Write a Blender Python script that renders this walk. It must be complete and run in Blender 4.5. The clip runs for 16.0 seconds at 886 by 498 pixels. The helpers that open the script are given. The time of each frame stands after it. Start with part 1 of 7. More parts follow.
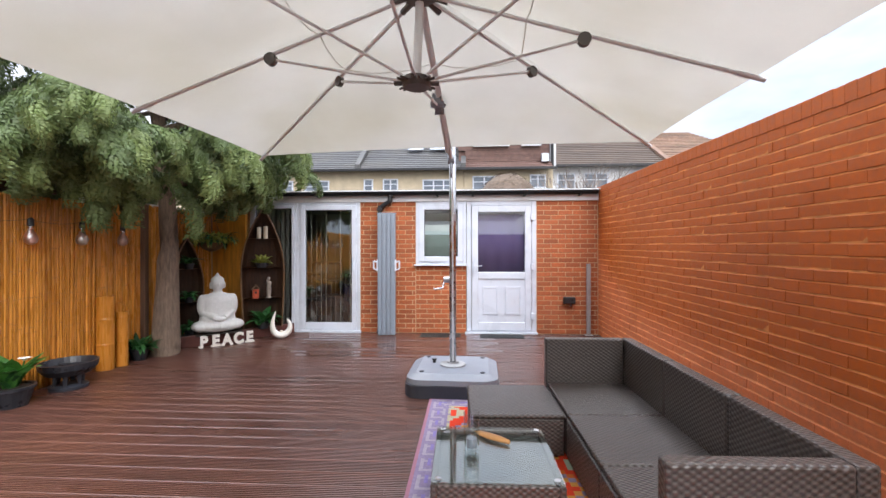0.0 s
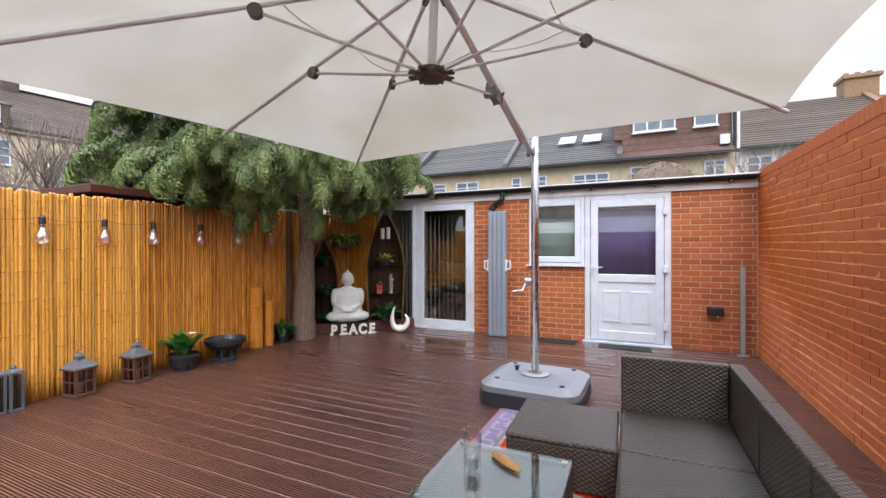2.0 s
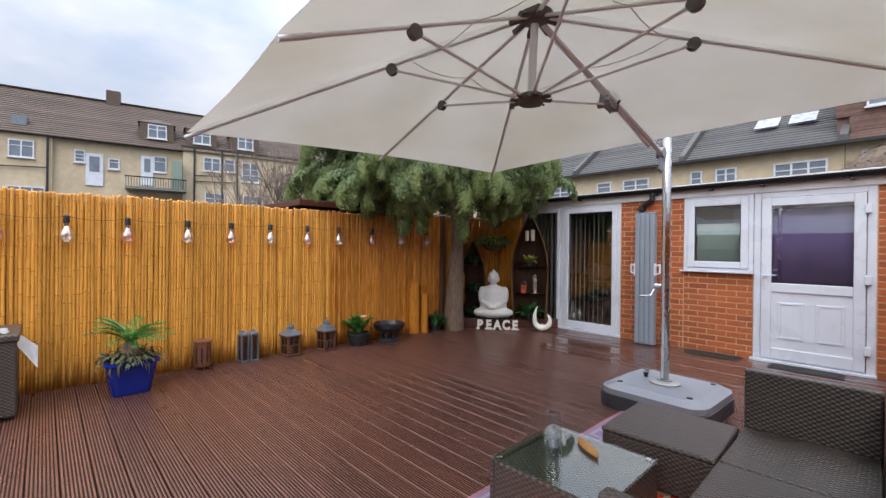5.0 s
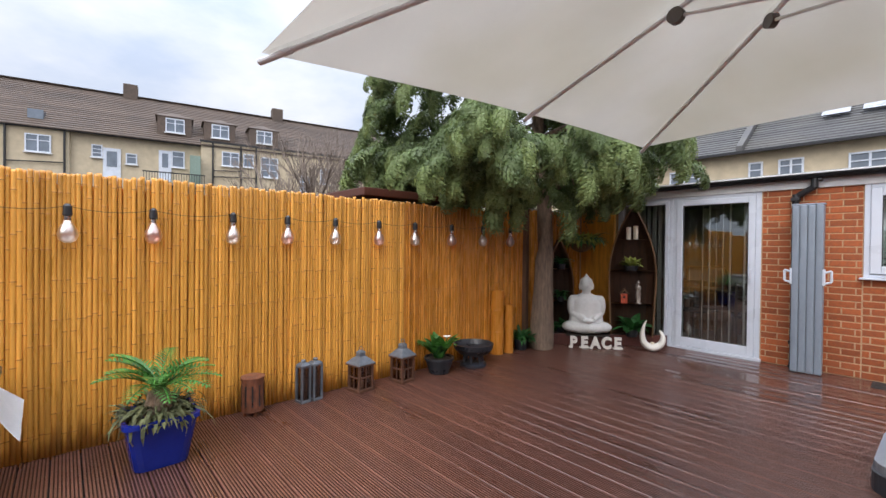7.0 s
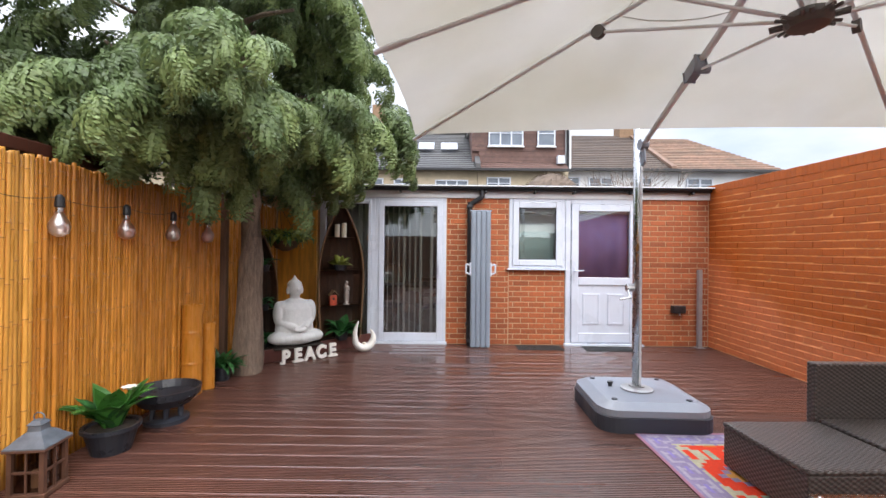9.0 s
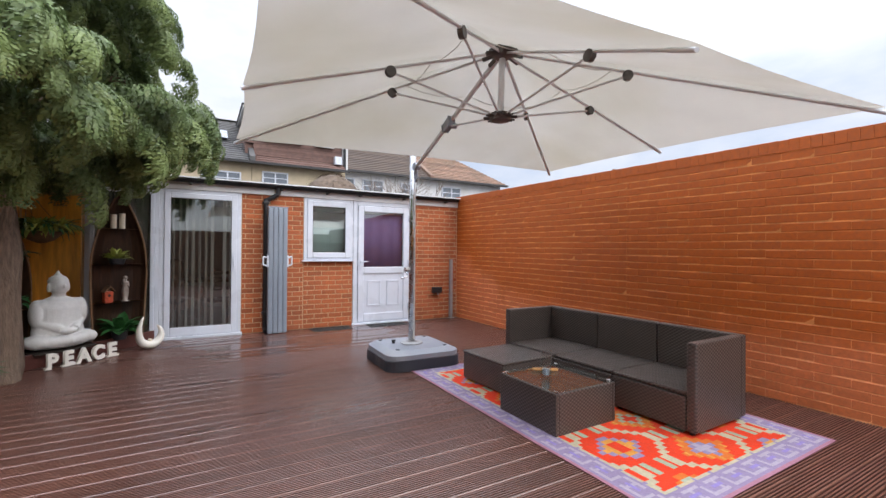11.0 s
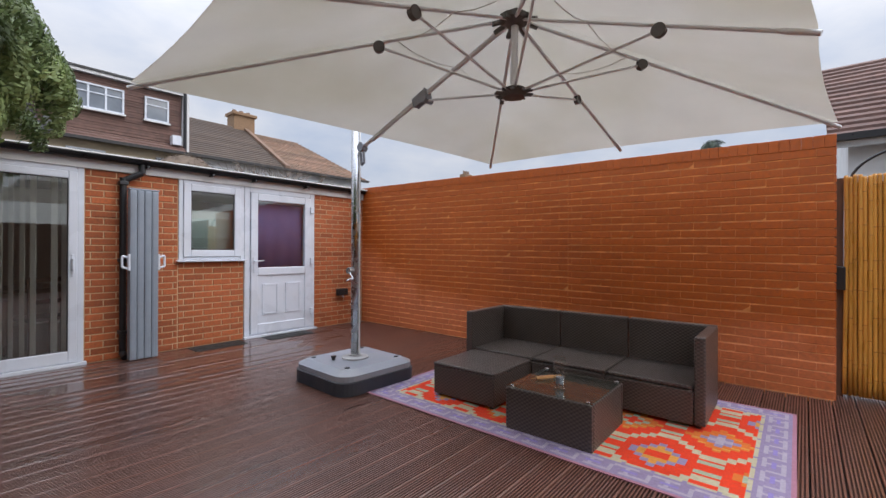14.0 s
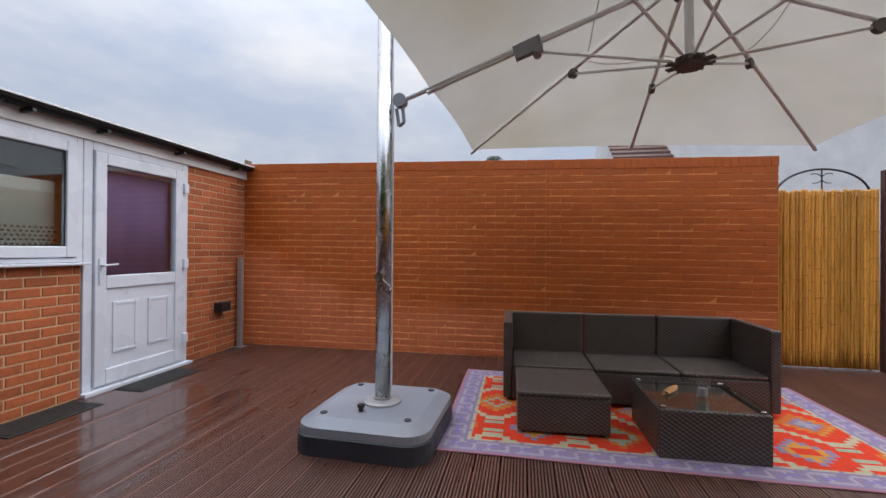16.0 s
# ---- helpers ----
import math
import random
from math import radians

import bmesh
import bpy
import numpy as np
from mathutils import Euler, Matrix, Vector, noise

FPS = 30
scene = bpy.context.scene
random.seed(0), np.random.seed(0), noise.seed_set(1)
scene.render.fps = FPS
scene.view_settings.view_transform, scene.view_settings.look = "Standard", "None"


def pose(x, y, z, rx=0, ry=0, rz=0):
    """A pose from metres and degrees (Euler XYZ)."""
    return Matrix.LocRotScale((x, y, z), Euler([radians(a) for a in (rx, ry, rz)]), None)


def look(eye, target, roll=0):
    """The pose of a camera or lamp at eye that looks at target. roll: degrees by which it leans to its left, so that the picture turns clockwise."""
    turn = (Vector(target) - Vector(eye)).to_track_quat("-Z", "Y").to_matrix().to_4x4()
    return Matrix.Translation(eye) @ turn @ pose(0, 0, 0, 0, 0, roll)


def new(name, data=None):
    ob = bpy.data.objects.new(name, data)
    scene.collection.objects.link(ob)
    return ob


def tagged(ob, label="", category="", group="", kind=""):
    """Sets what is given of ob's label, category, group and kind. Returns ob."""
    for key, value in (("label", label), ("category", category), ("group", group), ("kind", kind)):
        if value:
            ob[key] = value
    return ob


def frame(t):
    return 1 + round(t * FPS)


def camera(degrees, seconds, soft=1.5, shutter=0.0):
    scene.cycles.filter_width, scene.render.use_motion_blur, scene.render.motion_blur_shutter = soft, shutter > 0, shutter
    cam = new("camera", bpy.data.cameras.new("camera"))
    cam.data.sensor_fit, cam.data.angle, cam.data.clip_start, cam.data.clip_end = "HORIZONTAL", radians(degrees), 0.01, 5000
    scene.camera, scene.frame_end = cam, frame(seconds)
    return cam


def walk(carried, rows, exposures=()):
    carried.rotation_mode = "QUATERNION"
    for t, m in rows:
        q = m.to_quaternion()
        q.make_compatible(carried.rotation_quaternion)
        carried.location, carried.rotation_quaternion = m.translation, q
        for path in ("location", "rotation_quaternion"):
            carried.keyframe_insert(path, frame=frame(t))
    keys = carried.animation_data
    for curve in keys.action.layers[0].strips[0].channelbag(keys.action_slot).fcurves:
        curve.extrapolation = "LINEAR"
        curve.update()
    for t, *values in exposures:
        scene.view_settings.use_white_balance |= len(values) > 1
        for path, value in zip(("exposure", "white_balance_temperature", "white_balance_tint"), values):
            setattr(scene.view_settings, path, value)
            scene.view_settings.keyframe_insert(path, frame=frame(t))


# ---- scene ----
cam = camera(92.1, 16.0)
PATH = [
    (0, (0.157, 0.183, 1.329), (0.046, 2.18, 1.33), -0.1),
    (0.5, (0.28, 0.403, 1.355), (0.133, 2.397, 1.349), -0.2),
    (1, (0.434, 0.539, 1.328), (0.083, 2.508, 1.323), -0.2),
    (1.5, (0.641, 0.515, 1.336), (0.012, 2.413, 1.335), -0.1),
    (2, (0.885, 0.519, 1.335), (0.044, 2.334, 1.332), -0.1),
    (2.5, (1.102, 0.425, 1.342), (0.069, 2.137, 1.339), 0.1),
    (3, (1.253, 0.365, 1.362), (0.143, 2.028, 1.361), 0.1),
    (3.5, (1.41, 0.367, 1.35), (0.191, 1.953, 1.35), 0.2),
    (4, (1.505, 0.371, 1.341), (0.183, 1.872, 1.341), 0.4),
    (4.5, (1.533, 0.392, 1.348), (0.131, 1.817, 1.347), 0.4),
    (5, (1.406, 0.403, 1.353), (-0.054, 1.77, 1.349), 0.6),
    (5.2, (1.27, 0.395, 1.358), (-0.208, 1.742, 1.355), 0.7),
    (7.3, (-0.472, 0.615, 1.395), (-1.967, 1.943, 1.374), 0.6),
    (7.5, (-0.634, 0.667, 1.397), (-2.068, 2.062, 1.378), 0.7),
    (8, (-1.021, 0.744, 1.39), (-2.192, 2.365, 1.374), 0.9),
    (8.5, (-1.362, 0.867, 1.321), (-1.989, 2.766, 1.323), 0.8),
    (9, (-1.564, 0.835, 1.308), (-1.574, 2.835, 1.323), 0.6),
    (9.5, (-1.672, 0.576, 1.282), (-1.09, 2.489, 1.307), 0.5),
    (10, (-1.734, 0.313, 1.231), (-0.9, 2.13, 1.259), 0.2),
    (10.2, (-1.762, 0.248, 1.231), (-0.895, 2.05, 1.26), 0.3),
    (12.3, (-2.554, -0.338, 1.239), (-1.399, 1.295, 1.243), 0.2),
    (12.5, (-2.543, -0.264, 1.227), (-1.371, 1.356, 1.239), 0.2),
    (13, (-2.544, 0.063, 1.224), (-1.291, 1.622, 1.233), 0.2),
    (13.5, (-2.56, 0.531, 1.256), (-1.186, 1.985, 1.263), 0.4),
    (14, (-2.547, 1.091, 1.228), (-1.021, 2.384, 1.232), 0.2),
    (14.5, (-2.538, 1.691, 1.244), (-0.866, 2.789, 1.244), 0.2),
    (15, (-2.529, 2.255, 1.264), (-0.708, 3.082, 1.254), 0.4),
    (15.5, (-2.641, 2.914, 1.261), (-0.74, 3.534, 1.262), 0.5),
    (16, (-2.697, 3.449, 1.204), (-0.731, 3.818, 1.211), 0.4),
]
EXPOSURE = [(t, stops, 6400, 12) for t, stops in ((0.0, 0.72), (1.5, 0.66), (3.5, 0.3), (5.0, 0.2), (7.5, 0.33), (8.5, 0.48), (9.0, 0.68), (10.0, 0.66), (12.5, -0.05), (13.5, -0.06), (14.0, -0.02), (15.0, 0.18), (16.0, -0.12))]
walk(cam, [(t, look(eye, target, roll)) for t, eye, target, roll in PATH], EXPOSURE)

# ---- world and light ----
world = bpy.data.worlds.new("sky")
scene.world = world
world.use_nodes = True
wn, wl = world.node_tree.nodes, world.node_tree.links
wbg = wn["Background"]
sky = wn.new("ShaderNodeTexSky")
sky.sky_type, sky.sun_disc = "NISHITA", False
sky.sun_elevation, sky.sun_rotation = radians(38), radians(153)
sky.dust_density = 2.0
sky_gain = wn.new("ShaderNodeVectorMath")
sky_gain.operation = "SCALE"
sky_gain.inputs["Scale"].default_value = 0.10
wl.new(sky.outputs[0], sky_gain.inputs[0])
wco = wn.new("ShaderNodeTexCoord")
wmap = wn.new("ShaderNodeMapping")
wmap.inputs["Scale"].default_value = (1.0, 1.0, 2.4)
wl.new(wco.outputs["Generated"], wmap.inputs[0])
wnoise = wn.new("ShaderNodeTexNoise")
wnoise.inputs["Scale"].default_value, wnoise.inputs["Detail"].default_value = 2.6, 7.0
wnoise.inputs["Roughness"].default_value = 0.55
wl.new(wmap.outputs[0], wnoise.inputs["Vector"])
wramp = wn.new("ShaderNodeValToRGB")
wramp.color_ramp.elements[0].position, wramp.color_ramp.elements[0].color = 0.34, (0.62, 0.71, 0.87, 1)
wramp.color_ramp.elements[1].position, wramp.color_ramp.elements[1].color = 0.66, (1.0, 1.01, 1.03, 1)
wl.new(wnoise.outputs[0], wramp.inputs[0])
wmix = wn.new("ShaderNodeMix")
wmix.data_type = "RGBA"
wmix.inputs["Factor"].default_value = 0.86
wl.new(sky_gain.outputs[0], wmix.inputs["A"])
wl.new(wramp.outputs[0], wmix.inputs["B"])
wl.new(wmix.outputs["Result"], wbg.inputs["Color"])
# an overcast sky grows brighter towards the zenith
wsep = wn.new("ShaderNodeSeparateXYZ")
wl.new(wco.outputs["Generated"], wsep.inputs[0])
wpow = wn.new("ShaderNodeMath")
wpow.operation, wpow.use_clamp = "POWER", True
wup = wn.new("ShaderNodeMath")
wup.operation = "MAXIMUM"
wl.new(wsep.outputs[2], wup.inputs[0])
wup.inputs[1].default_value = 0.0
wl.new(wup.outputs[0], wpow.inputs[0])
wpow.inputs[1].default_value = 3.2
wgain = wn.new("ShaderNodeMath")
wgain.operation = "MULTIPLY_ADD"
wl.new(wpow.outputs[0], wgain.inputs[0])
wgain.inputs[1].default_value, wgain.inputs[2].default_value = 4.7, 0.84
wl.new(wgain.outputs[0], wbg.inputs["Strength"])

sun = new("sun", bpy.data.lights.new("sun", "SUN"))
sun.data.energy, sun.data.angle, sun.data.color = 1.5, radians(50), (1.0, 0.96, 0.9)
sun.matrix_world = look((4, -6, 7), (0, 2, 0))


# ---- materials ----
def mat(name, color, rough=0.6, metal=0.0, var=0.25, scale=14.0, bump=0.15, fine=160.0, spec=0.5, stain=None,
        stain_amt=0.4, stain_scale=1.7, rough_var=0.12, piece=0.0, island=0.0, stretch=(1, 1, 1), coat=0.0):
    """A surface with grain, larger stains, roughness variation and fine relief at real-world size."""
    m = bpy.data.materials.new(name)
    m.use_nodes = True
    n, l = m.node_tree.nodes, m.node_tree.links
    b = n["Principled BSDF"]
    geo = n.new("ShaderNodeNewGeometry")
    mp = n.new("ShaderNodeMapping")
    mp.inputs["Scale"].default_value = stretch
    l.new(geo.outputs["Position"], mp.inputs[0])

    def nz(sc, detail=4.0):
        t = n.new("ShaderNodeTexNoise")
        t.inputs["Scale"].default_value, t.inputs["Detail"].default_value = sc, detail
        l.new(mp.outputs[0], t.inputs["Vector"])
        return t.outputs[0]

    def mix(fac, a, c, mode="MIX"):
        x = n.new("ShaderNodeMix")
        x.data_type, x.blend_type = "RGBA", mode
        for key, v in (("Factor", fac), ("A", a), ("B", c)):
            if isinstance(v, (int, float)):
                x.inputs[key].default_value = v
            elif isinstance(v, tuple):
                x.inputs[key].default_value = (*v[:3], 1)
            else:
                l.new(v, x.inputs[key])
        return x.outputs["Result"]

    def rng(v, lo, hi, a=0.3, c=0.7):
        r = n.new("ShaderNodeMapRange")
        r.inputs["From Min"].default_value, r.inputs["From Max"].default_value = a, c
        r.inputs["To Min"].default_value, r.inputs["To Max"].default_value = lo, hi
        l.new(v, r.inputs["Value"])
        return r.outputs[0]

    grain, fin = nz(scale), nz(fine, 3.0)
    dark = tuple(c * (1 - var) for c in color)
    light = tuple(min(0.95, c * (1 + var)) for c in color)
    col = mix(rng(grain, 0, 1), dark, light)
    col = mix(rng(fin, 0, 0.35), col, tuple(c * 0.75 for c in color))
    if stain:
        col = mix(rng(nz(stain_scale, 6.0), 0, stain_amt, 0.45, 0.68), col, stain)
    for amount, src in ((piece, "object"), (island, "island")):
        if amount:
            if src == "object":
                rnd = n.new("ShaderNodeObjectInfo").outputs["Random"]
            else:
                rnd = geo.outputs["Random Per Island"]
            hsv = n.new("ShaderNodeHueSaturation")
            l.new(rng(rnd, 1 - amount, 1 + amount, 0, 1), hsv.inputs["Value"])
            l.new(col, hsv.inputs["Color"])
            col = hsv.outputs[0]
    l.new(col, b.inputs["Base Color"])
    l.new(rng(grain, max(0.02, rough - rough_var), min(1, rough + rough_var)), b.inputs["Roughness"])
    b.inputs["Metallic"].default_value, b.inputs["Specular IOR Level"].default_value = metal, spec
    b.inputs["Coat Weight"].default_value = coat
    if bump:
        bp = n.new("ShaderNodeBump")
        bp.inputs["Strength"].default_value, bp.inputs["Distance"].default_value = bump, 0.004
        l.new(fin, bp.inputs["Height"])
        l.new(bp.outputs[0], b.inputs["Normal"])
    return m


def glass_mat(name, tint=(0.9, 0.95, 0.95), rough=0.0, gloss=0.11):
    """A thin pane: clear straight through, with the gloss of glass."""
    m = bpy.data.materials.new(name)
    m.use_nodes = True
    n, l = m.node_tree.nodes, m.node_tree.links
    n.remove(n["Principled BSDF"])
    tr, gl = n.new("ShaderNodeBsdfTransparent"), n.new("ShaderNodeBsdfGlossy")
    tr.inputs[0].default_value = (*tint, 1)
    gl.inputs["Roughness"].default_value = rough
    gl.inputs["Color"].default_value = (1, 1, 1, 1)
    lw = n.new("ShaderNodeLayerWeight")
    lw.inputs["Blend"].default_value = 0.5
    pw, ma = n.new("ShaderNodeMath"), n.new("ShaderNodeMath")
    pw.operation, ma.operation = "POWER", "MULTIPLY_ADD"
    pw.inputs[1].default_value = 4.0
    ma.inputs[1].default_value, ma.inputs[2].default_value = 0.85 - gloss, gloss
    l.new(lw.outputs["Facing"], pw.inputs[0])
    l.new(pw.outputs[0], ma.inputs[0])
    mx = n.new("ShaderNodeMixShader")
    l.new(ma.outputs[0], mx.inputs[0])
    l.new(tr.outputs[0], mx.inputs[1])
    l.new(gl.outputs[0], mx.inputs[2])
    l.new(mx.outputs[0], n["Material Output"].inputs["Surface"])
    return m


def fabric_mat(name, color, scale=900.0, through_amount=0.6):
    """Woven canopy cloth that lets some daylight through."""
    m = mat(name, color, 0.85, var=0.04, scale=3.0, bump=0.1, fine=500.0, stain=(0.42, 0.38, 0.22), stain_amt=0.22, stain_scale=0.9)
    n, l = m.node_tree.nodes, m.node_tree.links
    b = n["Principled BSDF"]
    t = n.new("ShaderNodeBsdfTranslucent")
    l.new(b.inputs["Base Color"].links[0].from_socket, t.inputs[0])
    mx = n.new("ShaderNodeMixShader")
    mx.inputs[0].default_value = through_amount
    l.new(b.outputs[0], mx.inputs[1])
    l.new(t.outputs[0], mx.inputs[2])
    l.new(mx.outputs[0], n["Material Output"].inputs["Surface"])
    return m


def deck_mat(name):
    """Stained decking boards, wet from rain: damp film with drier streaks along the boards."""
    m = mat(name, (0.142, 0.061, 0.045), 0.32, var=0.28, scale=9.0, bump=0.3, fine=240.0, stain=(0.19, 0.072, 0.04),
            stain_amt=0.5, stain_scale=0.8, piece=0.13, stretch=(0.35, 2.2, 1))
    n, l = m.node_tree.nodes, m.node_tree.links
    b = n["Principled BSDF"]
    geo = n.new("ShaderNodeNewGeometry")
    mp = n.new("ShaderNodeMapping")
    mp.inputs["Scale"].default_value = (0.3, 1.6, 1)
    l.new(geo.outputs["Position"], mp.inputs[0])
    w = n.new("ShaderNodeTexNoise")
    w.inputs["Scale"].default_value, w.inputs["Detail"].default_value = 1.3, 6.0
    w.inputs["Roughness"].default_value = 0.65
    l.new(mp.outputs[0], w.inputs["Vector"])
    for socket_name, lo, hi in (("Roughness", 0.46, 0.26), ("Coat Weight", 0.6, 1.0)):
        r = n.new("ShaderNodeMapRange")
        r.inputs["From Min"].default_value, r.inputs["From Max"].default_value = 0.4, 0.62
        r.inputs["To Min"].default_value, r.inputs["To Max"].default_value = lo, hi
        l.new(w.outputs[0], r.inputs["Value"])
        l.new(r.outputs[0], b.inputs[socket_name])
    b.inputs["Coat Roughness"].default_value, b.inputs["Coat IOR"].default_value = 0.27, 1.65
    return m


def rain_wet(m, darker):
    """Rain has soaked the garden wall but for a drier foot that sweeps up towards the house."""
    n, l = m.node_tree.nodes, m.node_tree.links
    b = n["Principled BSDF"]
    geo, sep = n.new("ShaderNodeNewGeometry"), n.new("ShaderNodeSeparateXYZ")
    l.new(geo.outputs["Position"], sep.inputs[0])
    nz = n.new("ShaderNodeTexNoise")
    nz.inputs["Scale"].default_value, nz.inputs["Detail"].default_value = 1.6, 5.0
    l.new(geo.outputs["Position"], nz.inputs["Vector"])

    def calc(op, a, c):
        x = n.new("ShaderNodeMath")
        x.operation = op
        for i, v in enumerate((a, c)):
            if isinstance(v, (int, float)):
                x.inputs[i].default_value = v
            else:
                l.new(v, x.inputs[i])
        return x.outputs[0]
    climb = calc("MAXIMUM", calc("SUBTRACT", sep.outputs[1], 4.3), 0.0)
    line = calc("MULTIPLY", calc("MULTIPLY", climb, climb), 0.11)
    over = calc("SUBTRACT", calc("SUBTRACT", sep.outputs[2], line), calc("MULTIPLY", nz.outputs[0], 0.7))
    for lo, hi, target in ((1.22, darker, "Value"), (0.96, 1.04, "Saturation")):
        r = n.new("ShaderNodeMapRange")
        r.inputs["From Min"].default_value, r.inputs["From Max"].default_value = 0.02, 0.3
        r.inputs["To Min"].default_value, r.inputs["To Max"].default_value = lo, hi
        l.new(over, r.inputs["Value"])
        hs = n.new("ShaderNodeHueSaturation")
        l.new(r.outputs[0], hs.inputs[target])
        l.new(b.inputs["Base Color"].links[0].from_socket, hs.inputs["Color"])
        l.new(hs.outputs[0], b.inputs["Base Color"])
    return m


def rattan_mat(name, color):
    """Flat plastic cane in a basket weave."""
    m = mat(name, color, 0.36, var=0.07, scale=6.0, bump=0.0, spec=0.6, rough_var=0.03)
    n, l = m.node_tree.nodes, m.node_tree.links
    b = n["Principled BSDF"]
    geo = n.new("ShaderNodeNewGeometry")
    sep = n.new("ShaderNodeSeparateXYZ")
    l.new(geo.outputs["Position"], sep.inputs[0])

    def math_node(op, a, c=0.0):
        x = n.new("ShaderNodeMath")
        x.operation = op
        for i, v in enumerate((a, c)):
            if isinstance(v, (int, float)):
                x.inputs[i].default_value = v
            else:
                l.new(v, x.inputs[i])
        return x.outputs[0]
    nrm = n.new("ShaderNodeSeparateXYZ")
    l.new(geo.outputs["True Normal"], nrm.inputs[0])
    on_x = math_node("GREATER_THAN", math_node("ABSOLUTE", nrm.outputs[0]), 0.7)
    on_z = math_node("GREATER_THAN", math_node("ABSOLUTE", nrm.outputs[2]), 0.7)

    def pick(flag, a, c):
        return math_node("ADD", math_node("MULTIPLY", a, math_node("SUBTRACT", 1.0, flag)), math_node("MULTIPLY", c, flag))
    along = pick(on_x, sep.outputs[0], sep.outputs[1])
    across = pick(on_z, sep.outputs[2], sep.outputs[1])
    sx = math_node("SINE", math_node("MULTIPLY", along, math.pi / 0.019))
    sy = math_node("SINE", math_node("MULTIPLY", across, math.pi / 0.013))
    weave = math_node("MULTIPLY", sx, sy)
    shade = n.new("ShaderNodeMapRange")
    shade.inputs["From Min"].default_value, shade.inputs["From Max"].default_value = -1.0, 1.0
    shade.inputs["To Min"].default_value, shade.inputs["To Max"].default_value = 0.42, 1.6
    l.new(weave, shade.inputs["Value"])
    hs = n.new("ShaderNodeHueSaturation")
    l.new(shade.outputs[0], hs.inputs["Value"])
    l.new(b.inputs["Base Color"].links[0].from_socket, hs.inputs["Color"])
    l.new(hs.outputs[0], b.inputs["Base Color"])
    bp = n.new("ShaderNodeBump")
    bp.inputs["Strength"].default_value, bp.inputs["Distance"].default_value = 0.65, 0.003
    l.new(weave, bp.inputs["Height"])
    l.new(bp.outputs[0], b.inputs["Normal"])
    return m


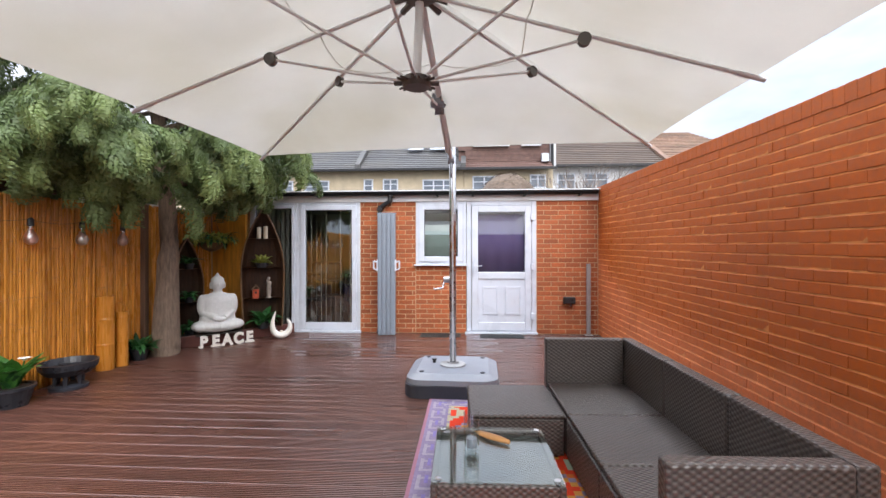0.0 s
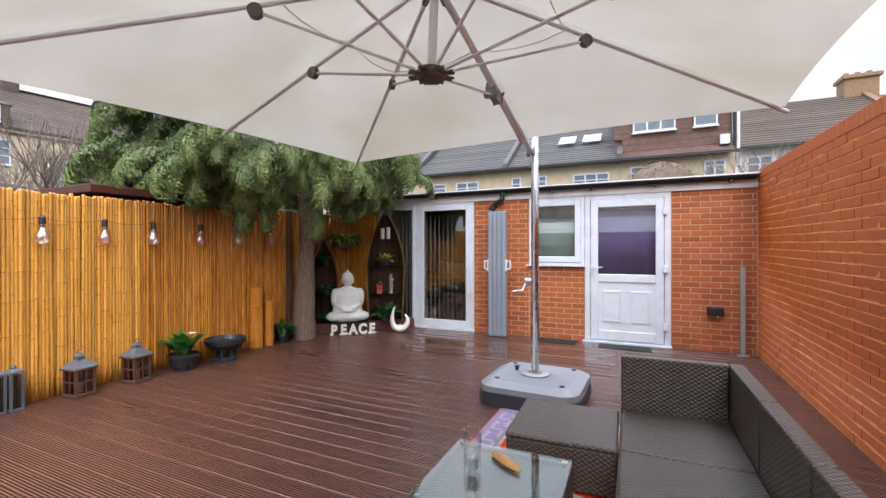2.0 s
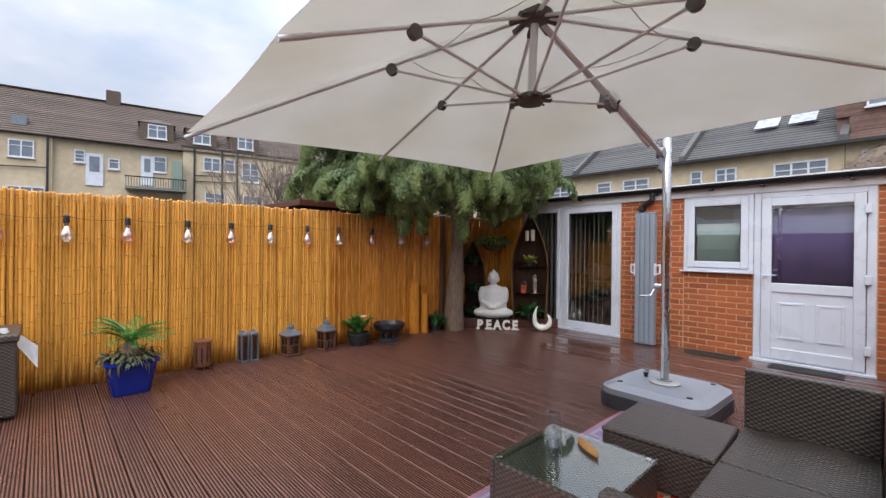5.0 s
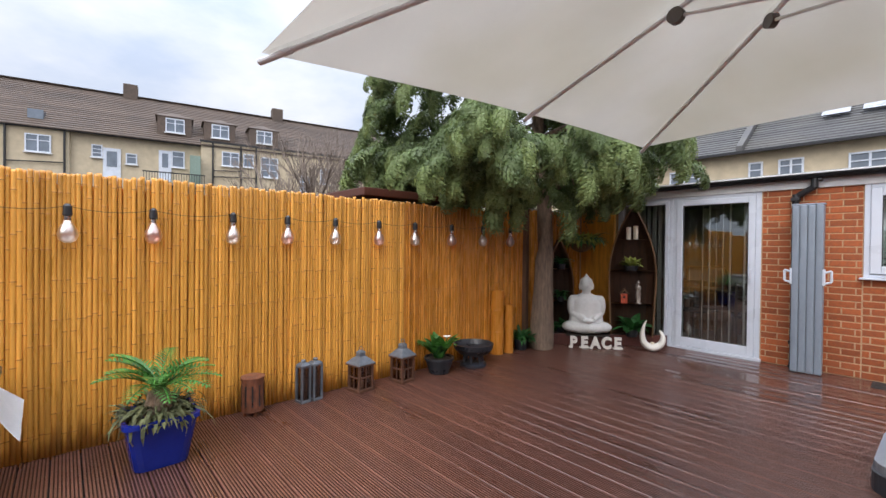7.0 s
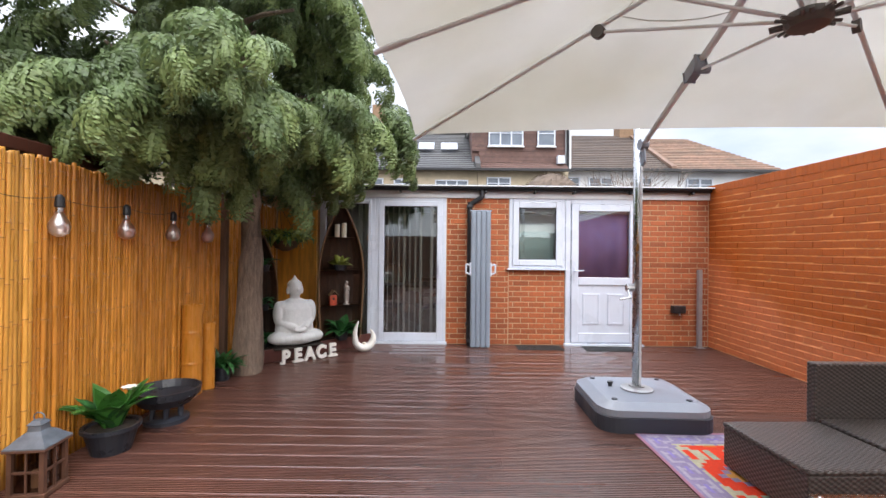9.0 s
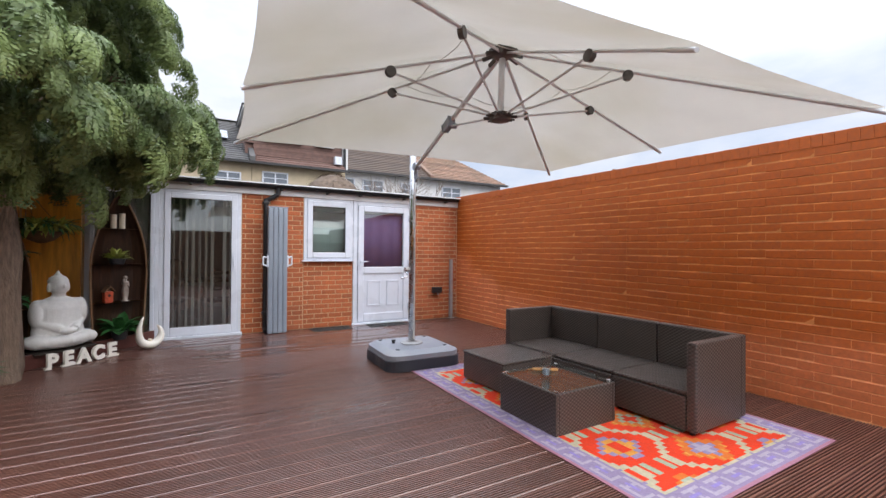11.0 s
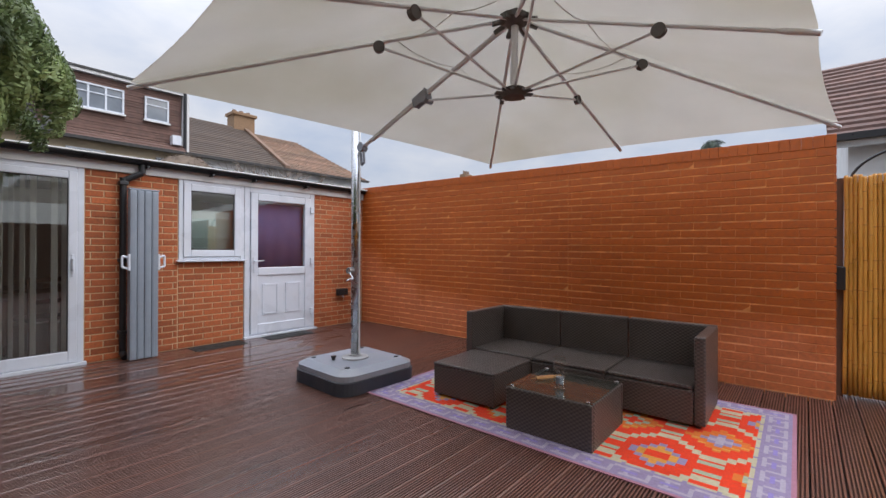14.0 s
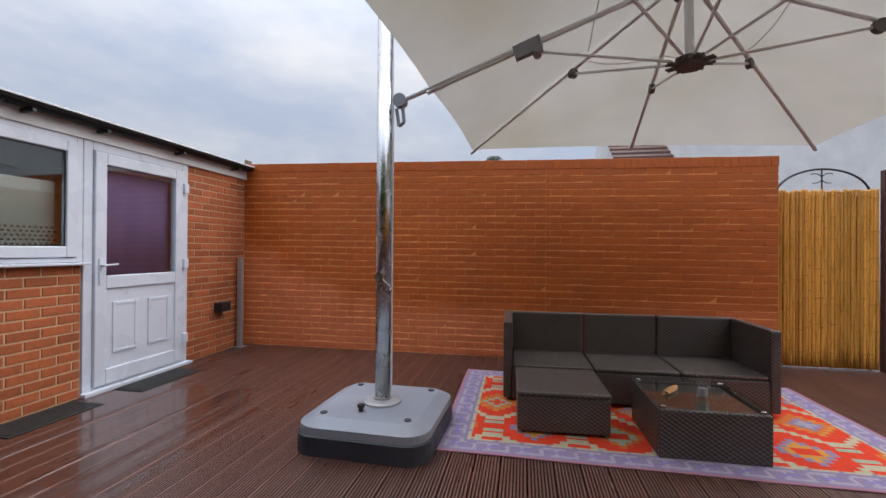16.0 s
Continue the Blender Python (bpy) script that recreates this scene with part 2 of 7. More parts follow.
M = {
    "deck": deck_mat("wet decking"),
    # both darker than the boards: the shade of the grooves put into the colour
    "groove": mat("shaded groove floor", (0.045, 0.022, 0.016), 0.6, var=0.3, bump=0.1, spec=0.15),
    "groove_side": mat("shaded groove side", (0.07, 0.032, 0.024), 0.5, var=0.3, bump=0.1, spec=0.3),
    "joist": mat("dark earth", (0.02, 0.015, 0.012), 0.9),
    "brick": mat("orange brick", (0.40, 0.104, 0.031), 0.75, var=0.22, scale=35.0, bump=0.5, fine=300.0, stain=(0.26, 0.075, 0.03), stain_amt=0.45, stain_scale=2.0, piece=0.22),
    "brick_far": mat("orange brick joined", (0.40, 0.104, 0.031), 0.75, var=0.22, scale=35.0, bump=0.5, fine=300.0, stain=(0.26, 0.075, 0.03), stain_amt=0.45, stain_scale=2.0, island=0.22),
    "brick_red": rain_wet(mat("red stained brick", (0.50, 0.118, 0.022), 0.6, var=0.16, scale=30.0, bump=0.5, fine=260.0, stain=(0.29, 0.07, 0.022), stain_amt=0.28, stain_scale=1.2, piece=0.065), 0.87),
    "brick_red_far": rain_wet(mat("red stained brick joined", (0.50, 0.118, 0.022), 0.6, var=0.16, scale=30.0, bump=0.5, fine=260.0, stain=(0.29, 0.07, 0.022), stain_amt=0.28, stain_scale=1.2, island=0.065), 0.87),
    "mortar": mat("pale mortar", (0.55, 0.36, 0.21), 0.9, var=0.2, scale=60.0),
    "mortar_red": rain_wet(mat("stained mortar", (0.68, 0.28, 0.10), 0.9, var=0.4, scale=9.0), 0.9),
    "upvc": mat("white plastic frame", (0.64, 0.685, 0.765), 0.3, var=0.03, scale=4.0, bump=0.02, stain=(0.6, 0.6, 0.58), stain_amt=0.25),
    "fascia": mat("white painted fascia", (0.70, 0.71, 0.72), 0.45, var=0.05, stain=(0.42, 0.42, 0.38), stain_amt=0.35),
    "black": mat("black plastic", (0.018, 0.018, 0.02), 0.38, var=0.2, bump=0.05),
    "lead": mat("grey felt roof", (0.2, 0.2, 0.2), 0.8, var=0.2, stain=(0.12, 0.13, 0.1), stain_amt=0.5),
    "alu": mat("pale painted aluminium", (0.70, 0.72, 0.74), 0.4, 0.0, var=0.06, scale=8.0, bump=0.03),
    "steel": mat("satin steel", (0.55, 0.55, 0.56), 0.24, 1.0, var=0.04, bump=0.02),
    "knob": mat("grey plastic knob", (0.10, 0.094, 0.088), 0.55, var=0.15, bump=0.1),
    "canopy": fabric_mat("cream canopy cloth", (0.70, 0.68, 0.64)),
    "base_grey": mat("grey plastic tank", (0.24, 0.26, 0.30), 0.45, var=0.12, scale=5.0, stain=(0.33, 0.34, 0.36), stain_amt=0.5, bump=0.1),
    "base_dark": mat("dark plastic tank", (0.026, 0.03, 0.042), 0.5, var=0.2, scale=6.0, stain=(0.06, 0.062, 0.07), stain_amt=0.4),
    "rattan": rattan_mat("brown rattan weave", (0.066, 0.053, 0.046)),
    "cane": mat("varnished bamboo", (0.655, 0.31, 0.054), 0.33, var=0.14, scale=10.0, bump=0.15, fine=90.0, stain=(0.50, 0.19, 0.03), stain_amt=0.2, stain_scale=1.1, piece=0.22, stretch=(3, 3, 0.35)),
    "cane_wet": mat("damp darkened bamboo", (0.57, 0.23, 0.034), 0.28, var=0.2, scale=10.0, bump=0.15, fine=90.0, stain=(0.30, 0.09, 0.012), stain_amt=0.35, stain_scale=1.5, piece=0.2, stretch=(3, 3, 0.35)),
    "cane_knot": mat("bamboo knot", (0.40, 0.16, 0.028), 0.5, var=0.2, scale=20.0),
    "cane_joined": mat("orange wood panel", (0.72, 0.32, 0.045), 0.4, var=0.22, scale=9.0, bump=0.15, fine=90.0, stain=(0.22, 0.07, 0.01), stain_amt=0.6, island=0.15, stretch=(3, 3, 0.35)),
    "fence_board": mat("weathered fence board", (0.12, 0.065, 0.04), 0.8, var=0.3, stretch=(4, 4, 0.5)),
    "brown_panel": mat("brown stained panel", (0.085, 0.026, 0.016), 0.5, var=0.25, stretch=(4, 4, 0.5)),
    "shutter": mat("grey blue shutter", (0.24, 0.28, 0.33), 0.45, var=0.06, bump=0.05, stain=(0.19, 0.2, 0.22), stain_amt=0.3),
    "post": mat("galvanised post", (0.40, 0.40, 0.40), 0.5, 0.6, var=0.15),
    "purple": mat("purple blind cloth", (0.125, 0.082, 0.20), 0.9, var=0.06, bump=0.08),
    "mat_rubber": mat("dark rubber mat", (0.025, 0.027, 0.026), 0.55, var=0.3, bump=0.5, fine=120.0),
    "bark": mat("grey brown bark", (0.30, 0.215, 0.155), 0.9, var=0.4, scale=22.0, bump=1.0, fine=70.0, stain=(0.17, 0.125, 0.09), stain_amt=0.6, stretch=(2, 2, 0.35)),
    "room_wall": mat("room wall paint", (0.5, 0.46, 0.40), 0.8, var=0.05),
    "room_floor": mat("room floor", (0.16, 0.12, 0.09), 0.5, var=0.2),
    "glass": glass_mat("window glass"),
    "glass_green": glass_mat("table glass", (0.88, 0.92, 0.90), 0.03, 0.06),
}


M["bark"].node_tree.nodes["Bump"].inputs["Distance"].default_value = 0.03


# ---- builders ----
def part(name, bm, material, parent=None, label="", smooth=False):
    me = bpy.data.meshes.new(name)
    bm.normal_update()
    bm.to_mesh(me)
    bm.free()
    if smooth:
        me.polygons.foreach_set("use_smooth", [True] * len(me.polygons))
    for mm in (material if isinstance(material, (list, tuple)) else [material]):
        me.materials.append(M[mm] if isinstance(mm, str) else mm)
    ob = new(name, me)
    if parent is not None:
        ob.parent = parent
    if label:
        ob["label"] = label
    return ob


def piece(name, me, parent, m):
    ob = new(name, me)
    ob.parent = parent
    ob.matrix_basis = m
    return ob


def thing(name, m, label, category, group="", kind=""):
    ob = new(name)
    ob.empty_display_size = 0.1
    ob.matrix_basis = m
    return tagged(ob, label, category, group, kind)


def structure(ob, label, category):
    return tagged(ob, label, category, kind="structure")


def box(bm, x0, x1, y0, y1, z0, z1, bevel=0.0, seg=2, m=None):
    r = bmesh.ops.create_cube(bm, size=1.0)
    vs = r["verts"]
    for v in vs:
        v.co = Vector((x0 + (v.co.x + 0.5) * (x1 - x0), y0 + (v.co.y + 0.5) * (y1 - y0), z0 + (v.co.z + 0.5) * (z1 - z0)))
        if m is not None:
            v.co = m @ v.co
    if bevel:
        es = list({e for v in vs for e in v.link_edges})
        bmesh.ops.bevel(bm, geom=es, offset=bevel, segments=seg, affect="EDGES", profile=0.5)
    return bm


def tube(bm, p, q, r0, r1=None, seg=12, flat=1.0):
    p, q = Vector(p), Vector(q)
    d = q - p
    mt = Matrix.Translation((p + q) / 2) @ d.to_track_quat("Z", "Y").to_matrix().to_4x4() @ Matrix.Diagonal((1, flat, 1, 1))
    bmesh.ops.create_cone(bm, cap_ends=True, segments=seg, radius1=r0, radius2=r0 if r1 is None else r1, depth=d.length, matrix=mt)
    return bm


def lathe(bm, prof, seg=24, m=None, cap=True):
    """Turns (radius, height) pairs about the z axis."""
    rings = []
    for r, z in prof:
        ring = []
        for i in range(seg):
            a = 2 * math.pi * i / seg
            co = Vector((r * math.cos(a), r * math.sin(a), z))
            ring.append(bm.verts.new(m @ co if m is not None else co))
        rings.append(ring)
    for a, c in zip(rings, rings[1:]):
        for i in range(seg):
            bm.faces.new((a[i], a[(i + 1) % seg], c[(i + 1) % seg], c[i]))
    if cap:
        bm.faces.new(list(reversed(rings[0])))
        bm.faces.new(rings[-1])
    return bm


def sweep(bm, pts, r0, r1=None, seg=8):
    """One continuous round rod along a line of points."""
    rings, n = [], len(pts)
    for i, p in enumerate(pts):
        d = (Vector(pts[min(i + 1, n - 1)]) - Vector(pts[max(i - 1, 0)])).normalized()
        q = d.to_track_quat("Z", "Y")
        rad = r0 + ((r0 if r1 is None else r1) - r0) * i / (n - 1)
        rings.append([bm.verts.new(Vector(p) + q @ Vector((math.cos(a), math.sin(a), 0)) * rad) for a in np.linspace(0, 2 * math.pi, seg, endpoint=False)])
    for a, c in zip(rings, rings[1:]):
        for i in range(seg):
            bm.faces.new((a[i], a[(i + 1) % seg], c[(i + 1) % seg], c[i]))
    bm.faces.new(list(reversed(rings[0])))
    bm.faces.new(rings[-1])
    return bm


def B():
    return bmesh.new()


# ---- large structure ----
WALL_Y, WALL_X, FENCE_X = 6.95, 2.2, -3.95

ground = structure(part("ground", box(B(), -150, 150, -120, 150, -0.5, -0.16), "joist"), "dark earth ground around and under the deck", "ground")
deck = structure(part("floor", box(B(), FENCE_X - 0.1, 2.6, -3.0, WALL_Y, -0.15, -0.036), "joist"), "wet brown grooved timber decking floor", "floor")

wall_back = structure(thing("wall_back", Matrix(), "orange brick rear wall with pale mortar joints", "wall"), "", "")
bm = B()
for x0, x1, z0, z1 in ((-1.55, -0.65, 0, 2.09), (-0.65, 0.15, 0, 1.07), (1.245, 2.2, 0, 2.09), (-4.2, -3.36, 0, 2.09)):
    box(bm, x0, x1, WALL_Y + 0.006, WALL_Y + 0.25, z0 - 0.1, z1)
part("mortar_bed", bm, "mortar", wall_back)
part("lintel", box(B(), -4.2, 2.2, WALL_Y + 0.03, WALL_Y + 0.25, 2.09, 2.2), "fascia", wall_back)

fascia = structure(part("fascia", box(B(), -4.2, 2.2, WALL_Y - 0.03, WALL_Y + 0.026, 2.085, 2.2, 0.004), "fascia"), "white painted fascia board under the flat roof", "fascia")
roof = structure(part("roof", box(B(), -4.3, 2.42, WALL_Y - 0.06, 11.2, 2.204, 2.27, 0.006), "lead"), "flat grey felt roof of the rear extension", "roof")
gutter = thing("gutter", Matrix(), "black plastic half-round gutter along the fascia", "gutter")
bm = B()
ring = [(math.cos(a) * 0.055, math.sin(a) * 0.05) for a in np.linspace(math.pi, 2 * math.pi, 9)]
for x0, x1 in ((-4.2, 2.16),):
    lo = [bm.verts.new((x0, WALL_Y - 0.092 + a, 2.225 + c)) for a, c in ring]
    hi = [bm.verts.new((x1, WALL_Y - 0.092 + a, 2.225 + c)) for a, c in ring]
    for i in range(8):
        bm.faces.new((lo[i], lo[i + 1], hi[i + 1], hi[i]))
bmesh.ops.solidify(bm, geom=bm.faces[:], thickness=0.004)
part("channel", bm, "black", gutter)
for x in (-3.2, -2.2, -1.0, -0.3, 0.25, 1.05, 1.9):
    part("bracket", box(B(), x - 0.015, x + 0.015, WALL_Y - 0.15, WALL_Y - 0.034, 2.15, 2.175, 0.004), "black", gutter)
part("roof_edge", box(B(), -4.3, 2.3, WALL_Y - 0.14, WALL_Y - 0.065, 2.236, 2.252, 0.003), "fascia", gutter)

wall_right = structure(thing("wall_right", Matrix(), "tall red brick garden wall with on-edge coping", "wall"), "", "")
def rise(y):
    """The garden wall's courses climb a little towards the house."""
    return 0.98 + 0.046 * (y - 0.9) / 6.05


bm = box(B(), WALL_X + 0.003, WALL_X + 0.105, 0.906, WALL_Y + 0.3, -0.1, 2.13)
for v in bm.verts:
    if v.co.z > 1:
        v.co.z *= rise(v.co.y)
part("mortar_bed", bm, "mortar_red", wall_right)

# rooms behind the glass
room = structure(part("room_shell", box(B(), -4.2, 2.2, 10.6, 10.8, 0, 2.2), "room_wall"), "plain rear wall of the rooms behind the glass", "wall")
structure(part("room_floor", box(B(), -4.2, 2.2, WALL_Y + 0.25, 10.6, -0.1, 0.0), "room_floor"), "brown floor of the rooms behind the glass", "floor")
structure(part("room_divider", box(B(), -1.0, -0.9, WALL_Y + 0.25, 10.6, 0, 2.2), "room_wall"), "plain wall between the two rooms", "wall")
structure(part("room_side_wall", box(B(), -4.4, -4.2, WALL_Y, 10.8, -0.1, 2.2), "room_wall"), "plain side wall of the extension", "wall")
structure(part("room_end_wall", box(B(), 2.31, 2.45, WALL_Y + 0.3, 10.8, -0.1, 2.2), "room_wall"), "plain end wall of the extension", "wall")

# walls that close the yard behind the camera
structure(part("wall_behind", box(B(), FENCE_X - 0.1, 2.6, -3.15, -3.0, -0.1, 1.9), "fence_board"), "weathered board fence closing the yard", "fence")


def framed_opening(name, x0, x1, z0, z1, label, category, fw=0.07, sill=False):
    """A white plastic frame set in the wall, with its bars as one part."""
    t = structure(thing(name, Matrix(), label, category), label, category)
    y0, y1 = WALL_Y - 0.012, WALL_Y + 0.06
    bm = B()
    box(bm, x0, x0 + fw, y0, y1, z0, z1, 0.006)
    box(bm, x1 - fw, x1, y0, y1, z0, z1, 0.006)
    box(bm, x0 + fw, x1 - fw, y0, y1, z1 - fw, z1, 0.006)
    box(bm, x0 + fw, x1 - fw, y0, y1, z0, z0 + fw * 0.7, 0.006)
    part("window_frame" if category == "window" else "door_frame", bm, "upvc", t)
    return t


def sash(parent, name, x0, x1, z0, z1, fw, y=WALL_Y, bottom=None):
    bm = B()
    bt = bottom or fw
    y0, y1 = y - 0.03, y + 0.03
    box(bm, x0, x0 + fw, y0, y1, z0, z1, 0.008)
    box(bm, x1 - fw, x1, y0, y1, z0, z1, 0.008)
    box(bm, x0 + fw, x1 - fw, y0, y1, z1 - fw, z1, 0.008)
    box(bm, x0 + fw, x1 - fw, y0, y1, z0, z0 + bt, 0.008)
    s = part(name, bm, "upvc", parent)
    g = part("pane", box(B(), x0 + fw - 0.006, x1 - fw + 0.006, y - 0.006, y + 0.006, z0 + bt - 0.006, z1 - fw + 0.006), "glass", s, "clear double glazing")
    g.visible_shadow = False
    gb = B()
    i0, i1, k0, k1 = x0 + fw, x1 - fw, z0 + bt, z1 - fw
    for a, c, d, e in ((i0, i0 + 0.008, k0, k1), (i1 - 0.008, i1, k0, k1), (i0, i1, k0, k0 + 0.008), (i0, i1, k1 - 0.008, k1)):
        box(gb, a, c, y - 0.014, y - 0.007, d, e)
    part("gasket", gb, "black", s)
    return s


# patio door and its side light
door_1 = framed_opening("door_1", -2.565, -1.55, 0.0, 2.09, "white plastic patio door with vertical blinds behind its glass", "door", 0.055)
leaf = sash(door_1, "door_leaf", -2.51, -1.605, 0.04, 2.035, 0.075, bottom=0.12)
hb = B()
box(hb, -1.66, -1.632, WALL_Y - 0.04, WALL_Y - 0.03, 0.93, 1.17, 0.006)
box(hb, -1.655, -1.637, WALL_Y - 0.085, WALL_Y - 0.065, 1.0, 1.12, 0.006)
box(hb, -1.655, -1.637, WALL_Y - 0.07, WALL_Y - 0.036, 1.0, 1.02, 0.004)
box(hb, -1.655, -1.637, WALL_Y - 0.07, WALL_Y - 0.036, 1.1, 1.12, 0.004)
part("door_handle", hb, "upvc", leaf, "white pull handle")
structure(part("threshold", box(B(), -2.6, -1.53, WALL_Y - 0.06, WALL_Y - 0.014, 0.0, 0.035, 0.005), "upvc"), "white plastic door threshold", "threshold")
window_2 = framed_opening("window_2", -3.36, -2.565, 0.0, 2.09, "tall white-framed side light with vertical blinds behind", "window", 0.05)
sash(window_2, "side_sash", -3.31, -2.615, 0.04, 2.04, 0.05)

# kitchen window
window_1 = framed_opening("window_1", -0.65, 0.15, 1.09, 2.09, "white plastic window with obscured lower glass", "window", 0.05)
sash(window_1, "window_sash", -0.6, 0.1, 1.13, 2.04, 0.085)
part("window_sill", box(B(), -0.68, 0.165, WALL_Y - 0.07, WALL_Y + 0.05, 1.068, 1.088, 0.005), "upvc", window_1)
part("obscured_film", box(B(), -0.505, 0.005, WALL_Y + 0.008, WALL_Y + 0.012, 1.22, 1.62), "glass", window_1)

# back door
door_2 = framed_opening("door_2", 0.155, 1.245, 0.0, 2.09, "white plastic back door with purple blind and moulded panels", "door", 0.075)
bm = B()
x0, x1, z0, z1, y0, y1 = 0.235, 1.165, 0.05, 2.01, WALL_Y - 0.035, WALL_Y + 0.03
for a in ((x0, x0 + 0.1, z0, z1), (x1 - 0.1, x1, z0, z1), (x0 + 0.1, x1 - 0.1, z1 - 0.1, z1), (x0 + 0.1, x1 - 0.1, 0.86, 0.97), (x0 + 0.1, x1 - 0.1, z0, z0 + 0.13)):
    box(bm, a[0], a[1], y0, y1, a[2], a[3], 0.008)
box(bm, x0 + 0.1, x1 - 0.1, WALL_Y - 0.018, WALL_Y + 0.02, z0 + 0.13, 0.86)
dleaf = part("door_leaf", bm, "upvc", door_2)
for a, c in ((0.40, 0.645), (0.755, 1.0)):
    pb = B()
    for e in ((a, a + 0.03, 0.3, 0.74), (c - 0.03, c, 0.3, 0.74), (a + 0.03, c - 0.03, 0.71, 0.74), (a + 0.03, c - 0.03, 0.3, 0.33)):
        box(pb, e[0], e[1], WALL_Y - 0.03, WALL_Y - 0.016, e[2], e[3], 0.005)
    box(pb, a + 0.03, c - 0.03, WALL_Y - 0.024, WALL_Y - 0.014, 0.33, 0.71, 0.004)
    part("moulded_panel", pb, "upvc", dleaf)
g = part("pane", box(B(), x0 + 0.095, x1 - 0.095, WALL_Y - 0.01, WALL_Y, 0.965, 1.915), "glass", dleaf, "clear double glazing")
g.visible_shadow = False
hb = B()
box(hb, 0.262, 0.292, WALL_Y - 0.046, WALL_Y - 0.034, 0.9, 1.12, 0.006)
tube(hb, (0.277, WALL_Y - 0.045, 1.06), (0.277, WALL_Y - 0.085, 1.06), 0.01)
tube(hb, (0.272, WALL_Y - 0.085, 1.06), (0.395, WALL_Y - 0.085, 1.068), 0.009, 0.007)
part("door_handle", hb, "upvc", dleaf, "white lever handle")
for z in (0.28, 1.05, 1.83):
    part("hinge", box(B(), 1.15, 1.21, WALL_Y - 0.06, WALL_Y - 0.02, z - 0.05, z + 0.05, 0.008), "upvc", dleaf)
structure(part("threshold", box(B(), 0.13, 1.26, WALL_Y - 0.075, WALL_Y - 0.014, 0.0, 0.03, 0.005), "upvc"), "white plastic door threshold", "threshold")
purple = thing("roller_blind", Matrix(), "purple roller blind behind the back door glass", "blind")
bm = B()
pv = []
for i in range(25):
    x = 0.33 + i * 0.0312
    pv.append((x, WALL_Y + 0.055 + 0.006 * math.sin(i * 0.9)))
for (xa, ya), (xb, yb) in zip(pv, pv[1:]):
    v = [bm.verts.new(c) for c in ((xa, ya, 0.93), (xb, yb, 0.93), (xb, yb, 1.88), (xa, ya, 1.88))]
    bm.faces.new(v)
bmesh.ops.remove_doubles(bm, verts=bm.verts[:], dist=1e-4)
bmesh.ops.solidify(bm, geom=bm.faces[:], thickness=0.002)
part("cloth", bm, "purple", purple, smooth=True)
part("roller", tube(B(), (0.32, WALL_Y + 0.07, 1.9), (1.09, WALL_Y + 0.07, 1.9), 0.018), "upvc", purple)

# ---- parasol ----
HUB = Vector((-0.10, 2.55, 2.75))
parasol = thing("cantilever_parasol", Matrix.Translation((0.02, 4.36, 0.2)), "large open cream cantilever parasol on an aluminium mast", "parasol")
to_local = Matrix.Translation((-0.02, -4.36, -0.2))


def ppart(name, bm, material, label="", parent=None, smooth=False):
    bmesh.ops.transform(bm, matrix=to_local, verts=bm.verts[:])
    return part(name, bm, material, parent or parasol, label, smooth)


TIPS = {"n": (-0.02, 4.05, 2.22), "ne": (1.74, 3.98, 2.225), "e": (1.66, 2.44, 2.19), "se": (1.63, 0.91, 2.125), "s": (-0.19, 1.05, 2.135),
        "sw": (-1.95, 1.12, 2.10), "w": (-1.87, 2.68, 2.175), "nw": (-1.81, 4.18, 2.195)}
ORDER = ["n", "ne", "e", "se", "s", "sw", "w", "nw"]
tips = [Vector(TIPS[k]) for k in ORDER]
# canopy: eight cloth panels, edges drawn slightly in between the rib ends
bm = B()
apex = HUB + Vector((0, 0, 0.05))
STEPS, ACROSS = 10, 6
for i in range(8):
    p, q = tips[i] + Vector((0, 0, 0.035)), tips[(i + 1) % 8] + Vector((0, 0, 0.035))
    grid = []
    for s in range(STEPS + 1):
        row = []
        for a in range(ACROSS + 1):
            f = a / ACROSS
            r = s / STEPS
            edge = p.lerp(q, f)
            inward = (Vector((HUB.x, HUB.y, edge.z)) - edge).normalized() * 0.028 * 4 * f * (1 - f) * r
            co = apex.lerp(edge + inward, r)
            co.z -= 0.02 * 4 * f * (1 - f) * r * (1 - r) * 2
            row.append(bm.verts.new(co))
        grid.append(row)
    for s in range(STEPS):
        for a in range(ACROSS):
            vs = (grid[s][a], grid[s][a + 1], grid[s + 1][a + 1], grid[s + 1][a])
            bm.faces.new(vs)
bmesh.ops.remove_doubles(bm, verts=bm.verts[:], dist=0.0005)
bmesh.ops.dissolve_degenerate(bm, edges=bm.edges[:], dist=0.0002)
bmesh.ops.recalc_face_normals(bm, faces=bm.faces[:])
bmesh.ops.solidify(bm, geom=bm.faces[:], thickness=0.002)
canopy = ppart("canopy", bm, "canopy", "cream woven canopy cloth, faintly stained")
HUB_LOW = Vector((-0.12, 2.545, 2.25))
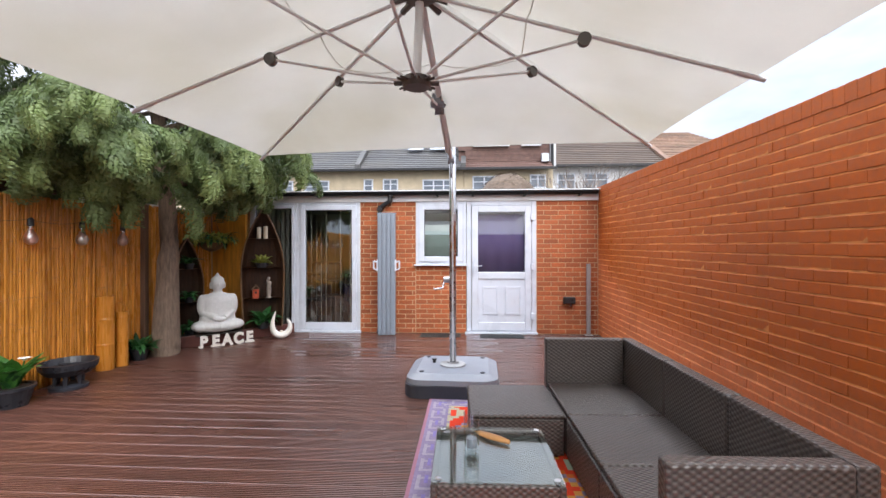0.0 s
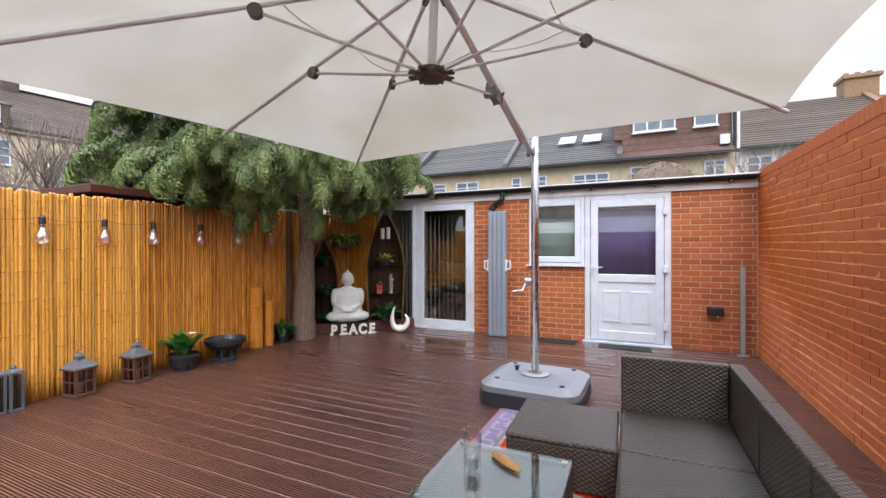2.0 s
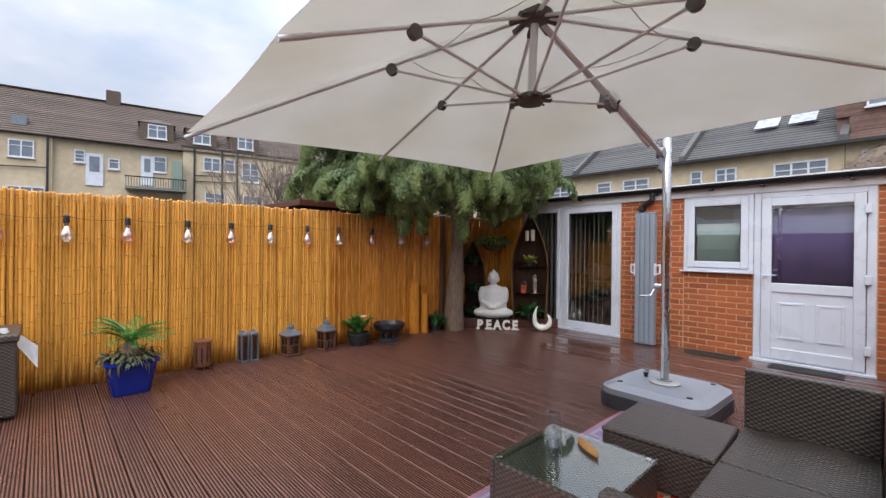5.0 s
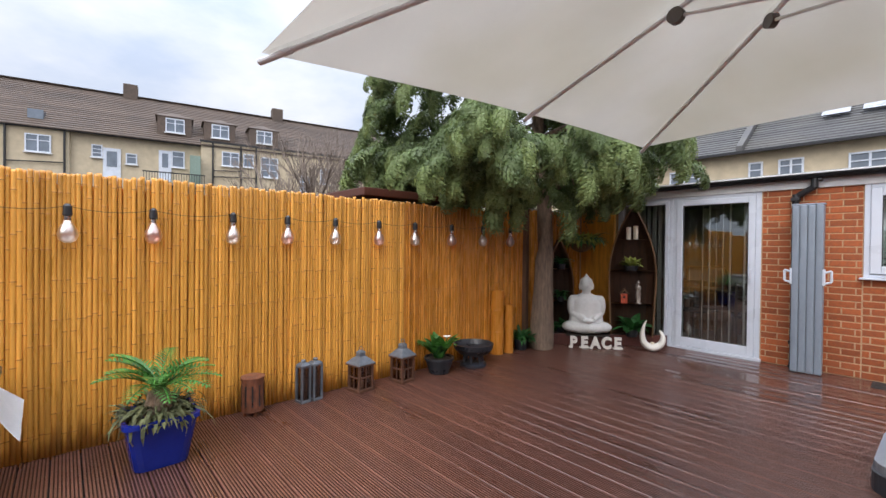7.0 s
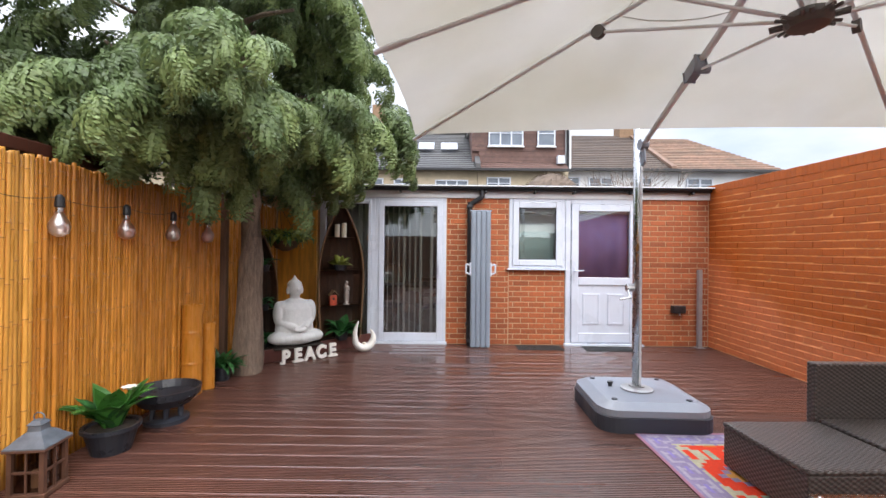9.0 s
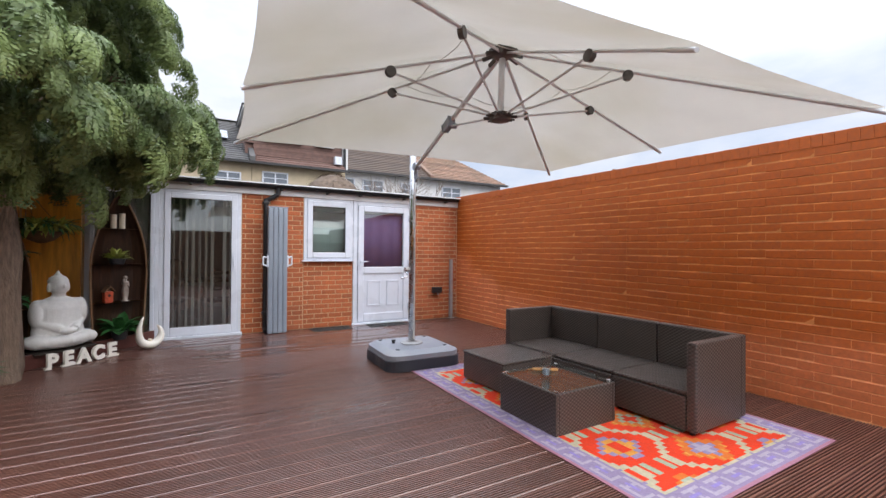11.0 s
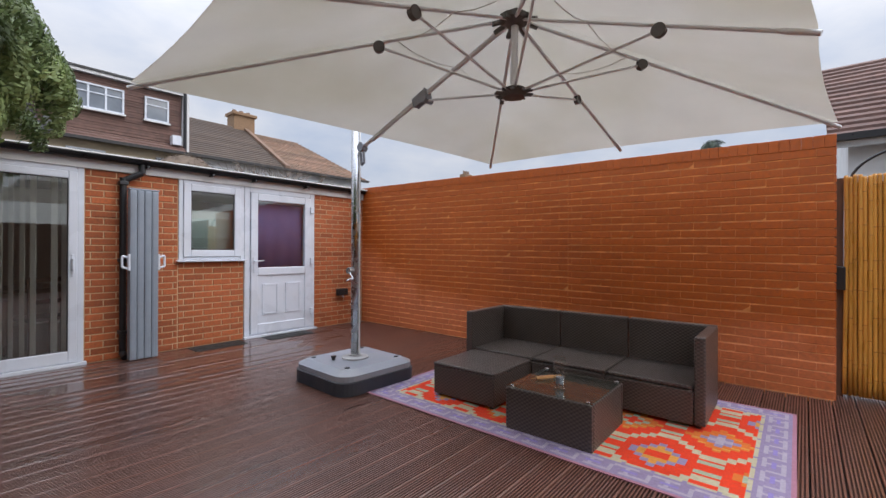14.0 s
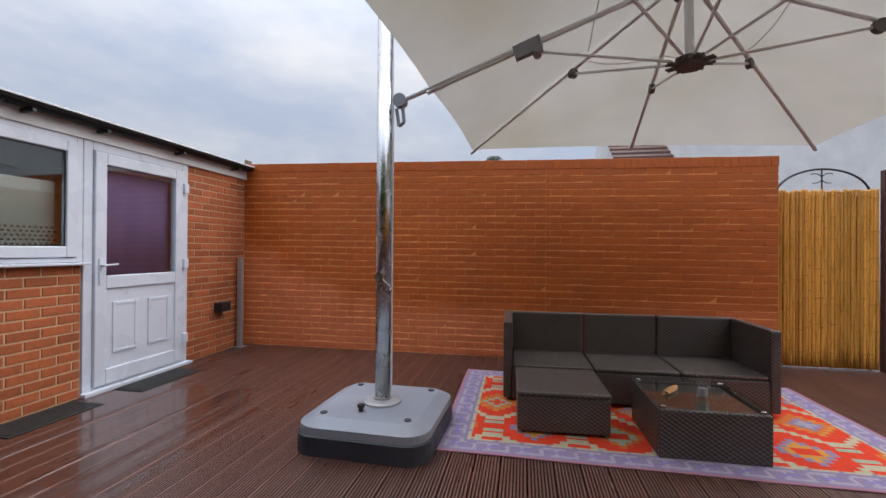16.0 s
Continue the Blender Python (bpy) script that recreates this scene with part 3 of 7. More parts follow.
for k, tip in zip(ORDER, tips):
    d = (tip - HUB)
    rad = d.xy.length
    fl = (tip - HUB).normalized()
    rib = ppart("rib", tube(tube(B(), HUB + fl * 0.06, tip, 0.013, flat=0.75), tip - fl * 0.13, tip + fl * 0.012, 0.016, flat=0.8), "alu")
    kn = HUB + d * (0.885 / rad) - Vector((0, 0, 0.025))
    if k == "n":
        continue
    side = fl.cross(Vector((0, 0, 1))).normalized()
    ppart("knob", tube(B(), kn - side * 0.017, kn + side * 0.017, 0.036, seg=18), "knob", "", None)
    out = (kn - HUB_LOW).normalized()
    ppart("strut", tube(B(), HUB_LOW + out * 0.09, kn, 0.0085, seg=8), "alu")
for i in range(8):
    a, c = HUB.lerp(tips[i], 0.33), HUB.lerp(tips[(i + 1) % 8], 0.33)
    mid = (a + c) / 2 - Vector((0, 0, 0.04))
    ppart("strap", sweep(B(), [a, a.lerp(mid, 0.55) - Vector((0, 0, 0.012)), mid, c.lerp(mid, 0.55) - Vector((0, 0, 0.012)), c], 0.003, seg=5), "canopy")
bm = B()
lathe(bm, [(0.03, -0.03), (0.07, -0.025), (0.085, 0.0), (0.075, 0.03), (0.03, 0.035)], 16, Matrix.Translation(HUB_LOW))
for i in range(8):
    a = i * math.pi / 4 + 0.06
    dv = Vector((math.cos(a), math.sin(a), 0))
    for sgn in (-1, 1):
        sv = Vector((-dv.y, dv.x, 0)) * 0.014 * sgn
        ppart("hub_lug", tube(B(), HUB_LOW + dv * 0.06 + sv, HUB_LOW + dv * 0.125 + sv, 0.008, seg=6), "knob")
ppart("lower_hub", bm, "knob")
bm = B()
lathe(bm, [(0.02, -0.05), (0.05, -0.045), (0.1, -0.02), (0.105, 0.02), (0.05, 0.045)], 16, Matrix.Translation(HUB))
for i in range(8):
    a = i * math.pi / 4 + 0.06
    dv = Vector((math.cos(a), math.sin(a), -0.3)).normalized()
    ppart("hub_socket", tube(B(), HUB + dv * 0.07, HUB + dv * 0.16, 0.018, seg=6), "knob")
ppart("upper_hub", bm, "knob")
ppart("hub_post", tube(B(), HUB_LOW, HUB, 0.024, seg=14), "alu")
# arm from the mast pivot along the near rib
PIV = Vector((0.01, 4.245, 2.185))
SLIDE = Vector((-0.06, 3.42, 2.44))
ppart("arm", tube(B(), PIV, HUB + (SLIDE - HUB).normalized() * 0.05, 0.022, seg=12, flat=0.7), "alu")
ad = (SLIDE - PIV).normalized()
bm = B()
mt = Matrix.Translation(SLIDE) @ ad.to_track_quat("Y", "Z").to_matrix().to_4x4()
box(bm, -0.026, 0.026, -0.085, 0.065, -0.034, 0.032, 0.01, 2, mt)
tube(bm, SLIDE + Vector((-0.05, -0.05, -0.03)), SLIDE + Vector((0.05, -0.05, -0.03)), 0.026, seg=14)
ppart("slide_block", bm, "base_grey")
hd = B()
tube(hd, SLIDE + Vector((0.045, 0.06, -0.01)), SLIDE + Vector((0.055, 0.10, 0.05)), 0.009)
tube(hd, SLIDE + Vector((0.055, 0.10, 0.05)), SLIDE + Vector((0.05, -0.02, 0.07)), 0.009)
ppart("slide_handle", hd, "knob")
ppart("strut", tube(B(), HUB_LOW + (SLIDE - HUB_LOW).normalized() * 0.09, SLIDE - Vector((0, 0.04, 0.03)), 0.0085, seg=8), "alu")
ppart("stay_rod", tube(B(), PIV + Vector((0.02, -0.1, 0.06)), SLIDE + Vector((0.0, 0.05, 0.05)), 0.006, seg=6), "alu")
# mast of oval tube with a thin rail
mb = B()
tube(mb, (0.02, 4.36, 0.2), (0.02, 4.36, 2.78), 0.033, seg=24, flat=1.0)
for v in mb.verts:
    v.co.y = 4.36 + (v.co.y - 4.36) * 1.55
ppart("mast", mb, "steel", "polished oval aluminium mast", smooth=True)
ppart("mast_rail", box(B(), 0.012, 0.03, 4.296, 4.307, 0.25, 2.7, 0.003), "alu")
pv = B()
tube(pv, PIV + Vector((-0.03, 0.005, 0)), PIV + Vector((0.03, 0.005, 0)), 0.045, seg=20)
ppart("pivot", pv, "base_grey")
lp = B()
for a, c in (((0, -0.01, -0.02), (0, -0.022, -0.14)), ((0, -0.022, -0.14), (0, 0.012, -0.165)), ((0, 0.012, -0.165), (0, 0.03, -0.05))):
    tube(lp, PIV + Vector(a), PIV + Vector(c), 0.012, seg=10)
ppart("pivot_handle", lp, "base_grey")
ck = B()
tube(ck, (-0.01, 4.36, 1.03), (-0.07, 4.36, 1.03), 0.03, seg=16)
tube(ck, (-0.06, 4.36, 1.03), (-0.075, 4.27, 0.955), 0.008)
tube(ck, (-0.075, 4.275, 0.958), (-0.16, 4.26, 0.945), 0.009)
ppart("crank", ck, "steel", "bent steel crank handle")
fb = B()
lathe(fb, [(0.125, 0.2), (0.125, 0.212), (0.105, 0.22), (0.06, 0.226), (0.06, 0.235)], 28, Matrix.Translation((0.02, 4.36, 0)))
ppart("flange", fb, "post", smooth=False)

base = thing("parasol_base", pose(0.03, 4.37, 0, 0, 0, -2.0), "square grey plastic parasol base with rounded corners", "parasol base")


def rounded_plate(bm, hx, hy, r, z0, z1, inset=0.0, seg=6):
    rings = []
    for z, ins in ((z0, 0.0), (z1 - inset * 0.45, 0.0), (z1, inset)):
        ring = []
        for cx, cy, a0 in ((1, 1, 0), (-1, 1, 90), (-1, -1, 180), (1, -1, 270)):
            for s in range(seg + 1):
                a = radians(a0 + 90 * s / seg)
                ring.append(bm.verts.new((cx * (hx - r) + (r - ins) * math.cos(a), cy * (hy - r) + (r - ins) * math.sin(a), z)))
        rings.append(ring)
    n = len(rings[0])
    for a, c in zip(rings, rings[1:]):
        for i in range(n):
            bm.faces.new((a[i], a[(i + 1) % n], c[(i + 1) % n], c[i]))
    bm.faces.new(list(reversed(rings[0])))
    bm.faces.new(rings[-1])
    return bm


part("tank", rounded_plate(B(), 0.43, 0.42, 0.14, 0.0, 0.115, 0.012), "base_dark", base, "dark lower tank half")
part("lid", rounded_plate(B(), 0.42, 0.41, 0.15, 0.115, 0.2, 0.085), "base_grey", base, "grey upper tank half")
for sx, sy in ((-1, -1), (1, -1), (1, 1), (-1, 1)):
    part("cap", lathe(B(), [(0.022, 0.2), (0.022, 0.207), (0.012, 0.209)], 12, Matrix.Translation((0.28 * sx, 0.27 * sy, 0))), "base_dark", base)
part("filler_plug", lathe(B(), [(0.016, 0.2), (0.016, 0.225), (0.024, 0.226), (0.024, 0.24)], 10, Matrix.Translation((-0.2, 0.06, 0))), "black", base)

# ---- rattan seating ----
SOFA = pose(0.765, 3.60, 0, 0, 0, 1.0)
LEN, DEP, BACK, SEAT = 2.0, 0.68, 0.635, 0.295


def sofa_unit(y0, y1, arm):
    """One module, seat facing -x; arm: '', 'n' or 's'. Local x runs to the back, y along the row."""
    t = thing("sofa_module", SOFA, "dark brown rattan sofa module without cushions", "sofa", "modular rattan sofa")
    a0 = y0 + (0.07 if arm == "s" else 0.0)
    a1 = y1 - (0.07 if arm == "n" else 0.0)
    part("seat", box(B(), 0.012, DEP - 0.082, a0 + 0.007, a1 - 0.007, SEAT - 0.03, SEAT, 0.01), "rattan", t)
    part("seat_front", box(B(), 0.0, 0.035, a0 + 0.003, a1 - 0.003, 0.03, SEAT - 0.032, 0.008), "rattan", t)
    part("backrest", box(B(), DEP - 0.08, DEP, y0 + 0.006, y1 - 0.006, 0.03, BACK, 0.012), "rattan", t)
    if arm:
        ay = (y1 - 0.07, y1) if arm == "n" else (y0, y0 + 0.07)
        part("arm", box(B(), 0.0, DEP - 0.082, ay[0], ay[1], 0.03, BACK, 0.012), "rattan", t)
    for lx in (0.05, DEP - 0.05):
        for ly in (y0 + 0.05, y1 - 0.05):
            part("foot", tube(B(), (lx, ly, 0.0), (lx, ly, 0.04), 0.018, seg=10), "black", t)
    return t


sofa_unit(-0.70, 0.0, "n")
sofa_unit(-1.33, -0.70, "")
sofa_unit(-2.0, -1.33, "s")

footstool = thing("footstool", pose(0.155, 3.485, 0, 0, 0, 2.0), "low square dark brown rattan footstool", "footstool")
part("top", box(B(), 0.0, 0.60, -0.60, 0.0, 0.255, 0.285, 0.012), "rattan", footstool)
part("body", box(B(), 0.006, 0.594, -0.594, -0.006, 0.025, 0.253, 0.006), "rattan", footstool)
for lx in (0.05, 0.55):
    for ly in (-0.55, -0.05):
        part("foot", tube(B(), (lx, ly, 0.0), (lx, ly, 0.04), 0.018, seg=10), "black", footstool)

table = thing("coffee_table", pose(-0.015, 2.665, 0, 0, 0, 0.8), "low dark rattan coffee table with a glass top", "table")
for e in ((0.0, 0.03, -0.6, 0.0), (0.57, 0.6, -0.6, 0.0), (0.03, 0.57, -0.6, -0.57), (0.03, 0.57, -0.03, 0.0)):
    part("side_panel", box(B(), e[0], e[1], e[2], e[3], 0.0, 0.288, 0.008), "rattan", table)
part("shelf", box(B(), 0.03, 0.57, -0.57, -0.03, 0.255, 0.27), "rattan", table)
part("glass_top", box(B(), 0.002, 0.598, -0.598, -0.002, 0.294, 0.30, 0.002), "glass_green", table, "rain-spotted clear glass top")
for lx in (0.035, 0.565):
    for ly in (-0.565, -0.035):
        part("glass_stud", lathe(B(), [(0.014, 0.286), (0.014, 0.294), (0.016, 0.3005), (0.008, 0.303)], 12, Matrix.Translation((lx, ly, 0))), "steel", table)

# ---- gate ----
gate = structure(thing("gate", Matrix(), "bamboo-clad garden gate with black latch", "gate"), "", "")
part("gate_board", box(B(), 2.42, 2.45, -0.11, 0.83, 0.03, 1.8), "fence_board", gate)
part("latch", box(B(), 2.35, 2.40, 0.83, 0.905, 0.9, 1.1, 0.008), "black", gate)
structure(part("gate_post", box(B(), 2.42, 2.5, 0.84, 0.9, -0.1, 1.85), "fence_board"), "dark wooden gate post beside the brick wall", "post")
structure(part("wall_side", box(B(), 2.36, 2.42, -3.0, -0.14, -0.1, 2.05), "brown_panel"), "brown stained timber panel beside the gate", "fence")
fence = structure(thing("fence", Matrix(), "varnished bamboo cane screen fence", "fence"), "", "")
part("backing", box(B(), FENCE_X - 0.06, FENCE_X - 0.03, -3.0, WALL_Y - 0.06, -0.1, 1.76), "cane_joined", fence)

# ---- things along the rear wall ----
rng = random.Random(7)
shutter = thing("folded_shutter", pose(-1.075, 6.72, 0), "tall folded grey-blue metal shutter standing against the brick wall", "shutter")
for i in range(4):
    bm = B()
    x = -0.135 + i * 0.068
    box(bm, x, x + 0.064, -0.06 + 0.003 * (i % 2), 0.05, 0.015, 1.87, 0.008)
    box(bm, x + 0.012, x + 0.052, -0.063 + 0.003 * (i % 2), -0.05, 0.03, 1.855, 0.006)
    part("slat_panel", bm, "shutter", shutter)
part("top_rail", box(B(), -0.145, 0.145, -0.05, 0.045, 1.872, 1.89, 0.005), "shutter", shutter)
for sx in (-1, 1):
    bm = B()
    for a, c in (((0.14, 1.13), (0.2, 1.15)), ((0.2, 1.15), (0.2, 1.03)), ((0.2, 1.03), (0.14, 1.01))):
        tube(bm, (sx * a[0], -0.03, a[1]), (sx * c[0], -0.03, c[1]), 0.012, seg=8)
    box(bm, *sorted((sx * 0.128, sx * 0.15)), -0.06, 0.0, 0.99, 1.17, 0.006)
    part("handle", bm, "upvc", shutter, "pale grey plastic handle")

pipe = thing("downpipe", Matrix(), "black plastic rainwater downpipe with swan neck", "pipe")
bm = B()
tube(bm, (-1.05, 6.86, 2.2), (-1.05, 6.86, 2.08), 0.034)
tube(bm, (-1.05, 6.86, 2.09), (-1.2, 6.9, 2.0), 0.034)
tube(bm, (-1.22, 6.895, 2.02), (-1.22, 6.895, 0.05), 0.034)
tube(bm, (-1.22, 6.895, 0.07), (-1.22, 6.8, 0.03), 0.034)
part("pipe_run", bm, "black", pipe)
for z in (1.96, 0.3, 1.1):
    part("clip", box(B(), -1.262, -1.178, 6.85, 6.945, z - 0.02, z + 0.02, 0.006), "black", pipe)

socket = thing("outdoor_socket", pose(1.74, WALL_Y, 0.525), "black weatherproof socket box on the brick wall", "socket")
part("box_body", box(B(), -0.085, 0.085, -0.06, 0.0, -0.05, 0.06, 0.01), "black", socket)
part("cover", box(B(), -0.09, 0.09, -0.1, -0.062, -0.045, 0.065, 0.014), "black", socket)
part("cable_gland", tube(B(), (0.03, -0.04, -0.05), (0.03, -0.04, -0.085), 0.012), "upvc", socket)

gpost = thing("metal_post", pose(2.03, 6.88, 0), "short grey galvanised metal post beside the brick wall", "post")
part("channel", box(B(), -0.028, 0.028, -0.028, 0.028, 0.006, 1.1, 0.006), "post", gpost)
part("base_plate", box(B(), -0.06, 0.06, -0.06, 0.05, 0.0, 0.006, 0.002), "post", gpost)

for nm, x0, x1, y0, y1 in (("a", -0.56, 0.06, 6.62, 6.90), ("b", 0.36, 1.02, 6.58, 6.86)):
    t = thing("door_mat", Matrix(), "dark ribbed rubber door mat on the wet deck", "mat", "mats by the back door")
    part("mat_base", box(B(), x0, x1, y0, y1, 0.0, 0.008, 0.003), "mat_rubber", t)
    for i in range(9):
        yy = y0 + 0.03 + i * (y1 - y0 - 0.06) / 8
        part("rib", box(B(), x0 + 0.02, x1 - 0.02, yy - 0.008, yy + 0.008, 0.008, 0.013), "mat_rubber", t)

# room contents seen through the glass
M["blind"] = mat("grey beige vertical blind", (0.52, 0.49, 0.44), 0.8, var=0.06, piece=0.2)
M["dark_wood"] = mat("dark stained wood", (0.04, 0.022, 0.014), 0.4, var=0.3, stretch=(3, 3, 0.4))
M["mid_wood"] = mat("brown wood", (0.16, 0.085, 0.04), 0.45, var=0.3, stretch=(3, 3, 0.4))
M["dark_cloth"] = mat("dark grey upholstery", (0.03, 0.03, 0.035), 0.85)
blinds = thing("vertical_blinds", Matrix(), "grey-beige vertical blinds hanging behind the patio glass, half turned", "blinds")
part("head_rail", box(B(), -3.34, -1.58, WALL_Y + 0.16, WALL_Y + 0.2, 2.03, 2.07, 0.005), "upvc", blinds)
bm = box(B(), -0.044, 0.044, -0.001, 0.001, 0.08, 2.03)
first = part("blind_slat", bm, "blind", blinds)
first.matrix_basis = pose(-3.3, WALL_Y + 0.18, 0, 0, 0, 150)
for i in range(1, 22):
    if 17 < i < 19:
        continue
    piece("blind_slat", first.data, blinds, pose(-3.3 + i * 0.081, WALL_Y + 0.18, 0, 0, 0, (150 if i < 9 else 113) + rng.uniform(-6, 6)))
dtable = thing("dining_table", pose(-2.1, 8.3, 0), "dark wooden table standing in the room behind the glass", "table")
part("tabletop", box(B(), -0.6, 0.6, -0.45, 0.45, 0.72, 0.76, 0.006), "dark_wood", dtable)
for sx in (-0.53, 0.53):
    for sy in (-0.38, 0.38):
        part("leg", box(B(), sx - 0.03, sx + 0.03, sy - 0.03, sy + 0.03, 0, 0.72, 0.004), "dark_wood", dtable)
for cx, cy, rz in ((-1.8, 7.65, 20), (-2.5, 7.7, -15)):
    c = thing("dining_chair", pose(cx, cy, 0, 0, 0, rz), "dark wooden chair with an open slatted back", "chair", "chairs by the dining table")
    part("seat", box(B(), -0.21, 0.21, -0.21, 0.21, 0.43, 0.47, 0.01), "dark_cloth", c)
    for sx in (-0.19, 0.19):
        part("leg", box(B(), sx - 0.018, sx + 0.018, -0.2, -0.165, 0, 0.92, 0.003), "dark_wood", c)
        part("leg", box(B(), sx - 0.018, sx + 0.018, 0.165, 0.2, 0, 0.43, 0.003), "dark_wood", c)
    for z in (0.62, 0.74, 0.86):
        part("back_slat", box(B(), -0.17, 0.17, -0.19, -0.175, z, z + 0.05, 0.004), "dark_wood", c)
M["leather"] = mat("brown leather", (0.13, 0.075, 0.05), 0.45, var=0.25, scale=8.0, bump=0.2)
c = thing("armchair", pose(-2.45, 8.15, 0, 0, 0, 25), "high-backed brown leather armchair in the room behind the glass", "armchair")
part("seat", box(B(), -0.27, 0.27, -0.3, 0.25, 0.28, 0.46, 0.05, 3), "leather", c)
bk = box(B(), -0.29, 0.29, 0.2, 0.36, 0.3, 1.08, 0.07, 3)
for v in bk.verts:
    v.co.y += 0.16 * max(0.0, v.co.z - 0.4)
part("backrest", bk, "leather", c, smooth=True)
for sx in (-1, 1):
    part("arm", box(B(), *sorted((sx * 0.28, sx * 0.38)), -0.3, 0.28, 0.1, 0.64, 0.04, 3), "leather", c)
    for ly in (-0.25, 0.25):
        part("leg", tube(B(), (sx * 0.3, ly, 0.0), (sx * 0.3, ly, 0.29), 0.022, seg=8), "dark_wood", c)
chest = thing("sideboard", pose(-2.95, 8.6, 0), "brown wooden sideboard in the room behind the glass", "sideboard")
part("carcass", box(B(), -0.35, 0.5, -0.25, 0.25, 0.05, 0.85, 0.006), "mid_wood", chest)
for z in (0.1, 0.36, 0.61):
    part("drawer", box(B(), -0.32, 0.47, -0.268, -0.252, z, z + 0.22, 0.005), "mid_wood", chest)
wblind = thing("window_blind", Matrix(), "pale patterned roller blind half drawn behind the kitchen window", "blind")
M["pale_cloth"] = mat("pale patterned cloth", (0.5, 0.5, 0.46), 0.9, var=0.08)
part("cloth", box(B(), -0.52, 0.02, WALL_Y + 0.1, WALL_Y + 0.103, 1.18, 1.72), "pale_cloth", wblind)
for r in range(5):
    for c in range(14):
        x, z = -0.5 + c * 0.038 + (r % 2) * 0.018, 1.225 + r * 0.032
        part("printed_dot", box(B(), x, x + 0.018, WALL_Y + 0.0965, WALL_Y + 0.0995, z, z + 0.013), "dark_cloth", wblind)

# ---- rug ----
RUG_C = {"lilac": (0.29, 0.235, 0.36), "pale": (0.41, 0.36, 0.44), "red": (0.74, 0.058, 0.022), "orange": (0.66, 0.17, 0.035), "yellow": (0.66, 0.30, 0.065),
         "green": (0.36, 0.42, 0.30), "blue": (0.27, 0.22, 0.50), "cream": (0.50, 0.45, 0.31), "magenta": (0.40, 0.19, 0.25)}
RUG_K = list(RUG_C)
for k, c in RUG_C.items():
    M["rug_" + k] = mat("rug " + k, c, 0.85, var=0.14, scale=60.0, bump=0.6, fine=420.0, spec=0.15, stain=tuple(0.75 * v for v in c), stain_amt=0.35, stain_scale=3.0)
rug = thing("outdoor_rug", Matrix(), "woven red and orange outdoor rug with stepped diamonds, lilac border", "rug")
RX0, RX1, RY0, RY1, CELL = -0.185, 1.60, 1.115, 3.96, 0.0223
nx, ny = round((RX1 - RX0) / CELL), round((RY1 - RY0) / CELL)


def rug_colour(i, j):
    e = min(i, j, nx - 1 - i, ny - 1 - j)
    if e < 1:
        return "magenta" if e == 0 else "pale"
    if e < 8:
        k = (j if min(i, nx - 1 - i) <= min(j, ny - 1 - j) else i)
        p, q = k % 9, e - 1
        if q in (0, 6):
            return "lilac"
        if q == 1:
            return "pale" if p < 7 else "lilac"
        if q == 5:
            return "pale" if p > 2 else "lilac"
        if p in (0, 8):
            return "lilac" if p == 8 else "pale"
        if q == 3 and 2 < p < 7:
            return "blue"
        if p == 5 and q in (2, 4):
            return "pale"
        return "lilac"
    if e < 9:
        return "cream" if (i + j) % 7 else "lilac"
    # three bands of stepped diamonds, parted by zigzag lines
    per, band = 24.0, 21.0
    x, y = i - nx / 2 + 0.5, 2 * (j // 2) - 4
    a = abs((y / per) % 1.0 - 0.5) * 2
    w = 2 * round(2 * max(-1.0, min(1.0, (a - 0.5) * 3)))
    for k in (-1, 0, 1):
        sgn = -1 if k else 1
        lo, hi = (k - 0.5) * band + sgn * w, (k + 0.5) * band - sgn * w
        if lo <= x < hi or (k == -1 and x < lo) or (k == 1 and x >= hi):
            break
    if abs(k) < 2 and -1.0 <= min(x - lo, hi - x) < 1.5:
        return "cream"
    if 3.0 <= min(x - lo, hi - x) < 5.0 and abs(w) == 4 and abs(hi - lo) < band:
        return "green"
    shift = 0.0 if sgn > 0 else 0.5
    row = math.floor(y / per + shift)
    v = abs(y - (row + 0.5 - shift) * per) / 12.0
    u = abs(2 * math.floor(x / 2 + 0.5) - k * band) / 12.0
    d = u + v
    core, rim = (("lilac", "orange"), ("green", "orange"), ("yellow", "lilac"))[(row + 2 * k) % 3]
    if (u < 0.1 and v < 0.22) or (v < 0.1 and u < 0.22):
        return "red" if core != "lilac" else "pale"
    if d < 0.42:
        return core
    if d < 0.6:
        return rim
    if d < 0.74:
        return "orange" if (i // 2 + j // 2) % 3 else "yellow"
    return "red"


verts, faces, mids = [], [], []
for j in range(ny + 1):
    for i in range(nx + 1):
        x, y = RX0 + i * CELL + 0.012 * j / ny, RY0 + j * CELL
        verts.append((x, y + 0.02 * i / nx, 0.006 + 0.003 * noise.noise(Vector((x * 2.2, y * 2.2, 0)))))
for j in range(ny):
    for i in range(nx):
        a = j * (nx + 1) + i
        faces.append((a, a + 1, a + nx + 2, a + nx + 1))
        mids.append(RUG_K.index(rug_colour(i, j)))
me = bpy.data.meshes.new("weave")
me.from_pydata(verts, [], faces)
for k in RUG_K:
    me.materials.append(M["rug_" + k])
me.polygons.foreach_set("material_index", mids)
wv = new("weave", me)
wv.parent = rug
md = wv.modifiers.new("thickness", "SOLIDIFY")
md.thickness, md.offset = 0.004, -1

# things on the table
M["clear"] = glass_mat("clear glass", (0.95, 0.97, 0.97), 0.0, 0.06)
M["tan"] = mat("tan wood", (0.45, 0.22, 0.07), 0.5, var=0.25)
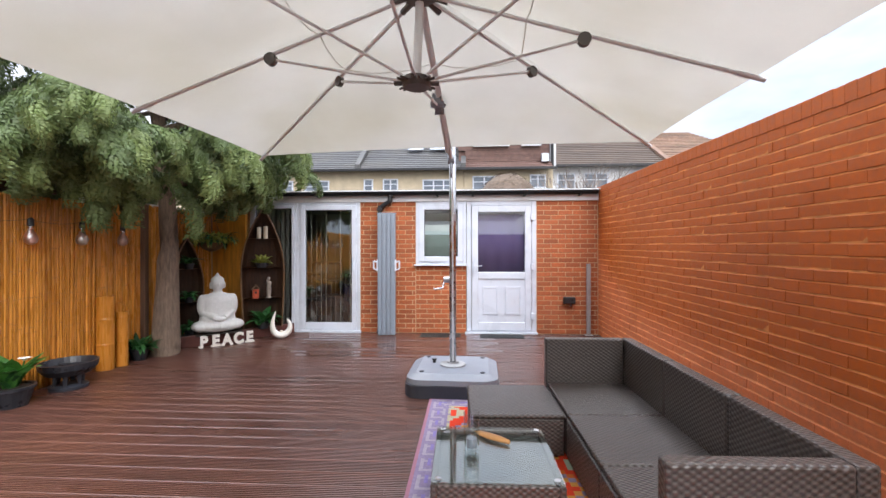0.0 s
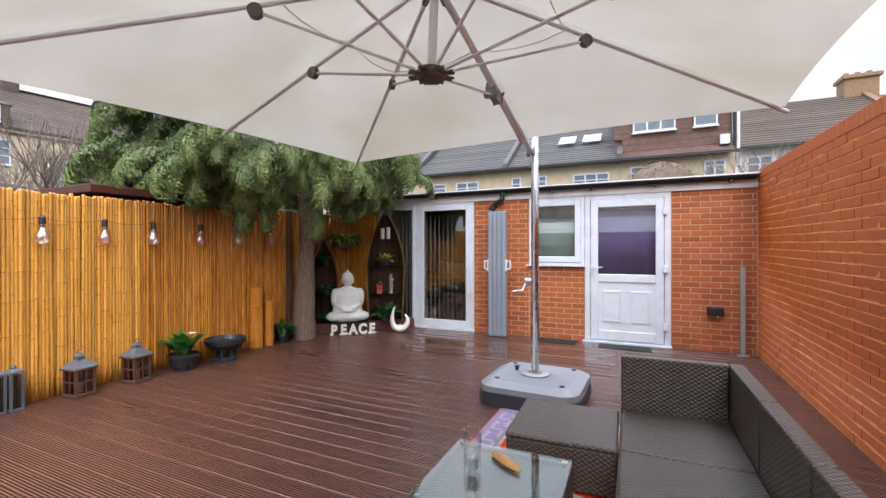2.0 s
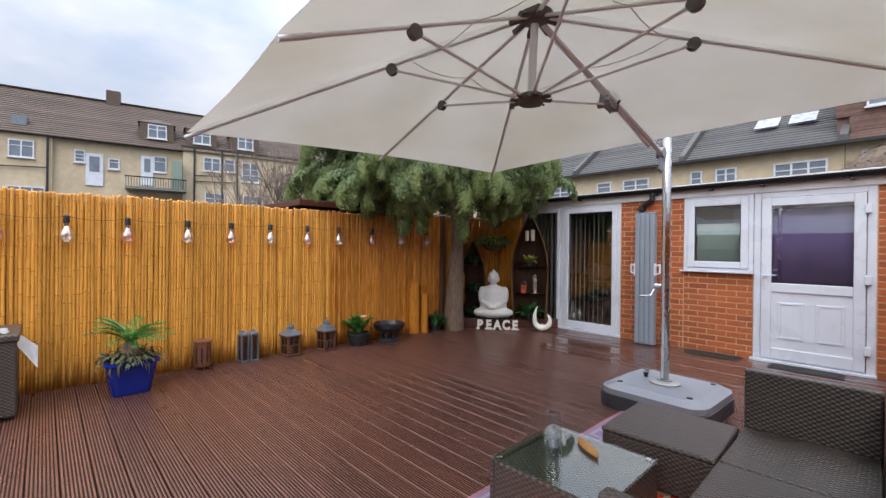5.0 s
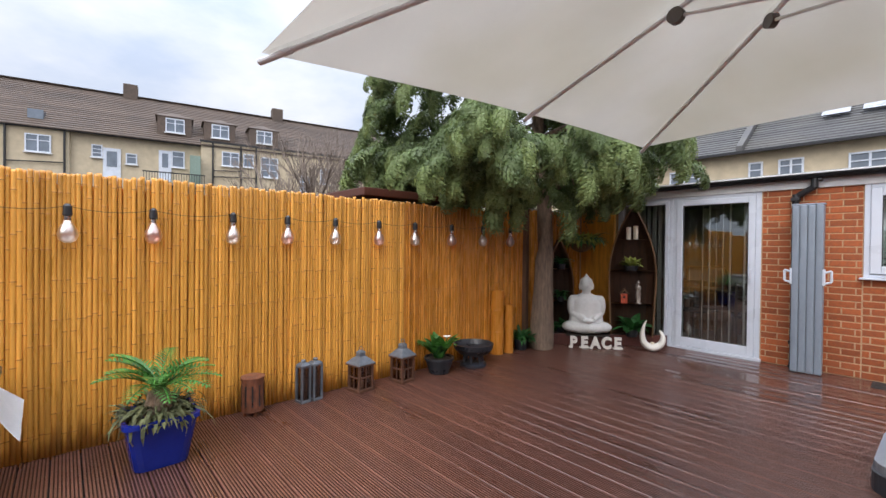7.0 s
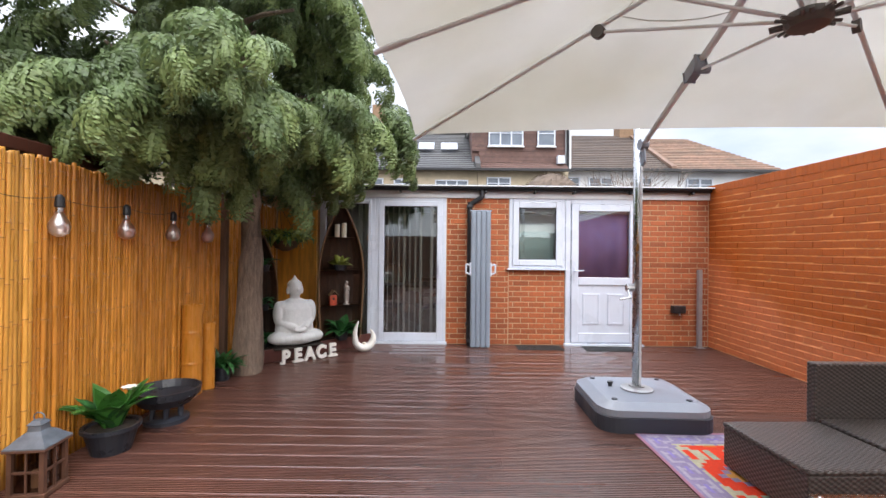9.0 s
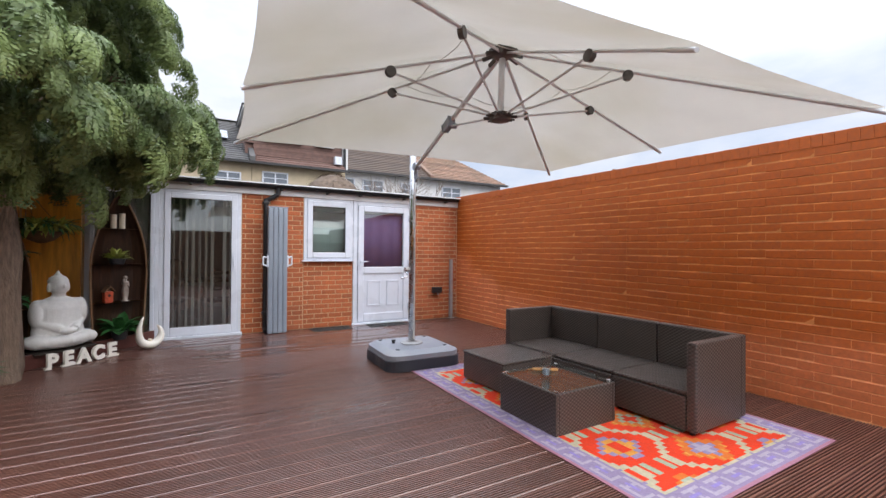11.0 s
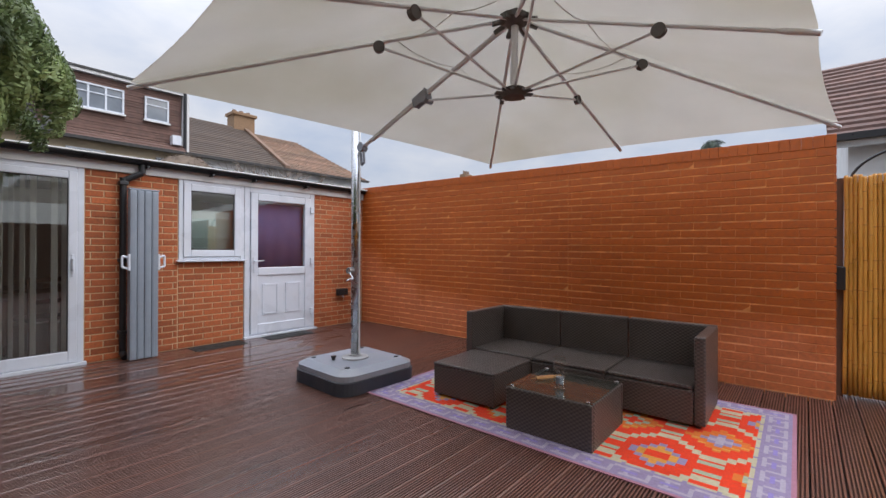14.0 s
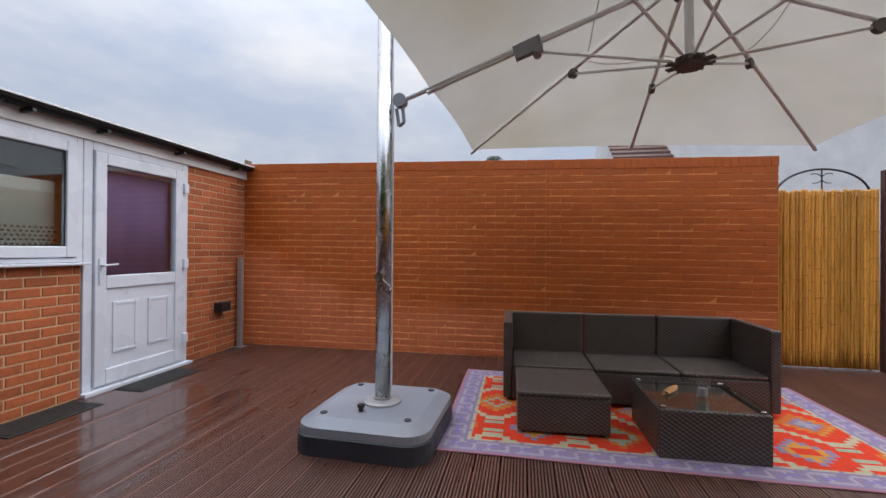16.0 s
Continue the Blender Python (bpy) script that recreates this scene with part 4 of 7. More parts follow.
candle = thing("glass_candle_holder", pose(0.18, 2.36, 0.3), "clear glass cylinder candle holder on the glass table", "candle holder")
gl = B()
lathe(gl, [(0.04, 0.02), (0.041, 0.2), (0.037, 0.2), (0.036, 0.025)], 24)
part("glass", gl, "clear", candle)
part("base_disc", lathe(B(), [(0.04, 0.0), (0.04, 0.019), (0.02, 0.0195)], 24), "clear", candle)
part("candle", lathe(B(), [(0.026, 0.026), (0.026, 0.07), (0.01, 0.072)], 16), "base_grey", candle)
opener = thing("carved_wooden_fish", pose(0.30, 2.50, 0.302, 0, 0, -35), "small carved tan wooden leaf-shaped tool on the glass table", "tool")
bm = B()
rings = []
for s in range(11):
    f = s / 10
    w = 0.028 * math.sin(math.pi * min(1, f * 0.92 + 0.08)) ** 0.7 + 0.004
    ring = [bm.verts.new((-0.1 + 0.2 * f, w * math.cos(a), 0.012 + 0.011 * math.sin(a))) for a in np.linspace(0, 2 * math.pi, 8, endpoint=False)]
    rings.append(ring)
for a, c in zip(rings, rings[1:]):
    for i in range(8):
        bm.faces.new((a[i], a[(i + 1) % 8], c[(i + 1) % 8], c[i]))
bm.faces.new(rings[0]), bm.faces.new(rings[-1])
part("blade", bm, "tan", opener, smooth=True)
part("cord", tube(B(), (-0.1, 0, 0.012), (-0.13, 0.015, 0.005), 0.004, seg=6), "tan", opener)

# ---- corner display ----
M["planter"] = mat("brown painted timber", (0.10, 0.032, 0.024), 0.5, var=0.2, stretch=(2, 2, 1))
M["plaster"] = mat("white painted stone", (0.72, 0.72, 0.70), 0.65, var=0.06, scale=25, bump=0.4, fine=90, stain=(0.55, 0.54, 0.5), stain_amt=0.4)
M["ivory"] = mat("ivory painted letters", (0.80, 0.77, 0.70), 0.5, var=0.06)
M["boat_wood"] = mat("dark boat wood", (0.075, 0.036, 0.02), 0.5, var=0.35, stretch=(3, 3, 0.5))
M["soil"] = mat("dark soil", (0.03, 0.022, 0.016), 0.95, var=0.4, bump=1.0, fine=60)
panel = structure(part("panel_corner", box(B(), FENCE_X + 0.03, -3.375, WALL_Y - 0.12, WALL_Y - 0.06, 0, 1.9), "cane_joined"), "varnished orange timber panel closing the corner", "fence")
structure(part("corner_post", box(B(), FENCE_X - 0.01, FENCE_X + 0.07, 5.33, 5.40, 0, 1.9, 0.006), "fence_board"), "dark brown timber post in the bamboo fence", "post")

planter = thing("raised_planter", Matrix(), "low brown timber planter across the garden corner", "planter")
pa, pb_ = Vector((-3.86, 5.52, 0)), Vector((-2.60, 6.88, 0))
dirv = (pb_ - pa).normalized()
ang = math.degrees(math.atan2(dirv.y, dirv.x))
L = (pb_ - pa).length
MP = pose(pa.x, pa.y, 0, 0, 0, ang)
part("front_board", box(B(), 0, L, 0, 0.045, 0, 0.15, 0.006, 2, MP), "planter", planter)
bm = B()
tri = [bm.verts.new(c) for c in ((pa.x, pa.y + 0.05, 0.02), (pb_.x - 0.06, pb_.y, 0.02), (FENCE_X + 0.1, WALL_Y - 0.13, 0.02))]
bm.faces.new(tri)
ex = bmesh.ops.extrude_face_region(bm, geom=bm.faces[:])
for v in ex["geom"]:
    if isinstance(v, bmesh.types.BMVert):
        v.co.z = 0.135
part("soil_bed", bm, "soil", planter)

# letters
word = "PEACE"
la, lb = Vector((-3.50, 5.775, 0.0)), Vector((-2.955, 6.255, 0.0))
ldir = (lb - la).normalized()
lang = math.degrees(math.atan2(ldir.y, ldir.x))
for i, ch in enumerate(word):
    cu = bpy.data.curves.new("letter", "FONT")
    cu.body, cu.size, cu.extrude, cu.bevel_depth, cu.offset = ch, 0.21, 0.018, 0.0, 0.009
    cu.align_x = "CENTER"
    tmp = bpy.data.objects.new("tmp", cu)
    scene.collection.objects.link(tmp)
    dg = bpy.context.evaluated_depsgraph_get()
    me = bpy.data.meshes.new_from_object(tmp.evaluated_get(dg))
    bpy.data.objects.remove(tmp)
    feet = {"P": ((-0.05, 0.0),), "E": ((-0.05, 0.0), (0.055, 0.0)), "A": ((-0.062, 0.0), (0.062, 0.0)), "C": ()}[ch]
    sb = B()
    sb.from_mesh(me)
    for fx, fz in feet:
        box(sb, fx - 0.022, fx + 0.022, -0.006, 0.012, -0.019, 0.019)
    sb.to_mesh(me)
    sb.free()
    me.materials.clear()
    me.materials.append(M["ivory"])
    ob = new("letter_" + ch.lower(), me)
    p = la.lerp(lb, (i + 0.5) / 5) + Vector((ldir.y, -ldir.x, 0)) * 0.085
    ob.matrix_basis = Matrix.Translation((p.x, p.y, 0.011)) @ pose(0, 0, 0, 90, 0, lang + (-4, 3, -2, 4, -3)[i]) @ Matrix.Diagonal((0.86, 1, 1, 1))
    tagged(ob, "ivory wooden letter %s standing on the deck" % ch, "letter", "letters spelling a word")

# seated statue, one plain mesh
bm = B()


def blob(cx, cy, cz, rx, ry, rz, rot=0.0, tilt=0.0):
    mt = Matrix.Translation((cx, cy, cz)) @ Euler((tilt, 0, rot)).to_matrix().to_4x4() @ Matrix.Diagonal((rx, ry, rz, 1))
    bmesh.ops.create_uvsphere(bm, u_segments=20, v_segments=12, radius=1.0, matrix=mt)


lathe(bm, [(0.2, 0.12), (0.215, 0.2), (0.205, 0.3), (0.2, 0.4), (0.195, 0.48), (0.165, 0.55), (0.1, 0.595), (0.065, 0.61)], 24, Matrix.Diagonal((1.12, 0.78, 1, 1)))
tube(bm, (0, 0, 0.58), (0, -0.01, 0.67), 0.062, 0.058, 16)
blob(0, -0.012, 0.735, 0.09, 0.098, 0.11)
blob(0, 0.01, 0.79, 0.092, 0.095, 0.075)
blob(0, 0.012, 0.855, 0.036, 0.036, 0.038)
lathe(bm, [(0.02, 0.88), (0.016, 0.9), (0.004, 0.925)], 12, Matrix.Translation((0, 0.012, 0)))
for s in (-1, 1):
    blob(s * 0.094, 0.0, 0.715, 0.014, 0.025, 0.055)
    blob(s * 0.205, -0.01, 0.42, 0.066, 0.085, 0.165, 0, 0)
    blob(s * 0.15, 0.0, 0.51, 0.105, 0.095, 0.075)
    mt = (s * 0.2, -0.02, 0.32), (s * 0.06, -0.19, 0.235)
    tube(bm, mt[0], mt[1], 0.055, 0.04, 14)
    blob(s * 0.2, -0.06, 0.105, 0.15, 0.145, 0.085, s * 0.5)
    tube(bm, (s * 0.27, -0.1, 0.1), (-s * 0.02, -0.22, 0.11), 0.072, 0.055, 14)
blob(0, -0.2, 0.215, 0.075, 0.045, 0.035)
blob(0, -0.02, 0.06, 0.29, 0.21, 0.06)
blob(0, -0.108, 0.735, 0.011, 0.014, 0.026)
bmesh.ops.scale(bm, vec=(0.98, 0.98, 0.925), verts=bm.verts[:])
statue = part("seated_statue", bm, "plaster", smooth=True)
statue.matrix_basis = pose(-3.43, 6.15, 0.152, 0, 0, 40)
skin = statue.modifiers.new("one_skin", "REMESH")
skin.mode, skin.voxel_size, skin.use_smooth_shade = "VOXEL", 0.009, True
soft = statue.modifiers.new("softened", "SMOOTH")
soft.factor, soft.iterations = 0.5, 4
tagged(statue, "white painted stone seated statue with folded legs on the planter", "statue")
plinth = thing("statue_plinth", pose(-3.43, 6.15, 0, 0, 0, 40), "low dark slab under the white statue", "plinth")
part("slab", box(B(), -0.3, 0.3, -0.2, 0.2, 0.136, 0.152, 0.004), "soil", plinth)


def boat_shelf(m, label, h=1.82, half=0.285, dep=0.18):
    """An upended half canoe with shelves across it; open side faces -y."""
    t = thing("boat_shelf", m, label, "shelf", "canoe-shaped shelves")
    def width(z):
        f = z / h
        return half * (0.92 + 0.16 * math.sin(f * 2.2)) * (1 - max(0, (f - 0.42) / 0.58) ** 2.1) + 0.006
    zs = [h * i / 22 for i in range(23)]
    bm = B()
    sec = []
    for z in zs:
        w = width(z)
        d = dep * (0.35 + 0.65 * w / half)
        sec.append([bm.verts.new((w * math.cos(a), 0.0 + d * math.sin(a), z)) for a in np.linspace(0, math.pi, 9)])
    for a, c in zip(sec, sec[1:]):
        for i in range(8):
            bm.faces.new((a[i], a[i + 1], c[i + 1], c[i]))
    bmesh.ops.solidify(bm, geom=bm.faces[:], thickness=0.012)
    part("hull", bm, "boat_wood", t)
    for s in (-1, 1):
        g = B()
        sweep(g, [(s * width(a), -0.004, a) for a in zs], 0.012, seg=6)
        part("gunwale", g, "mid_wood", t, "worn brown rim")
    for z in (0.45, 0.92, 1.36):
        w = width(z) - 0.008
        d = dep * (0.35 + 0.65 * w / half) - 0.01
        sb = B()
        lo = [sb.verts.new((w * math.cos(a), d * math.sin(a), z)) for a in np.linspace(0, math.pi, 9)]
        sb.faces.new(lo)
        bmesh.ops.solidify(sb, geom=sb.faces[:], thickness=0.014)
        part("shelf_board", sb, "tan", t, "brown shelf board")
    return t


SH = pose(-2.94, 6.52, 0.135, 0, 0, 33)
boat_shelf(SH, "dark wooden canoe-shaped shelf standing in the planter, half filled")
SH2 = pose(-3.75, 5.95, 0.135, 0, 0, 72)
boat_shelf(SH2, "dark wooden canoe-shaped shelf behind the tree trunk", 1.35, 0.24)

M["leaf"] = mat("deep green leaf", (0.035, 0.13, 0.035), 0.38, var=0.35, scale=20, island=0.35, bump=0.1)
M["leaf_bright"] = mat("bright green leaf", (0.06, 0.195, 0.035), 0.38, var=0.3, scale=20, island=0.35, bump=0.1)
M["leaf_yellow"] = mat("yellow green leaf", (0.34, 0.38, 0.085), 0.45, var=0.3, island=0.4, bump=0.1)
M["pot_black"] = mat("black plastic pot", (0.022, 0.024, 0.03), 0.35, var=0.2)
M["pot_blue"] = mat("blue glazed pot", (0.006, 0.02, 0.22), 0.12, var=0.2, scale=6)
M["fern"] = mat("moss and dry litter", (0.12, 0.13, 0.06), 0.9, var=0.5, island=0.4)
M["wicker"] = mat("brown wicker", (0.12, 0.07, 0.03), 0.8, var=0.4)
M["candle_wax"] = mat("cream wax", (0.75, 0.68, 0.54), 0.5, var=0.04)
M["red_glaze"] = mat("red painted clay", (0.42, 0.07, 0.03), 0.4, var=0.5, scale=40)
M["bronze"] = mat("pale bronze", (0.35, 0.3, 0.26), 0.4, 0.3, var=0.3)


def leaf_blade(bm, p, yaw, pitch, length, width, droop, segs=4, fold=0.25):
    """One leaf with a folded midrib that droops along its length."""
    pos = Vector(p)
    left, mid, right = [], [], []
    for s in range(segs + 1):
        f = s / segs
        w = width * math.sin(math.pi * (0.1 + 0.9 * f) ** 0.8) * 0.5 if s < segs else 0.001
        d = Vector((math.cos(yaw) * math.cos(pitch), math.sin(yaw) * math.cos(pitch), math.sin(pitch)))
        side = Vector((-math.sin(yaw), math.cos(yaw), 0))
        up = side.cross(d) * -1
        mid.append(bm.verts.new(pos))
        left.append(bm.verts.new(pos + side * w + up * -w * fold * -1))
        right.append(bm.verts.new(pos - side * w + up * -w * fold * -1))
        pos = pos + d * (length / segs)
        pitch -= droop / segs
    for i in range(segs):
        bm.faces.new((mid[i], mid[i + 1], left[i + 1], left[i]))
        bm.faces.new((right[i], right[i + 1], mid[i + 1], mid[i]))


def leafy(parent, n, r, zc, length, width, material, seed, droop=0.9, name="foliage", pitch=(0.2, 1.2), c=(0, 0)):
    rr = random.Random(seed)
    bm = B()
    for i in range(n):
        a = rr.uniform(0, 2 * math.pi)
        q = rr.random() ** 0.6 * r
        leaf_blade(bm, (c[0] + q * math.cos(a), c[1] + q * math.sin(a), zc + rr.uniform(-0.02, 0.05)), a + rr.uniform(-0.5, 0.5), rr.uniform(*pitch),
                   length * rr.uniform(0.6, 1.15), width * rr.uniform(0.7, 1.15), droop * rr.uniform(0.5, 1.4))
    return part(name, bm, material, parent, smooth=False)


def pot(parent, r0, r1, h, material, name="pot", seg=28):
    bm = B()
    lathe(bm, [(r0, 0.0), (r0 * 1.02, 0.01), (r1 * 0.97, h * 0.85), (r1 * 1.06, h * 0.86), (r1 * 1.06, h), (r1 * 0.94, h), (r1 * 0.9, h * 0.88), (0.01, h * 0.87)], seg)
    part(name, bm, material, parent)


def place_on(m, dx, dy, z):
    return m @ Matrix.Translation((dx, dy, z))


# what stands on the canoe shelf
for i, dx in enumerate((-0.05, 0.045)):
    c = thing("pillar_candle", place_on(SH, dx, 0.05, 1.36), "cream pillar candle on the canoe shelf", "candle", "candles on the canoe shelf")
    part("wax", lathe(B(), [(0.032, 0.0), (0.033, 0.17 + 0.02 * i), (0.02, 0.172 + 0.02 * i)], 16), "candle_wax", c)
    part("wick", tube(B(), (0, 0, 0.17), (0, 0, 0.195 + 0.02 * i), 0.002, seg=5), "black", c)
c = thing("potted_plant", place_on(SH, -0.01, 0.04, 0.92), "small yellow-green plant in a low black dish", "plant", "plants of the corner display")
pot(c, 0.07, 0.095, 0.07, "pot_black")
leafy(c, 46, 0.06, 0.07, 0.13, 0.055, "leaf_yellow", 3)
c = thing("painted_bird_house", place_on(SH, -0.1, 0.05, 0.45), "small red and yellow painted clay bird house", "ornament")
part("walls", box(B(), -0.045, 0.045, -0.035, 0.035, 0, 0.14, 0.006), "red_glaze", c)
bm = B()
for s in (-1, 1):
    box(bm, -0.006, 0.085, -0.05, 0.05, 0.0, 0.012, 0.0, 1, Matrix.Translation((0, 0, 0.2)) @ (pose(0, 0, 0, 0, 48) if s > 0 else pose(0, 0, 0, 0, 132)))
part("house_roof", bm, "mid_wood", c)
part("hole", tube(B(), (0, -0.034, 0.09), (0, -0.039, 0.09), 0.016), "black", c)
bm = B()
lathe(bm, [(0.045, 0.0), (0.045, 0.015), (0.025, 0.02), (0.032, 0.08), (0.036, 0.14), (0.028, 0.2), (0.04, 0.225), (0.034, 0.25), (0.012, 0.265), (0.022, 0.285), (0.022, 0.31), (0.006, 0.325)], 14)
tube(bm, (0.03, 0, 0.235), (0.015, -0.045, 0.19), 0.011, seg=6)
tube(bm, (-0.03, 0, 0.235), (-0.03, -0.03, 0.28), 0.011, seg=6)
fig = part("figurine", bm, "bronze", smooth=True)
fig.matrix_basis = place_on(SH, 0.09, 0.05, 0.45)
tagged(fig, "slender pale bronze standing figurine on the canoe shelf", "statue")
c = thing("potted_plant", place_on(SH, 0.0, -0.02, 0.0), "broad-leaved green plant at the foot of the canoe shelf", "plant", "plants of the corner display")
pot(c, 0.07, 0.09, 0.11, "pot_black")
leafy(c, 26, 0.05, 0.1, 0.26, 0.13, "leaf", 5, 0.9)
for k, (z, s) in enumerate(((0.0, 8), (0.45, 9), (0.92, 10))):
    c = thing("potted_plant", place_on(SH2, 0.03, 0.0, z), "green trailing plant in a small dark pot on a canoe shelf", "plant", "plants of the corner display")
    pot(c, 0.05, 0.065, 0.08, "pot_black")
    leafy(c, 26, 0.05, 0.08, 0.16, 0.07, "leaf", s, 1.6)
c = thing("hanging_basket", pose(-3.62, 6.32, 1.30), "brown wicker hanging basket of trailing yellow-green plants", "hanging basket")
part("basket", lathe(B(), [(0.03, 0.0), (0.12, 0.04), (0.19, 0.12), (0.2, 0.13), (0.17, 0.12), (0.01, 0.1)], 24), "wicker", c)
leafy(c, 420, 0.24, 0.15, 0.17, 0.05, "leaf_yellow", 11, 1.4, "foliage", (0.0, 1.4))
leafy(c, 70, 0.2, 0.13, 0.28, 0.06, "leaf", 12, 2.2, "trailing_foliage")
for i in range(3):
    a = i * 2.094
    part("chain", tube(B(), (0.19 * math.cos(a), 0.19 * math.sin(a), 0.13), (-0.2, 0.3, 0.62), 0.003, seg=5), "black", c)

# crescent planter
c = thing("crescent_planter", pose(-2.61, 6.42, 0, 0, 0, 28) @ Matrix.Scale(0.86, 4), "cream crescent-shaped ceramic planter standing on the deck", "planter")
bm = B()
rings = []
for s in range(25):
    f = s / 24
    a = radians(128 + 284 * f)
    rad = 0.145
    thick = 0.012 + 0.068 * math.sin(math.pi * f) ** 0.8
    cx, cz = (rad) * math.cos(a), 0.185 + rad * math.sin(a) * 1.05
    if f < 0.3:
        cz += (0.3 - f) ** 1.5 * 0.85
    rv = Vector((math.cos(a), 0, math.sin(a)))
    rings.append([bm.verts.new(Vector((cx, 0, cz)) + rv * thick * 0.72 * math.cos(b) + Vector((0, thick * 1.05 * math.sin(b), 0))) for b in np.linspace(0, 2 * math.pi, 12, endpoint=False)])
for a, b2 in zip(rings, rings[1:]):
    for i in range(12):
        bm.faces.new((a[i], a[(i + 1) % 12], b2[(i + 1) % 12], b2[i]))
bm.faces.new(rings[0]), bm.faces.new(rings[-1])
bmesh.ops.recalc_face_normals(bm, faces=bm.faces[:])
zmin = min(v.co.z for v in bm.verts)
for v in bm.verts:
    v.co.z -= zmin
part("shell", bm, "ivory", c, smooth=True)
part("tea_light", lathe(B(), [(0.028, 0.115), (0.028, 0.14), (0.02, 0.14)], 14), "candle_wax", c)

# ---- things along the bamboo fence ----
c = thing("palm_in_blue_pot", pose(-3.46, 1.0, 0) @ Matrix.Scale(1.15, 4), "young sago palm in a glossy blue glazed pot", "plant")
bm = B()
rings = []
for z, w in ((0, 0.125), (0.02, 0.13), (0.24, 0.165), (0.245, 0.178), (0.27, 0.178), (0.27, 0.158), (0.25, 0.155)):
    ring = []
    for cx, cy, a0 in ((1, 1, 0), (-1, 1, 90), (-1, -1, 180), (1, -1, 270)):
        for s in range(4):
            a = radians(a0 + 30 * s)
            ring.append(bm.verts.new((cx * (w - 0.05) + 0.05 * math.cos(a), cy * (w - 0.05) + 0.05 * math.sin(a), z)))
    rings.append(ring)
for a, b2 in zip(rings, rings[1:]):
    for i in range(16):
        bm.faces.new((a[i], a[(i + 1) % 16], b2[(i + 1) % 16], b2[i]))
bm.faces.new(list(reversed(rings[0]))), bm.faces.new(rings[-1])
part("pot", bm, "pot_blue", c, "glossy blue glazed square pot")
leafy(c, 260, 0.17, 0.255, 0.10, 0.022, "fern", 21, 2.0, "moss", (0.0, 0.8))
leafy(c, 60, 0.16, 0.27, 0.2, 0.02, "fern", 22, 2.4, "dry_fronds", (0.0, 0.4))
part("stem", lathe(B(), [(0.06, 0.25), (0.07, 0.3), (0.05, 0.38), (0.02, 0.41)], 14), "bark", c)
rr = random.Random(31)
for i in range(17):
    a = i * 2.4
    bm = B()
    pos, pitch = Vector((0, 0, 0.38)), rr.uniform(0.6, 1.35)
    for s in range(14):
        d = Vector((math.cos(a) * math.cos(pitch), math.sin(a) * math.cos(pitch), math.sin(pitch)))
        nxt = pos + d * 0.024
        tube(bm, pos, nxt, 0.004, seg=5)
        for sg in (-1, 1):
            leaf_blade(bm, pos, a + sg * 1.0, pitch * 0.6 + 0.2, 0.10 * (1 - abs(s - 6) / 11), 0.016, 0.4, 2)
        pos, pitch = nxt, pitch - 0.085
    part("frond", bm, "leaf_bright", c)

M["rust"] = mat("rusty metal", (0.16, 0.055, 0.025), 0.7, var=0.5, scale=20, bump=0.4)
M["zinc"] = mat("grey weathered zinc", (0.15, 0.17, 0.195), 0.5, 0.4, var=0.3, scale=20)
M["lantern_glass"] = glass_mat("smoked lantern glass", (0.42, 0.31, 0.24), 0.05, 0.1)
M["lantern_wood"] = mat("weathered lantern wood", (0.10, 0.042, 0.022), 0.7, var=0.4, stretch=(2, 2, 0.6))
c = thing("metal_lantern", pose(-3.82, 1.69, 0), "round rusty metal garden lantern", "lantern", "lanterns along the fence")
part("drum", lathe(B(), [(0.075, 0.03), (0.085, 0.04), (0.085, 0.29), (0.075, 0.3)], 24), "rust", c)
part("rim", lathe(B(), [(0.09, 0.29), (0.092, 0.31), (0.08, 0.315), (0.03, 0.32)], 24), "rust", c)
for i in range(4):
    a = i * math.pi / 2
    part("foot", tube(B(), (0.06 * math.cos(a), 0.06 * math.sin(a), 0), (0.06 * math.cos(a), 0.06 * math.sin(a), 0.035), 0.012), "rust", c)
for i in range(10):
    a = i * math.pi / 5
    part("slot", box(B(), -0.006, 0.006, -0.0875, -0.0835, 0.08, 0.25, 0.0, 1, pose(0, 0, 0, 0, 0, math.degrees(a))), "black", c)
for dy in (-0.055, 0.055):
    c = thing("zinc_lantern", pose(-3.82, 2.17 + dy, 0, 0, 0, 10), "narrow grey zinc lantern with glass sides", "lantern", "lanterns along the fence")
    part("floor_plate", box(B(), -0.05, 0.05, -0.048, 0.048, 0, 0.02, 0.003), "zinc", c)
    for sx in (-1, 1):
        for sy in (-1, 1):
            part("upright", box(B(), sx * 0.042 - 0.008, sx * 0.042 + 0.008, sy * 0.04 - 0.008, sy * 0.04 + 0.008, 0.02, 0.31), "zinc", c)
    part("glass_sides", box(B(), -0.036, 0.036, -0.034, 0.034, 0.022, 0.3), "lantern_glass", c)
    part("top", lathe(B(), [(0.066, 0.31), (0.066, 0.325), (0.04, 0.345), (0.02, 0.35)], 4, pose(0, 0, 0, 0, 0, 45)), "zinc", c)
    part("ring", lathe(B(), [(0.018, 0.35), (0.022, 0.36), (0.018, 0.37)], 12), "zinc", c)


